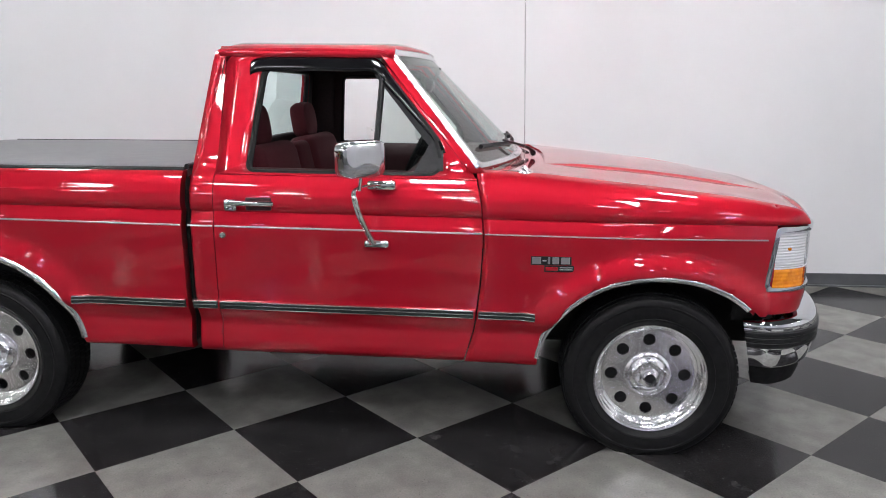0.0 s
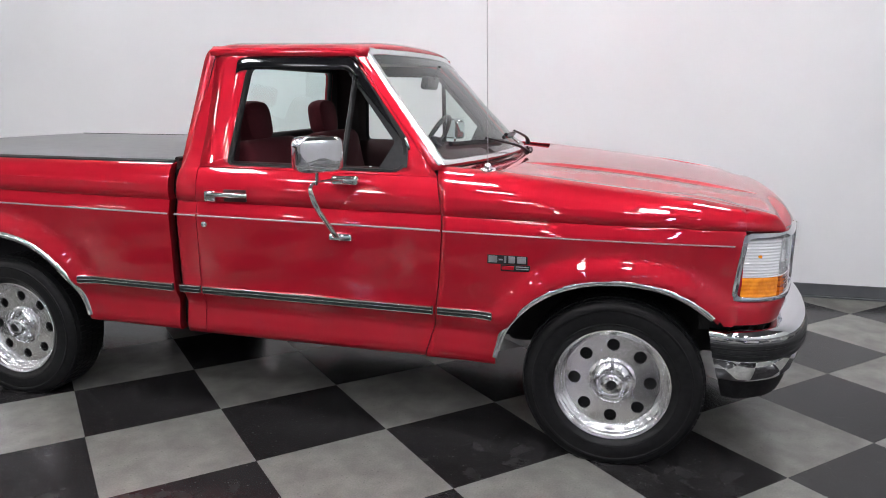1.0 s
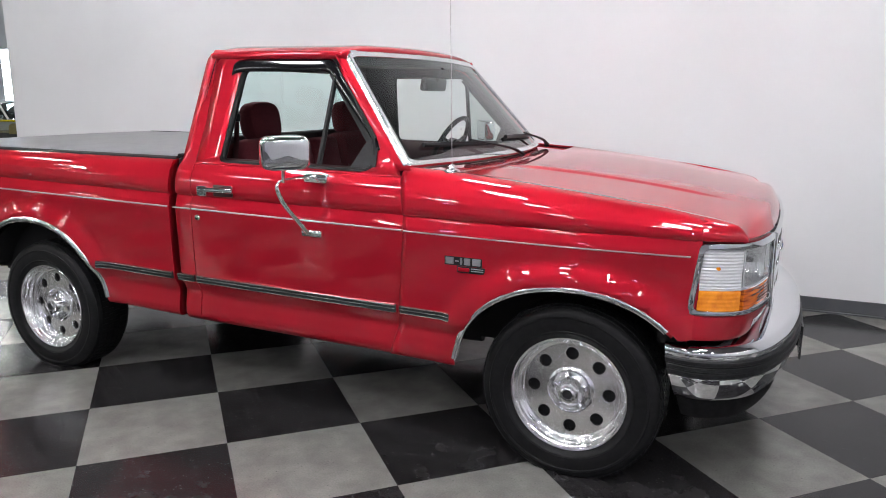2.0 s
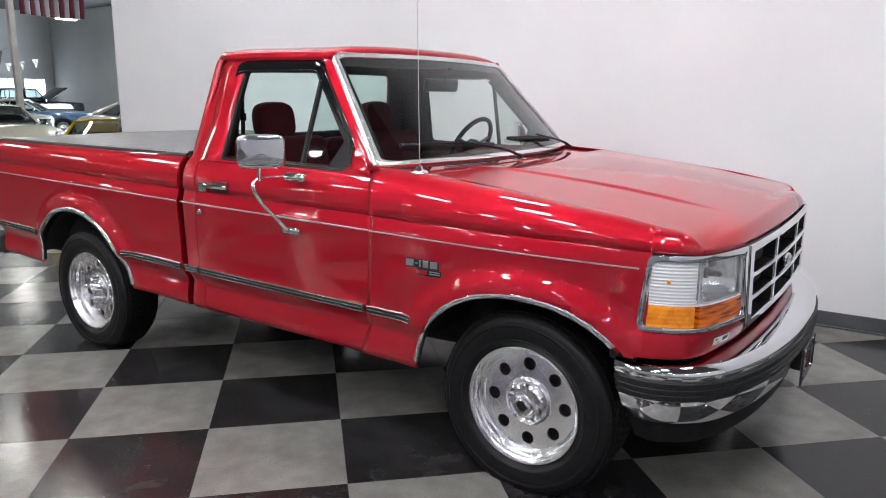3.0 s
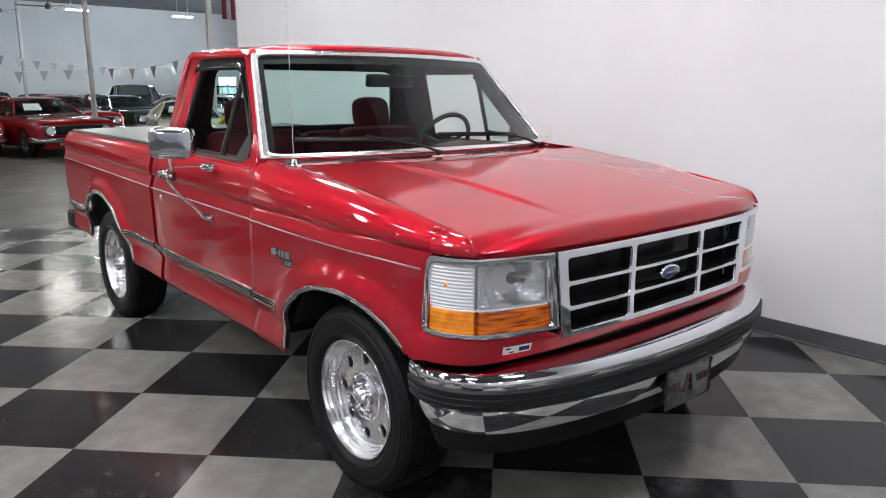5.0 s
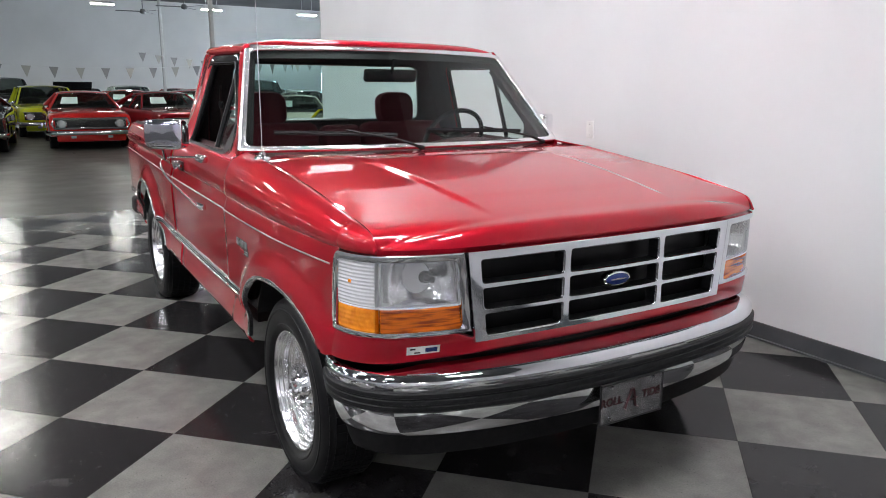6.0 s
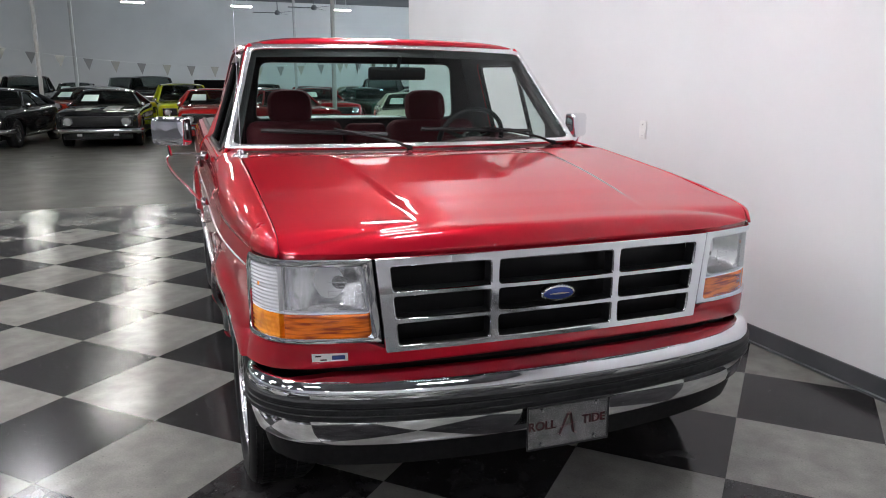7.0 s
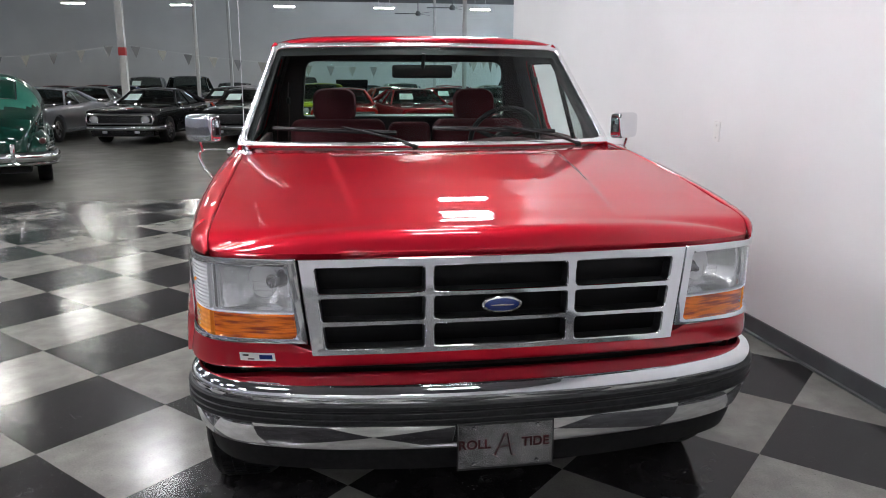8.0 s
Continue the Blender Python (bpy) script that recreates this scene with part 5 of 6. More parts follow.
    bmesh.ops.transform(body, matrix=pose(-1.03, -0.03, 1.572, 0, 10, 4), verts=body.verts)
    part("mirror_shell", body, BLACK, rm)
    part("mirror_stem", tube([(-1.02, -0.03, 1.58), (-0.985, -0.03, 1.64), (-0.98, -0.03, 1.66)], 0.010, 6), BLACK, rm)
    # belts hang by the rear pillars
    for s in (-1, 1):
        belt = new("seat_belt")
        belt.parent = truck
        part("webbing", tube([(-1.80, CY + s * 0.80, 1.52), (-1.79, CY + s * 0.815, 1.3), (-1.77, CY + s * 0.83, 1.0), (-1.75, CY + s * 0.82, 0.7)], 0.02, 6, squash=0.12), CLOTH, belt)
        part("belt_guide", bevel_box(-1.82, -1.78, CY + s * 0.80 - 0.02, CY + s * 0.80 + 0.02, 1.50, 1.55, 0.008), BLACK, belt)


def badge(s):
    ob = new("fender_badge")
    ob.parent = truck
    tagged(ob, "grey and red bar badge on the fender")
    y = CY + s * (half(-0.42, 0.85) + 0.002)

    def bar(x0, x1, z0, z1, mat, name, proud=0.004):
        part(name, bevel_box(x0, x1, y - (proud if s < 0 else 0.004), y + (proud if s > 0 else 0.004), z0, z1, 0.0015, 1), mat, ob)

    bar(-0.516, -0.350, 0.842, 0.881, BLACK, "badge_plate", 0.007)
    bar(-0.460, -0.338, 0.814, 0.842, BLACK, "badge_plate", 0.007)
    z0, z1 = 0.848, 0.876
    for x0, x1 in ((-0.510, -0.474), (-0.446, -0.437), (-0.428, -0.402), (-0.393, -0.358)):
        bar(x0, x1, z0, z1, BADGE_GREY, "badge_bar", 0.010)
    bar(-0.468, -0.452, z0 + 0.010, z0 + 0.016, BADGE_GREY, "badge_bar", 0.010)
    bar(-0.455, -0.405, 0.820, 0.836, RED, "badge_bar", 0.011)
    for z in (0.823, 0.832):
        bar(-0.398, -0.345, z, z + 0.004, BADGE_GREY, "badge_bar", 0.011)


both_sides(fender)
both_sides(door)
bed()
hood()
front_panel()
both_sides(headlight)
grille()
front_bumper()
cab()
for s in (-1, 1):
    t = new("fender_trim")
    t.parent = truck
    arch_trim(s, 0, t)
    strip(s, -0.703, 0.43, 0.966, 0.0085, 0.013, PINSTRIPE, t, "pinstripe", 30)
    moulding(s, -0.728, -0.492, t)
    badge(s)
both_sides(mirror)
for x, rear in ((0.0, False), (-2.967, True)):
    for s in (-1, 1):
        wheel(x, s, rear)
underbody()
interior()
seat_belt()
wiper(0.445, 0.075)
wiper(0.895, 0.50)
aerial = new("antenna")
aerial.parent = truck
part("antenna_base", lathe([(0.0, 0.03), (0.012, 0.026), (0.016, 0.012), (0.032, 0.006), (0.036, 0.0), (0.036, -0.01)], (0, 0, 0), 20), CHROME, aerial).matrix_basis = pose(-0.545, -0.897, 1.208, 90, 0, 0)
part("antenna_mast", tube([(-0.545, -0.897, 1.23), (-0.56, -0.893, 2.0)], 0.0017, 6), POLISHED, aerial)
dec = new("bumper_sticker")
dec.parent = truck
ys = -0.755


def panel_patch(y0, y1, z0, z1, proud, n=6):
    rows = []
    for z in steps(z0, z1, 4):
        dn = float(np.interp(z, [q[0] for q in PANEL], [q[1] for q in PANEL])) + proud
        row = []
        for y in steps(y0, y1, n):
            out = front_normal(y) * ((dn - proud) * panel_lean(y) + proud)
            row.append((nose(y) + out.x, CY + y + out.y, z))
        rows.append(row)
    return sheet(rows)


part("sticker_sheet", panel_patch(ys - 0.054, ys + 0.054, 0.673, 0.702, 0.0030), WHITE, dec, "white decal", smooth=False)
part("sticker_oval", panel_patch(ys + 0.006, ys + 0.046, 0.679, 0.695, 0.0038), BLUE_OVAL, dec, smooth=False)
part("sticker_mark", panel_patch(ys - 0.044, ys - 0.026, 0.690, 0.696, 0.0038), BLACK, dec, smooth=False)
part("sticker_bar", panel_patch(ys - 0.030, ys - 0.010, 0.677, 0.682, 0.0038), CRIMSON, dec, smooth=False)


# ---- the other cars in the hall ----
TINT = glass_material("dark_car_glass", (0.42, 0.46, 0.45), 0)
CARD = material("pale_price_card", (0.55, 0.70, 0.66), 0.6)
LAMP_GLASS = material("round_lamp_glass", (0.38, 0.39, 0.40), 0.1, 0.3, 1.0)
CAR_INSIDE = material("dark_car_inside", (0.03, 0.022, 0.02), 0.8)


def car_wheel_meshes():
    made = []
    for prof, mat, turns in (([(0.20, -0.10), (0.30, -0.10), (0.325, -0.085), (0.33, 0.08), (0.315, 0.10), (0.21, 0.095)], RUBBER, 28),
                             ([(0.21, 0.092), (0.20, 0.10), (0.18, 0.07), (0.10, 0.05), (0.05, 0.075), (0.0, 0.08)], POLISHED, 20)):
        bm = lathe(prof, turns=turns)
        bmesh.ops.recalc_face_normals(bm, faces=bm.faces)
        me = bpy.data.meshes.new("car_wheel")
        for f in bm.faces:
            f.smooth = True
        bm.to_mesh(me)
        bm.free()
        me.materials.append(mat)
        made.append(me)
    return made


WHEEL_MESHES = car_wheel_meshes()
STATIONS = {  # x, half width, underside, shoulder
    "coupe": [(0.0, 0.82, 0.42, 0.77), (-0.05, 0.88, 0.36, 0.82), (-0.35, 0.91, 0.28, 0.86), (-1.35, 0.92, 0.22, 0.90), (-2.5, 0.92, 0.22, 0.91), (-3.5, 0.95, 0.24, 0.96), (-4.3, 0.91, 0.32, 0.92), (-4.62, 0.82, 0.42, 0.80)],
    "sports": [(0.0, 0.60, 0.38, 0.56), (-0.06, 0.74, 0.30, 0.64), (-0.5, 0.88, 0.24, 0.83), (-1.4, 0.86, 0.20, 0.84), (-2.4, 0.88, 0.20, 0.85), (-3.4, 0.92, 0.22, 0.91), (-4.2, 0.84, 0.34, 0.82), (-4.45, 0.72, 0.42, 0.72)],
    "truck": [(0.0, 0.86, 0.50, 0.98), (-0.05, 0.92, 0.45, 1.04), (-0.6, 0.95, 0.40, 1.08), (-1.3, 0.96, 0.38, 1.12), (-2.6, 0.96, 0.38, 1.12), (-3.9, 0.95, 0.40, 1.10), (-4.8, 0.93, 0.48, 1.08), (-4.9, 0.90, 0.55, 1.04)],
}
CABINS = {  # front base, front top, rear top, rear base, roof height, base and top half widths
    "coupe": (-1.38, -2.00, -3.02, -3.85, 1.32, 0.80, 0.58),
    "sports": (-1.45, -2.0, -2.7, -3.6, 1.25, 0.74, 0.54),
    "low": (-1.45, -1.85, -2.7, -3.6, 1.15, 0.74, 0.62),
    "truck": (-1.35, -1.72, -2.55, -2.72, 1.72, 0.88, 0.72),
    "wagon": (-1.42, -1.98, -4.2, -4.5, 1.45, 0.82, 0.64),
    "crew": (-1.75, -2.2, -4.1, -4.4, 1.76, 0.90, 0.76),
}


def hall_car(label, color, kind="coupe", place=(0, 0), turn=0.0, cabin=None, top=None, stripes=None, card=True, open_top=False, hood_up=False, metal=0.3, front="rings"):
    """A parked car: nose at its origin, facing +x."""
    ob = thing("car", label, "car", "cars parked in the hall")
    shell = paint("car_paint", color, metal)
    roof_paint = paint("car_roof_paint", top, metal) if top else shell
    stations, cab_key = STATIONS[kind], cabin or kind
    knots = [-q[0] for q in stations]
    length = knots[-1]
    axles = (-0.86, -length + 1.02)

    def shape(x, n):
        vals = [float(np.interp(min(length, max(0.0, -x + d)), knots, [q[n] for q in stations])) for d in (-0.16, -0.08, 0.0, 0.08, 0.16)]
        return sum(vals) / 5 if 0.2 < -x < length - 0.2 else vals[2]

    xs = set([0.0, -0.02, -0.05, -0.1, -0.2, -0.3, -0.4] + [-length, -length + 0.06, -length + 0.16, -length + 0.3])
    xs.update(steps(-1.35, -length + 1.5, 10))
    for cx in axles:
        xs.update(cx + 0.40 * math.cos(math.pi * k / 16) for k in range(17))
        xs.update((cx + 0.401, cx - 0.401))
    rows = []
    for x in sorted(xs, reverse=True):
        w, lo, hi = shape(x, 1), shape(x, 2), shape(x, 3)
        mid = (lo + hi) / 2
        sec = [(0.0, hi + 0.040), (0.30 * w, hi + 0.038), (0.55 * w, hi + 0.030), (0.74 * w, hi + 0.018), (0.86 * w, hi + 0.006), (0.93 * w, hi - 0.012), (0.968 * w, hi - 0.045),
               (0.985 * w, hi - 0.10), (0.997 * w, mid + 0.09), (w, mid + 0.03), (0.996 * w, mid - 0.02), (0.985 * w, lo + 0.13), (0.965 * w, lo + 0.05), (0.92 * w, lo), (0.70 * w, lo), (0.0, lo)]
        half_row = []
        for y, z in sec:
            for cx in axles:
                r = abs(x - cx)
                if r < 0.4001 and y > 0.75 * w:
                    z = max(z, 0.30 + 0.40 * math.sqrt(max(0.0, 1 - (r / 0.4001) ** 2)))
            half_row.append((y, min(z, hi + 0.04)))
        rows.append([(x, -y, z) for y, z in half_row] + [(x, y, z) for y, z in reversed(half_row[1:-1])])
    bm = sheet(rows, close_v=True)
    n = len(rows[0])
    first, last = list(bm.verts)[:n], list(bm.verts)[-n:]
    bm.faces.new(first)
    bm.faces.new(last)
    part("body", bm, shell, ob, angle=40, doubles=0.0004)
    f0, f1, r1, r0, zt, wb, wt = CABINS[cab_key]
    zb = shape(f0, 3) + 0.01
    zr = shape(r0, 3) + 0.01
    vs = steps(-1, 1, 13)
    curve = {
        "a": [(f0 - 0.17 * v * v, wb * v, zb + 0.02 * (1 - v * v)) for v in vs],
        "b": [(f1 - 0.11 * v * v, wt * v, zt - 0.045 * v * v - 0.015) for v in vs],
        "c": [(r1 + 0.10 * v * v, wt * v, zt - 0.045 * v * v - 0.015) for v in vs],
        "d": [(r0 + 0.16 * v * v, wb * v, zr + 0.02 * (1 - v * v)) for v in vs],
    }

    def between(p, q, t):
        return [tuple(i + (j - i) * t for i, j in zip(m, o)) for m, o in zip(curve[p], curve[q])]

    part("windshield", sheet([between("a", "b", t) for t in steps(0, 1, 5)]), TINT, ob)
    frame_line = curve["a"] + curve["b"][::-1]
    part("windshield_trim", tube(frame_line, 0.016, 6, close=True), shell if open_top else CHROME, ob)
    if not open_top:
        part("rear_window", sheet([between("c", "d", t) for t in steps(0, 1, 5)]), TINT, ob)
        roof_rows = []
        for t in steps(0, 1, 9):
            row = between("b", "c", t)
            crown = 0.035 * math.sin(math.pi * t)
            row = [(x, y, z + crown + 0.006) for x, y, z in row]
            (xa, ya, za), (xz, yz, zz) = row[0], row[-1]
            roof_rows.append([(xa, ya - 0.025, za - 0.035)] + row + [(xz, yz + 0.025, zz - 0.035)])
        thick(part("roof", sheet(roof_rows), roof_paint, ob, angle=60), 0.018, 0)
        for s, k in ((-1, 0), (1, -1)):
            glass = [[curve["a"][k], between("a", "b", 0.5)[k], curve["b"][k]]]
            far = [curve["d"][k], between("d", "c", 0.5)[k], curve["c"][k]]
            rows = [[tuple(i + (j - i) * t for i, j in zip(p, q)) for p, q in zip(glass[0], far)] for t in steps(0, 1, 7)]
            part("side_window", sheet(rows), TINT, ob)
            part("drip_rail", tube([(x, y + s * 0.028, z - 0.03) for x, y, z in (r[0 if k == 0 else -1] for r in [between("b", "c", t) for t in steps(0, 1, 6)])], 0.009, 6), CHROME, ob)
            mid_t = 0.48
            foot = [i + (j - i) * mid_t for i, j in zip(curve["a"][k], curve["d"][k])]
            head = [i + (j - i) * mid_t for i, j in zip(curve["b"][k], curve["c"][k])]
            part("pillar", tube([foot, head], 0.018, 6), roof_paint, ob)
            part("pillar", tube([curve["d"][k], between("d", "c", 0.5)[k], curve["c"][k]], lambda t: 0.09 - 0.045 * t, 8), roof_paint, ob)
    for k in (0, -1):
        part("pillar", tube([curve["a"][k], between("a", "b", 0.5)[k], curve["b"][k]], 0.027, 7), shell if open_top else roof_paint, ob)
    tub = [[(x, y, zb + 0.035 + (zr - zb) * (x - f0) / (r0 - f0)) for y in (-wb + 0.03, -wb * 0.5, 0.0, wb * 0.5, wb - 0.03)] for x in steps(f0 - 0.12, r0 + 0.12, 6)]
    part("cabin_floor", sheet(tub), CAR_INSIDE, ob, smooth=False)
    if not open_top:
        xs_seat = (f1 - 0.42, r1 + 0.05)
        for y in (-0.36, 0.36):
            part("seat", bevel_box(xs_seat[0] - 0.12, xs_seat[0], y - 0.25, y + 0.25, zb, zb + 0.19, 0.05, 2), CAR_INSIDE, ob)
        part("rear_seat", bevel_box(xs_seat[1] - 0.10, xs_seat[1] + 0.02, -wt * 0.9, wt * 0.9, zb, zb + 0.14, 0.04, 2), CAR_INSIDE, ob)
        part("steering_wheel", tube([(f1 + 0.02 + 0.08 * math.cos(a), 0.36 + 0.17 * math.sin(a), zb + 0.05 + 0.12 * math.cos(a)) for a in (2 * math.pi * k / 16 for k in range(16))], 0.012, 6, close=True), BLACK, ob)
    if open_top:
        for y in (-0.36, 0.36):
            part("seat", bevel_box(-2.75, -2.5, y - 0.27, y + 0.27, zb - 0.25, zb + 0.22, 0.06, 3), TAN, ob, "tan seat back")
    for s in (-1, 1):
        door_x = (f0 + f1) / 2 - 0.05
        part("side_mirror", bevel_box(door_x - 0.03, door_x + 0.05, s * (wb + 0.06) - 0.05, s * (wb + 0.06) + 0.05, zb, zb + 0.10, 0.02, 2), CHROME, ob)
        yw = s * (shape(-2.75, 1) + 0.004)
        part("door_handle", bevel_box(-2.83, -2.67, yw - 0.015, yw + 0.015, 0.74 if kind != "truck" else 0.92, 0.765 if kind != "truck" else 0.945, 0.006, 1), CHROME, ob)
        rocker = [(x, s * shape(x, 1) * 0.972, shape(x, 2) + 0.07) for x in steps(axles[0] - 0.5, axles[1] + 0.5, 6)]
        part("rocker_trim", tube(rocker, 0.014, 6), CHROME, ob)
    if card:
        q = lambda u, v: tuple((f0 + (f1 - f0) * v + 0.03 - 0.12 * u * u if k == 0 else ((wb + (wt - wb) * v) * u if k == 1 else zb + (zt - 0.03 - zb) * v + 0.035)) for k in range(3))
        for u0, u1, mat in ((-0.74, -0.22, CARD),):
            thick(part("price_card", sheet([[q(u, v) for u in steps(u0, u1, 4)] for v in (0.26, 0.66)]), mat, ob, "pale card at the windshield", smooth=False), 0.004, 0)
    # nose: recessed grille with bars, round lamps, blade bumper
    w0, lo0, hi0 = stations[0][1], stations[0][2], stations[0][3]
    zc = (lo0 + hi0) / 2 + 0.02
    gz0, gz1 = zc - 0.085, zc + 0.085
    part("grille", bevel_box(-0.03, 0.014, -w0 * 0.92, w0 * 0.92, gz0 - 0.02, gz1 + 0.02, 0.012, 2), BLACK, ob)
    for k in range(4):
        z = gz0 + 0.02 + k * (gz1 - gz0 - 0.04) / 3
        part("grille_bar", boxes((0.012, 0.022, -w0 * 0.56, w0 * 0.56, z - 0.005, z + 0.005)), GREY_TRIM, ob, smooth=False)
    if front == "frame":
        gl = [(0.03, y, z) for y, z in ((-w0 * 0.95, gz0 - 0.02), (w0 * 0.95, gz0 - 0.02), (w0 * 1.0, zc), (w0 * 0.95, gz1 + 0.03), (-w0 * 0.95, gz1 + 0.03), (-w0 * 1.0, zc))]
        part("grille_surround", tube(gl, 0.032, 8, close=True, squash=1.0), CHROME, ob, "bright chrome surround")
    else:
        part("grille_surround", tube([(0.02, y, gz1 + 0.026) for y in (-w0 * 0.95, 0, w0 * 0.95)], 0.011, 6), CHROME, ob)
    for s in (-1, 1):
        ring = lathe([(0.085, 0.02), (0.09, 0.05), (0.10, 0.055), (0.112, 0.045), (0.118, 0.0)], (0, 0, 0), 22)
        lens = lathe([(0.0, 0.052), (0.04, 0.05), (0.07, 0.04), (0.088, 0.025)], (0, 0, 0), 22)
        for bm2, nm, mat in ((ring, "lamp_ring", CHROME), (lens, "headlamp", LAMP_GLASS)):
            bmesh.ops.transform(bm2, matrix=pose(0.0, s * w0 * 0.76, zc, 0, 0, -90), verts=bm2.verts)
            part(nm, bm2, mat, ob)
        part("turn_lamp", bevel_box(0.0, 0.05, s * w0 * 0.48 - 0.055, s * w0 * 0.48 + 0.055, lo0 - 0.14, lo0 - 0.08, 0.012, 2), LAMP_GLASS, ob)
    zb0 = lo0 - 0.01
    bp = smooth_path([(-0.42, -w0 - 0.12, zb0), (-0.12, -w0 - 0.10, zb0), (0.06, -w0 * 0.86, zb0), (0.11, 0, zb0), (0.06, w0 * 0.86, zb0), (-0.12, w0 + 0.10, zb0), (-0.42, w0 + 0.12, zb0)], 5)
    part("front_bumper", tube(bp, 0.03, 10, squash=1.7), CHROME, ob)
    part("valance", bevel_box(-0.25, -0.01, -w0 * 0.9, w0 * 0.9, 0.20, lo0 + 0.03, 0.03, 2), shell, ob)
    xr, wr = stations[-1][0], stations[-2][1]
    bp = smooth_path([(xr + 0.45, -wr - 0.05, zb0), (xr + 0.05, -wr - 0.01, zb0), (xr - 0.10, -wr * 0.7, zb0), (xr - 0.13, 0, zb0), (xr - 0.10, wr * 0.7, zb0), (xr + 0.05, wr + 0.01, zb0), (xr + 0.45, wr + 0.05, zb0)], 5)
    part("rear_bumper", tube(bp, 0.032, 8, squash=1.7), CHROME, ob)
    for s in (-1, 1):
        part("tail_light", bevel_box(xr - 0.02, xr + 0.06, s * wr * 0.68 - 0.07, s * wr * 0.68 + 0.07, 0.66, 0.76, 0.02), CRIMSON, ob)
    if stripes:
        stripe_paint = material("stripe_paint", stripes, 0.4, 0, 1.0)
        for yc in (-0.30, 0.30):
            rows = []
            for x in steps(-0.12, f0 + 0.05, 14):
                w, hi = shape(x, 1), shape(x, 3)
                rows.append([(x, yc + d, hi + 0.043 - 0.012 * (abs(yc + d) / (0.55 * w)) ** 2) for d in (-0.17, -0.08, 0.0, 0.08, 0.17)])
            part("stripe", sheet(rows), stripe_paint, ob, "broad painted stripe")
    if hood_up:
        lid = bevel_box(-1.15, 0.0, -0.66, 0.66, -0.035, 0.015, 0.015, 2)
        bmesh.ops.transform(lid, matrix=pose(f0 + 0.10, 0, zb + 0.06) @ pose(0, 0, 0, 0, -33, 0) @ pose(1.15, 0, 0), verts=lid.verts)
        part("raised_hood", lid, shell, ob)
    for x in axles:
        for s in (-1, 1):
            wh = new("wheel")
            wh.parent = ob
            wh.matrix_basis = pose(x, s * (shape(x, 1) - 0.135), 0.33, 0, 0, 180 if s < 0 else 0)
            for me, nm in zip(WHEEL_MESHES, ("tyre", "rim")):
                o = new(nm, me)
                o.parent = wh
    part("underside", boxes((xr + 0.3, -0.2, -w0 * 0.8, w0 * 0.8, 0.20, 0.62)), UNDER, ob, smooth=False)
    ob.matrix_basis = pose(place[0], place[1], -0.004, 0, 0, turn)
    return ob


TAN = material("tan_leather", (0.42, 0.32, 0.14), 0.6)
Xn = -16.1
hall_car("glossy black muscle coupe with a chrome grille surround", (0.012, 0.012, 0.014), "coupe", (Xn, -5.62), -9, front="frame")
hall_car("black fastback coupe with two broad white hood stripes", (0.012, 0.013, 0.014), "coupe", (Xn, -2.87), -3, stripes=(0.6, 0.6, 0.56))
hall_car("bright red coupe with round headlamps and black grille", (0.42, 0.02, 0.018), "coupe", (Xn - 0.5, -0.22), -1, front="frame")
hall_car("dark red muscle coupe with a chrome nose", (0.22, 0.008, 0.014), "coupe", (Xn - 0.2, 2.10), 9)
hall_car("cream white sports coupe with a low hood", (0.60, 0.60, 0.50), "sports", (-14.6, 4.3), -14, card=True)
hall_car("yellow open convertible with a tan seat", (0.55, 0.42, 0.01), "sports", (-8.2, 2.19), -40, cabin="low", open_top=True, card=False)
hall_car("pale blue hardtop with a white roof", (0.10, 0.19, 0.33), "coupe", (-24.9, 11.9), 52, top=(0.55, 0.56, 0.54), card=False)
hall_car("black crew-cab pickup with its hood raised", (0.012, 0.013, 0.015), "truck", (-37.0, 18.05), 90, cabin="crew", card=False, hood_up=True)
hall_car("white coupe with dark windows", (0.6, 0.6, 0.58), "coupe", (-14.5, 8.95), 2, card=False)
hall_car("silver grey fastback coupe", (0.22, 0.23, 0.25), "coupe", (-16.3, -8.3), -3, metal=0.6, card=False)
hall_car("black and red coupe with a red flank", (0.35, 0.03, 0.015), "coupe", (-21.6, -4.25), -8, top=(0.02, 0.02, 0.02))
hall_car("mustard gold coupe with wide wheels", (0.33, 0.25, 0.015), "coupe", (-23.6, -1.95), 35, top=(0.45, 0.46, 0.44), card=False)
hall_car("yellow-green wagon with a pale roof", (0.36, 0.40, 0.02), "coupe", (-21.4, -0.75), 3, cabin="wagon", card=False)
hall_car("orange-red coupe with a chrome grille", (0.50, 0.07, 0.02), "coupe", (-22.2, 1.75), 4, top=(0.30, 0.04, 0.02))
hall_car("deep red coupe with a pale windshield card", (0.30, 0.01, 0.015), "coupe", (-21.6, 3.90), 8)
hall_car("dark green coupe with bright trim", (0.02, 0.05, 0.04), "coupe", (-22.4, 6.1), 10, card=False)
hall_car("grey coupe with bright trim", (0.18, 0.19, 0.20), "coupe", (-21.6, -8.35), 8, front="frame")
hall_car("white and black sports coupe", (0.55, 0.56, 0.56), "sports", (-22.5, -6.3), 4, card=False)
hall_car("silver blue sedan parked among coupes", (0.16, 0.20, 0.24), "coupe", (-22.3, -10.6), 6)
hall_car("dark hot rod with a tall cab", (0.02, 0.02, 0.022), "truck", (-28.5, -2.0), 0, card=False)
hall_car("teal coupe with a white roof", (0.02, 0.22, 0.22), "coupe", (-28.8, -4.2), 0, top=(0.5, 0.5, 0.5))
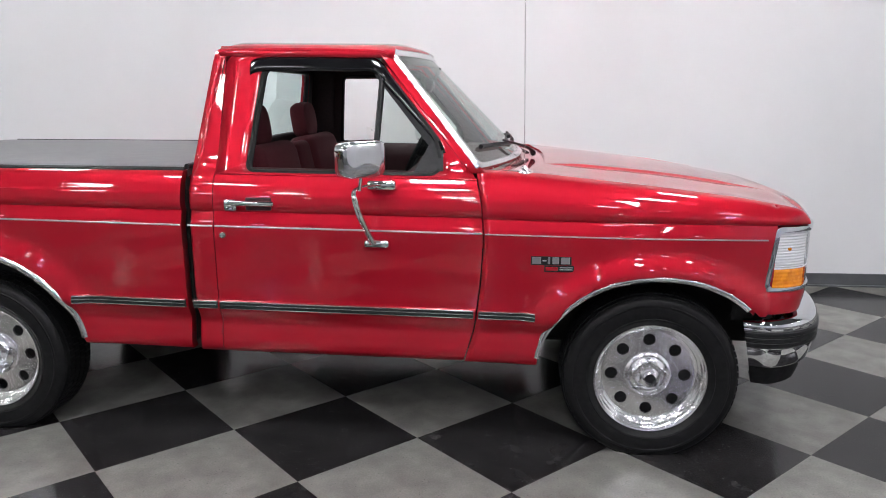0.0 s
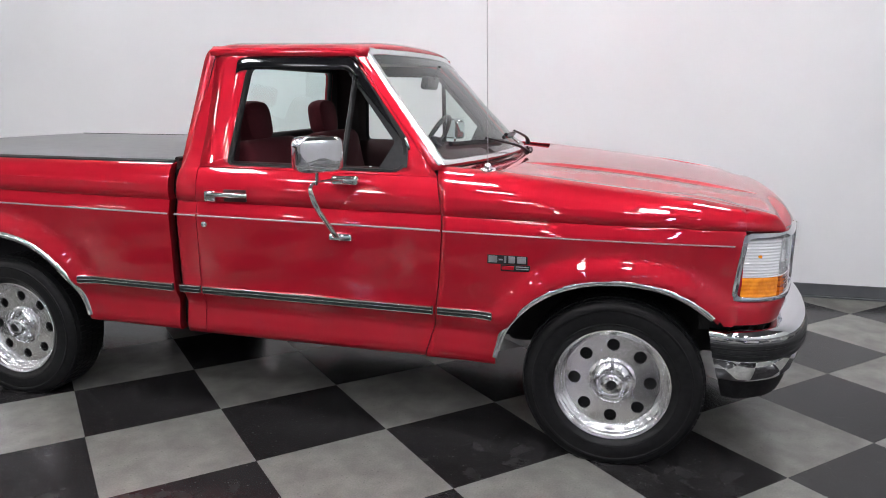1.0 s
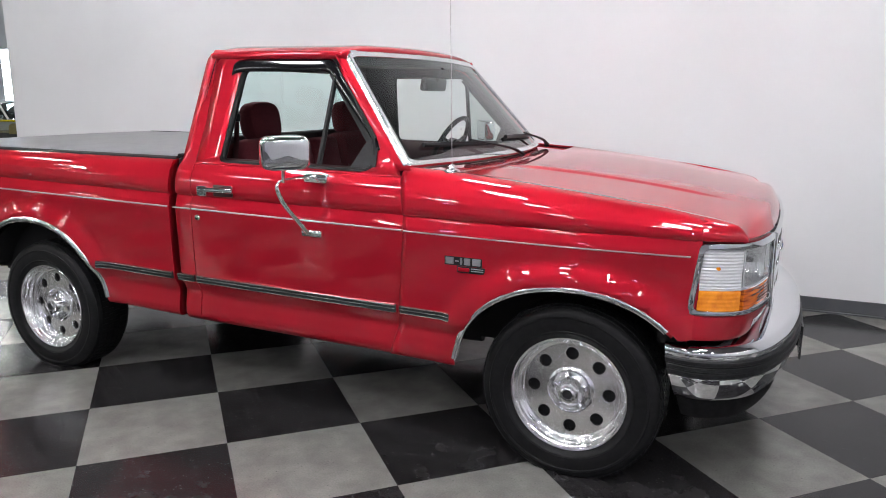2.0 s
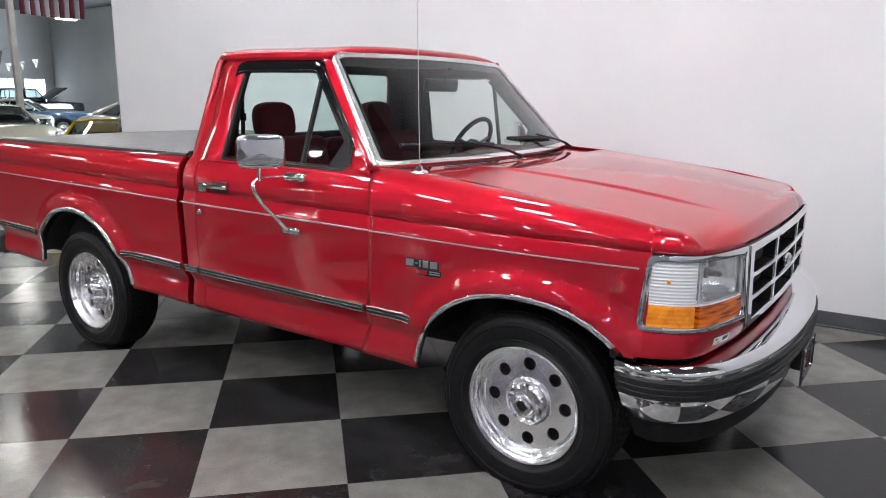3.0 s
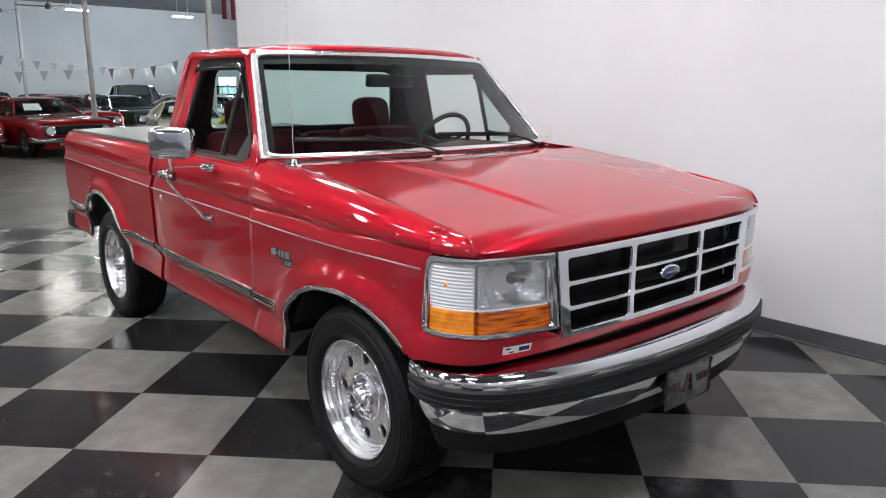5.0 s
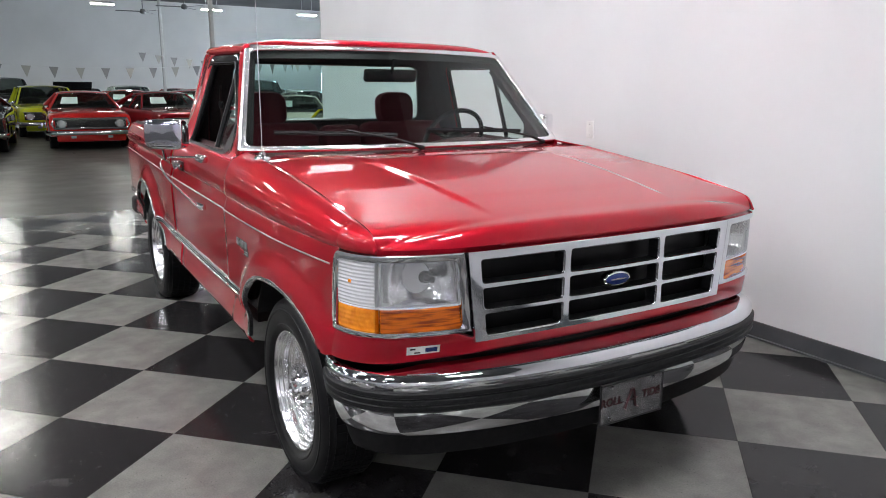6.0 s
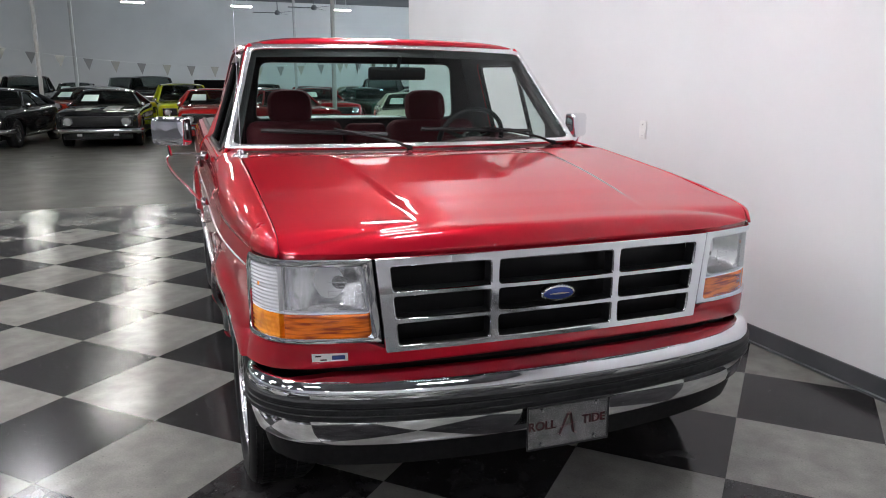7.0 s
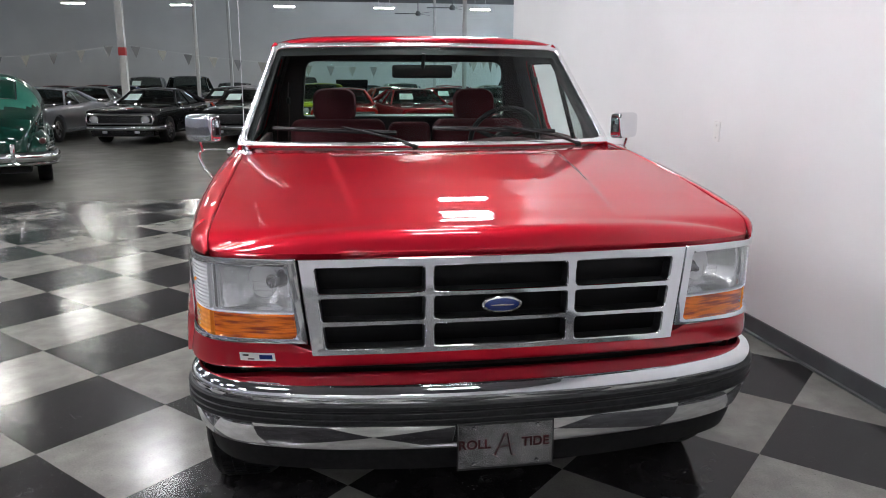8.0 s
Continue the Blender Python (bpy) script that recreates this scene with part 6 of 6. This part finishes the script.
hall_car("black coupe with its hood raised", (0.012, 0.012, 0.014), "coupe", (-28.4, 0.3), 0, hood_up=True, card=False)
hall_car("pale green sedan with a pale roof", (0.40, 0.46, 0.40), "coupe", (-28.6, 2.6), 0, cabin="wagon", card=False)
hall_car("red coupe parked among the other cars", (0.38, 0.015, 0.02), "coupe", (-28.6, 5.1), 0)
hall_car("black pickup with an upright cab", (0.012, 0.013, 0.015), "truck", (-28.4, 7.9), 0, card=False)
hall_car("dark blue coupe parked among the other cars", (0.02, 0.05, 0.16), "coupe", (-28.6, -9.0), 10)
hall_car("black coupe parked among the other cars", (0.012, 0.012, 0.014), "truck", (-28.6, -6.6), 0, card=False)
hall_car("maroon coupe parked among the other cars", (0.18, 0.01, 0.015), "coupe", (-28.6, -11.6), 10)
hall_car("red pickup parked among the other cars", (0.35, 0.01, 0.02), "truck", (-28.8, -14.0), 10, card=False)
hall_car("dark red coupe parked by the grey wall", (0.2, 0.01, 0.01), "coupe", (-35.0, 5.6), 0)
hall_car("white coupe parked by the grey wall", (0.55, 0.55, 0.54), "coupe", (-35.0, -1.0), 0)
hall_car("black wagon parked by the grey wall", (0.02, 0.02, 0.022), "coupe", (-35.0, -5.6), 0, cabin="wagon")
hall_car("silver coupe parked by the grey wall", (0.3, 0.31, 0.32), "coupe", (-35.0, 11.2), 4)
hall_car("white pickup parked by the grey wall", (0.5, 0.5, 0.5), "truck", (-35.0, -3.3), 0, card=False)
hall_car("teal coupe parked by the grey wall", (0.03, 0.16, 0.18), "coupe", (-35.0, -7.7), 0)
hall_car("red coupe parked by the grey wall", (0.34, 0.02, 0.02), "coupe", (-35.0, -12.2), 0)
hall_car("black coupe parked by the grey wall", (0.015, 0.015, 0.017), "coupe", (-35.0, 1.4), 0)
hall_car("dark blue coupe parked by the grey wall", (0.02, 0.04, 0.12), "coupe", (-35.0, 3.5), 0)
hall_car("cream coupe parked by the grey wall", (0.5, 0.48, 0.38), "coupe", (-35.0, 8.3), 4)
hall_car("blue coupe with bright trim", (0.03, 0.07, 0.2), "coupe", (-22.3, -13.0), 8)
hall_car("white coupe with bright trim", (0.5, 0.5, 0.49), "coupe", (-22.6, 8.5), 10, card=False)
hall_car("silver coupe among the other cars", (0.26, 0.27, 0.29), "coupe", (-28.6, 10.3), 6)
hall_car("grey pickup parked by the grey wall", (0.2, 0.2, 0.21), "truck", (-35.0, -9.8), 0)


def vintage_sedan(place, turn):
    """A rounded sedan of the forties: tail at its origin, facing -x."""
    ob = thing("car", "glossy dark green rounded vintage sedan with a chrome bumper", "car", "cars parked in the hall")
    green = paint("car_paint", (0.002, 0.026, 0.018), 0.2)
    crest = [(0.0, 0.62), (-0.03, 0.74), (-0.10, 0.86), (-0.30, 1.01), (-0.60, 1.12), (-0.85, 1.20), (-1.05, 1.36), (-1.35, 1.52), (-1.75, 1.62), (-2.3, 1.66), (-2.8, 1.62), (-3.05, 1.50), (-3.35, 1.18), (-3.8, 1.12), (-4.4, 1.03), (-4.8, 0.90), (-4.95, 0.70)]
    wide = [(0.0, 0.44), (-0.05, 0.56), (-0.2, 0.66), (-0.6, 0.76), (-1.2, 0.83), (-2.4, 0.86), (-3.2, 0.78), (-3.8, 0.60), (-4.6, 0.46), (-4.95, 0.36)]
    look_up = lambda tab, x: float(np.interp(-x, [-a for a, _ in tab], [b for _, b in tab]))
    soft_up = lambda tab, x: sum(look_up(tab, max(-4.95, min(0.0, x + d))) for d in (-0.1, -0.05, 0, 0.05, 0.1)) / 5 if -4.8 < x < -0.16 else look_up(tab, x)

    def skin(x, a, out=0.0):
        """Place on the shell: a runs from the sill (0) over the roof (1)."""
        top, w = soft_up(crest, x) + out, soft_up(wide, x) + out
        belt = min(0.98, top - 0.10)
        if a < 0.4:
            t = a / 0.4
            return (x, w * (0.93 + 0.07 * math.sin(math.pi * min(1, t * 1.1) * 0.5)), 0.34 + (belt - 0.34) * t)
        t = (a - 0.4) / 0.6 * math.pi / 2
        return (x, w * math.cos(t) ** 0.72, belt + (top - belt) * math.sin(t) ** 0.85)

    rows = []
    levels = steps(0, 1, 17)
    for x in [0.0, -0.01, -0.03, -0.06, -0.1, -0.16, -0.24, -0.34, -0.46] + steps(-0.6, -4.95, 36):
        right = [skin(x, a) for a in levels]
        rows.append([(p, -q, r) for p, q, r in right] + [(p, q, r) for p, q, r in reversed(right[:-1])])
    bm = sheet(rows)
    n = len(rows[0])
    vs = list(bm.verts)
    bm.faces.new(vs[:n])
    bm.faces.new(vs[-n:])
    upper = bm.copy()
    cabin_faces = lambda mesh, inside: [f for f in mesh.faces if (f.calc_center_median().z > 1.13 and -3.4 < f.calc_center_median().x < -0.5) == inside]
    bmesh.ops.delete(bm, geom=cabin_faces(bm, True), context="FACES")
    bmesh.ops.delete(upper, geom=cabin_faces(upper, False), context="FACES")
    part("body", bm, green, ob, angle=60)
    part("cabin", upper, paint("car_roof_paint", (0.03, 0.15, 0.11), 0.2), ob, "paler green cabin and roof", angle=60)
    for s in (-1, 1):
        rear_pane = []
        for x in steps(-0.93, -1.40, 6):
            row = []
            for u in steps(0.045, 0.50, 7):
                zt_ = soft_up(crest, x)
                row.append((x + 0.02, s * u, zt_ - 0.10 * u * u + 0.008))
            rear_pane.append(row)
        part("rear_window", sheet(rear_pane), TINT, ob, "half of the split rear window")
        edge = rear_pane[0] + [r[-1] for r in rear_pane] + rear_pane[-1][::-1] + [r[0] for r in rear_pane][::-1]
        part("window_trim", tube(edge, 0.010, 6, close=False), CHROME, ob)
        for x0, x1 in ((-1.45, -1.95), (-2.05, -2.75)):
            pts = [[(p, s * (q + 0.006), r) for p, q, r in (skin(x, a) for x in steps(x0, x1, 6))] for a in steps(0.44, 0.66, 5)]
            part("side_window", sheet(pts), TINT, ob)
        for cx, ln in ((-0.95, 0.78), (-4.05, 0.80)):
            fender = []
            for k in range(13):
                t = math.pi * k / 12
                fender.append([(cx - ln * math.cos(t) * (1.0 if c < 9 else 1.0), s * (0.66 + 0.27 * math.sin(t) ** 0.7 * math.cos(math.pi * (c / 12 - 0.25) * 0.95)), 0.30 + 0.60 * math.sin(t) ** 0.55 * math.sin(math.pi * c / 24)) for c in range(13)])
            thick(part("fender", sheet(fender), green, ob, angle=70), 0.01, 0)
        part("fender_trim", tube([(-0.35, s * 0.86, 0.62), (-0.7, s * 0.935, 0.62), (-1.2, s * 0.94, 0.62)], 0.013, 6), CHROME, ob)
        part("fender_trim", tube([(-0.40, s * 0.87, 0.54), (-0.7, s * 0.938, 0.54), (-1.2, s * 0.945, 0.54)], 0.013, 6), CHROME, ob)
        lamp = lathe([(0.0, 0.05), (0.03, 0.045), (0.045, 0.02), (0.05, -0.03)], (0, 0, 0), 14)
        bmesh.ops.transform(lamp, matrix=pose(-0.24, s * 0.80, 0.66, 0, 0, -90), verts=lamp.verts)
        part("tail_light", lamp, CRIMSON, ob)
        guard = bevel_box(0.13, 0.20, s * 0.42 - 0.035, s * 0.42 + 0.035, 0.38, 0.66, 0.02, 2)
        part("bumper_guard", guard, CHROME, ob)
    bp = smooth_path([(-0.55, -0.98, 0.46), (-0.15, -0.97, 0.46), (0.08, -0.80, 0.46), (0.16, 0, 0.46), (0.08, 0.80, 0.46), (-0.15, 0.97, 0.46), (-0.55, 0.98, 0.46)], 6)
    part("rear_bumper", tube(bp, 0.04, 10, squash=1.8), CHROME, ob)
    part("under_bumper", tube([(x - 0.02, y, 0.36) for x, y, z in bp[6:-6]], 0.022, 8), CHROME, ob)
    part("handle", tube([(0.02, -0.10, 0.665), (0.055, -0.06, 0.665), (0.055, 0.06, 0.665), (0.02, 0.10, 0.665)], 0.016, 6), CHROME, ob)
    plate = part("number_plate", bevel_box(0.02, 0.035, -0.17, 0.17, 0.72, 0.88, 0.004, 1), WHITE, ob, "white plate with a blue edge")
    part("bars", boxes((0.035, 0.038, -0.12, 0.12, 0.775, 0.825)), BLUE_OVAL, plate, smooth=False)
    part("plate_lamp", bevel_box(0.0, 0.06, -0.05, 0.05, 0.89, 0.93, 0.012, 2), CHROME, ob)
    part("underside", boxes((-4.6, -0.1, -0.62, 0.62, 0.22, 0.5)), UNDER, ob, smooth=False)
    for x in (-0.95, -4.05):
        for s in (-1, 1):
            wh = new("wheel")
            wh.parent = ob
            wh.matrix_basis = pose(x, s * 0.78, 0.33, 0, 0, 180 if s < 0 else 0)
            for me, nm in zip(WHEEL_MESHES, ("tyre", "rim")):
                o = new(nm, me)
                o.parent = wh
    ob.matrix_basis = pose(place[0], place[1], -0.004, 0, 0, turn)
    return ob


vintage_sedan((-8.30, -5.45), 19)

# ---- hall furnishings ----
COLUMN = material("white_column_paint", (0.52, 0.52, 0.50), 0.6)
vary(COLUMN, (0.46, 0.46, 0.45), (0.56, 0.56, 0.54), 3)

GREY_COLUMN = material("grey_column_paint", (0.40, 0.40, 0.39), 0.7)
vary(GREY_COLUMN, (0.36, 0.36, 0.35), (0.43, 0.43, 0.42), 3)


def hall_column(x, y, band=False, r=0.10, coat=None):
    ob = thing("column", "slim white steel column" + (" with a red band" if band else " under the ceiling"), "column", "hall columns", (x, y, 0))
    part("shaft", bevel_box(-r, r, -r, r, -0.006, Z_TOP, 0.015, 2), coat or COLUMN, ob)
    part("base_plate", bevel_box(-0.18, 0.18, -0.18, 0.18, -0.006, 0.02, 0.004, 1), COLUMN, ob)
    if band:
        part("red_band", bevel_box(-0.104, 0.104, -0.104, 0.104, 2.28, 2.53, 0.012, 2), material("red_band", (0.35, 0.02, 0.02), 0.5), ob, "red painted band")


hall_column(-21.6, -6.85, True)
hall_column(-19.4, 6.7, r=0.075)
for x, y in ((-26.0, -5.4), (-29.5, -4.65), (-20.5, 3.6), (-34.0, 4.5), (-34.0, -18.0)):
    hall_column(x, y, r=0.06, coat=GREY_COLUMN)

# flag: hangs with its stripes upright
FLAG_RED = material("flag_red", (0.13, 0.01, 0.02), 0.8)
FLAG_WHITE = material("flag_white", (0.36, 0.34, 0.35), 0.8)
flag = thing("flag", "large cloth flag with red and white stripes hung from the ceiling", "flag", at=(-22.3, 9.40, 0))
for k in range(13):
    rows = []
    for z in steps(3.88, 5.15, 12):
        rows.append([(0.05 * math.sin(3 * y + z), y, z - 0.05 * (1 - (y / 1.3) ** 2) * (5.15 - z) / 1.4) for y in steps(-1.02 + k * 2.04 / 13, -1.02 + (k + 1) * 2.04 / 13, 4)])
    thick(part("stripe", sheet(rows), (FLAG_RED, FLAG_WHITE)[k % 2], flag), 0.004, 0)
part("rod", tube([(0, -1.1, 5.16), (0, 1.1, 5.16)], 0.02, 8), COLUMN, flag)
part("hanger", tube([(0, -0.9, 5.16), (0, -0.9, Z_TOP)], 0.008, 6), COLUMN, flag)
part("hanger", tube([(0, 0.9, 5.16), (0, 0.9, Z_TOP)], 0.008, 6), COLUMN, flag)

# pennant strings between the columns
PENNANT = (material("pennant_grey", (0.22, 0.22, 0.22), 0.8), material("pennant_cream", (0.33, 0.325, 0.29), 0.8))


def pennants(a, b, sag, n, size):
    ob = thing("pennant_string", "string of small grey and cream triangular pennants", "bunting", "pennant strings")
    a, b = Vector(a), Vector(b)
    line = [a.lerp(b, t) - Vector((0, 0, sag * 4 * t * (1 - t))) for t in steps(0, 1, 25)]
    part("cord", tube(line, 0.006, 5), COLUMN, ob)
    along = (b - a).normalized()
    for k in range(n):
        t = (k + 0.5) / n
        p = a.lerp(b, t) - Vector((0, 0, sag * 4 * t * (1 - t)))
        bm = bmesh.new()
        bm.faces.new([bm.verts.new(q) for q in (p - along * size * 0.5, p + along * size * 0.5, p + Vector((0.02, 0, -size * 1.25)))])
        thick(part("pennant", bm, PENNANT[k % 2], ob, smooth=False), 0.003, 0)


pennants((-21.6, -6.85, 2.62), (-24.5, 5.0, 2.25), 0.40, 16, 0.28)
pennants((-21.6, -6.85, 2.62), (-22.5, -16.0, 2.5), 0.35, 11, 0.28)
pennants((-24.5, 5.0, 2.25), (-19.4, 6.7, 2.75), 0.25, 5, 0.30)
pennants((-32.0, 3.0, 2.9), (-34.0, 15.0, 3.1), 0.5, 18, 0.32)

# ceiling fans with still blades
FAN = material("fan_grey", (0.12, 0.12, 0.125), 0.5)


def ceiling_fan(x, y):
    ob = thing("ceiling_fan", "dark ceiling fan with three still blades", "ceiling fan", "hall fans", (x, y, 4.5))
    part("down_rod", tube([(0, 0, 0.1), (0, 0, Z_TOP - 4.5)], 0.02, 8), FAN, ob)
    hub = lathe([(0.0, -0.10), (0.10, -0.08), (0.13, 0.0), (0.08, 0.10), (0.0, 0.12)], turns=20)
    bmesh.ops.transform(hub, matrix=pose(0, 0, 0, 90, 0, 0), verts=hub.verts)
    part("motor", hub, FAN, ob)
    for k in range(3):
        bm = bevel_box(0.12, 1.05, -0.07, 0.07, -0.006, 0.006, 0.004, 1)
        bmesh.ops.transform(bm, matrix=pose(0, 0, 0, 0, 0, 25 + 120 * k) @ pose(0, 0, 0, 8, 0, 0), verts=bm.verts)
        part("blade", bm, FAN, ob)


ceiling_fan(-28.6, 4.5)
ceiling_fan(-31.5, 3.4)

# bright windows in the far wall
DAY = material("daylight_pane", (0.75, 0.88, 1.0), 0.3, emit=WINDOW_POWER)
for n, (y, w) in enumerate(((15.7, 1.0), (17.15, 1.1), (18.6, 1.15))):
    ob = thing("window_%d" % (n + 1), "bright daylight window in the far wall", "window", at=(X_FAR, y, 1.8))
    tagged(ob, kind="structure")
    part("window_frame", boxes((0.0, 0.05, -w / 2 - 0.06, w / 2 + 0.06, -0.56, -0.5), (0.0, 0.05, -w / 2 - 0.06, w / 2 + 0.06, 0.5, 0.56), (0.0, 0.05, -w / 2 - 0.06, -w / 2, -0.5, 0.5), (0.0, 0.05, w / 2, w / 2 + 0.06, -0.5, 0.5), (0.0, 0.05, -0.02, 0.02, -0.5, 0.5)), COLUMN, ob, smooth=False)
    for k, (y0, y1) in enumerate(((-w / 2, -0.02), (0.02, w / 2))):
        part("pane", boxes((0.004, 0.02, y0, y1, -0.5, 0.5)), DAY, ob, smooth=False)

FILL_DAY = material("fill_daylight", (0.75, 0.87, 1.0), 0.3, emit=FILL_DAY_POWER)
# unseen tall side-wall windows round the corner from the truck, added as hall fill
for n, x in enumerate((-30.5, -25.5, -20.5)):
    ob = thing("window_%d" % (n + 4), "unseen tall window added to fill the hall with pale daylight", "window", at=(x, Y_SIDE, 1.9))
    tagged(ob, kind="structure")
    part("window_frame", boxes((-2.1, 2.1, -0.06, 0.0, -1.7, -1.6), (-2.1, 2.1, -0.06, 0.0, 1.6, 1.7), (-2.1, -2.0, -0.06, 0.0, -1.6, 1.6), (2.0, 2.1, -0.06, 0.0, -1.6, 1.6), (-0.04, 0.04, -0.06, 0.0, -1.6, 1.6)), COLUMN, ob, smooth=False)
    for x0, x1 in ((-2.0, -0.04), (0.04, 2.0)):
        part("pane", boxes((x0, x1, -0.03, -0.004, -1.6, 1.6)), FILL_DAY, ob, smooth=False)

# outlet plate on the white wall
ob = thing("wall_outlet", "white blank cover plate on the white wall", "outlet plate", at=(-1.74, wall_y(-1.74), 1.2))
part("cover", bevel_box(-0.04, 0.04, -0.008, 0.0, -0.065, 0.065, 0.004, 2), WHITE, ob)
part("screw", lathe([(0.0, -0.0095), (0.004, -0.009), (0.005, -0.007)], (0, 0, 0.04), 8), SILVER, ob)
part("screw", lathe([(0.0, -0.0095), (0.004, -0.009), (0.005, -0.007)], (0, 0, -0.04), 8), SILVER, ob)


# ---- checkered floor tiles, laid cornerwise to the truck ----
TILE_H, TILE_X, TILE_Y = 0.4283, -0.9905, -0.9285


def tile_outline(i, j, gap=0.0008):
    cx = TILE_X + TILE_H * (i + 0.5 + j + 0.5)
    cy = TILE_Y + TILE_H * (i + 0.5 - j - 0.5)
    r = TILE_H - gap
    return cx, cy, [(cx + r, cy), (cx, cy + r), (cx - r, cy), (cx, cy - r)]


def cut(poly, inside):
    """Cuts an outline by a line."""
    out = []
    for a, b in zip(poly, poly[1:] + poly[:1]):
        fa, fb = inside(a), inside(b)
        if fa >= 0:
            out.append(a)
        if (fa >= 0) != (fb >= 0):
            t = fa / (fa - fb)
            out.append((a[0] + (b[0] - a[0]) * t, a[1] + (b[1] - a[1]) * t))
    return out


tile_floor = thing("floor", "black and grey checkered composition tile floor with a waxed sheen", "floor")
tagged(tile_floor, kind="structure")


def tile_mesh(name, mat):
    bm = bmesh.new()
    r = TILE_H - 0.0008
    rows = [[(k * c, k * d, z) for c, d in ((1, 0), (0, 1), (-1, 0), (0, -1))] for k, z in ((r, -0.006), (r, -0.0006), (r - 0.0007, 0.0))]
    sheet(rows, close_v=True, bm=bm)
    bm.verts.ensure_lookup_table()
    bm.faces.new(list(bm.verts)[-4:])
    bmesh.ops.recalc_face_normals(bm, faces=bm.faces)
    me = bpy.data.meshes.new(name)
    bm.to_mesh(me)
    bm.free()
    me.materials.append(mat)
    return me


TILE_MESH = (tile_mesh("dark_tile", TILE_DARK), tile_mesh("light_tile", TILE_LIGHT))
FLOOR_X = (-7.12, 8.9)
tests = (lambda p: p[0] - FLOOR_X[0], lambda p: FLOOR_X[1] - p[0], lambda p: p[1] + 11.0, lambda p: wall_y(p[0]) - 0.033 - p[1])
cells = []
for i in range(-30, 31):
    for j in range(-30, 31):
        cx, cy, poly = tile_outline(i, j)
        whole = all(t(p) >= 0 for p in poly for t in tests)
        if not whole:
            for t in tests:
                poly = cut(poly, t) if poly else poly
        if len(poly) >= 3:
            cells.append((math.hypot((cx + 0.6) * 0.8, cy + 1.0), i, j, cx, cy, whole, poly))
cells.sort()
rest = ([], [])
made = 0
for _, i, j, cx, cy, whole, poly in cells:
    if whole and made < 290:
        tile = new("tile", TILE_MESH[(i + j) % 2])
        tile.location = (cx, cy, 0)
        tile.parent = tile_floor
        made += 1
    else:
        rest[(i + j) % 2].append(poly)
for n, polys in enumerate(rest):
    bm = bmesh.new()
    for poly in polys:
        top = [bm.verts.new((x, y, 0)) for x, y in poly]
        low = [bm.verts.new((x, y, -0.006)) for x, y in poly]
        bm.faces.new(top)
        for k in range(len(top)):
            bm.faces.new((top[k - 1], top[k], low[k], low[k - 1]))
    tagged(part("tile_field", bm, (TILE_DARK, TILE_LIGHT)[n], tile_floor, smooth=False), kind="stuff")
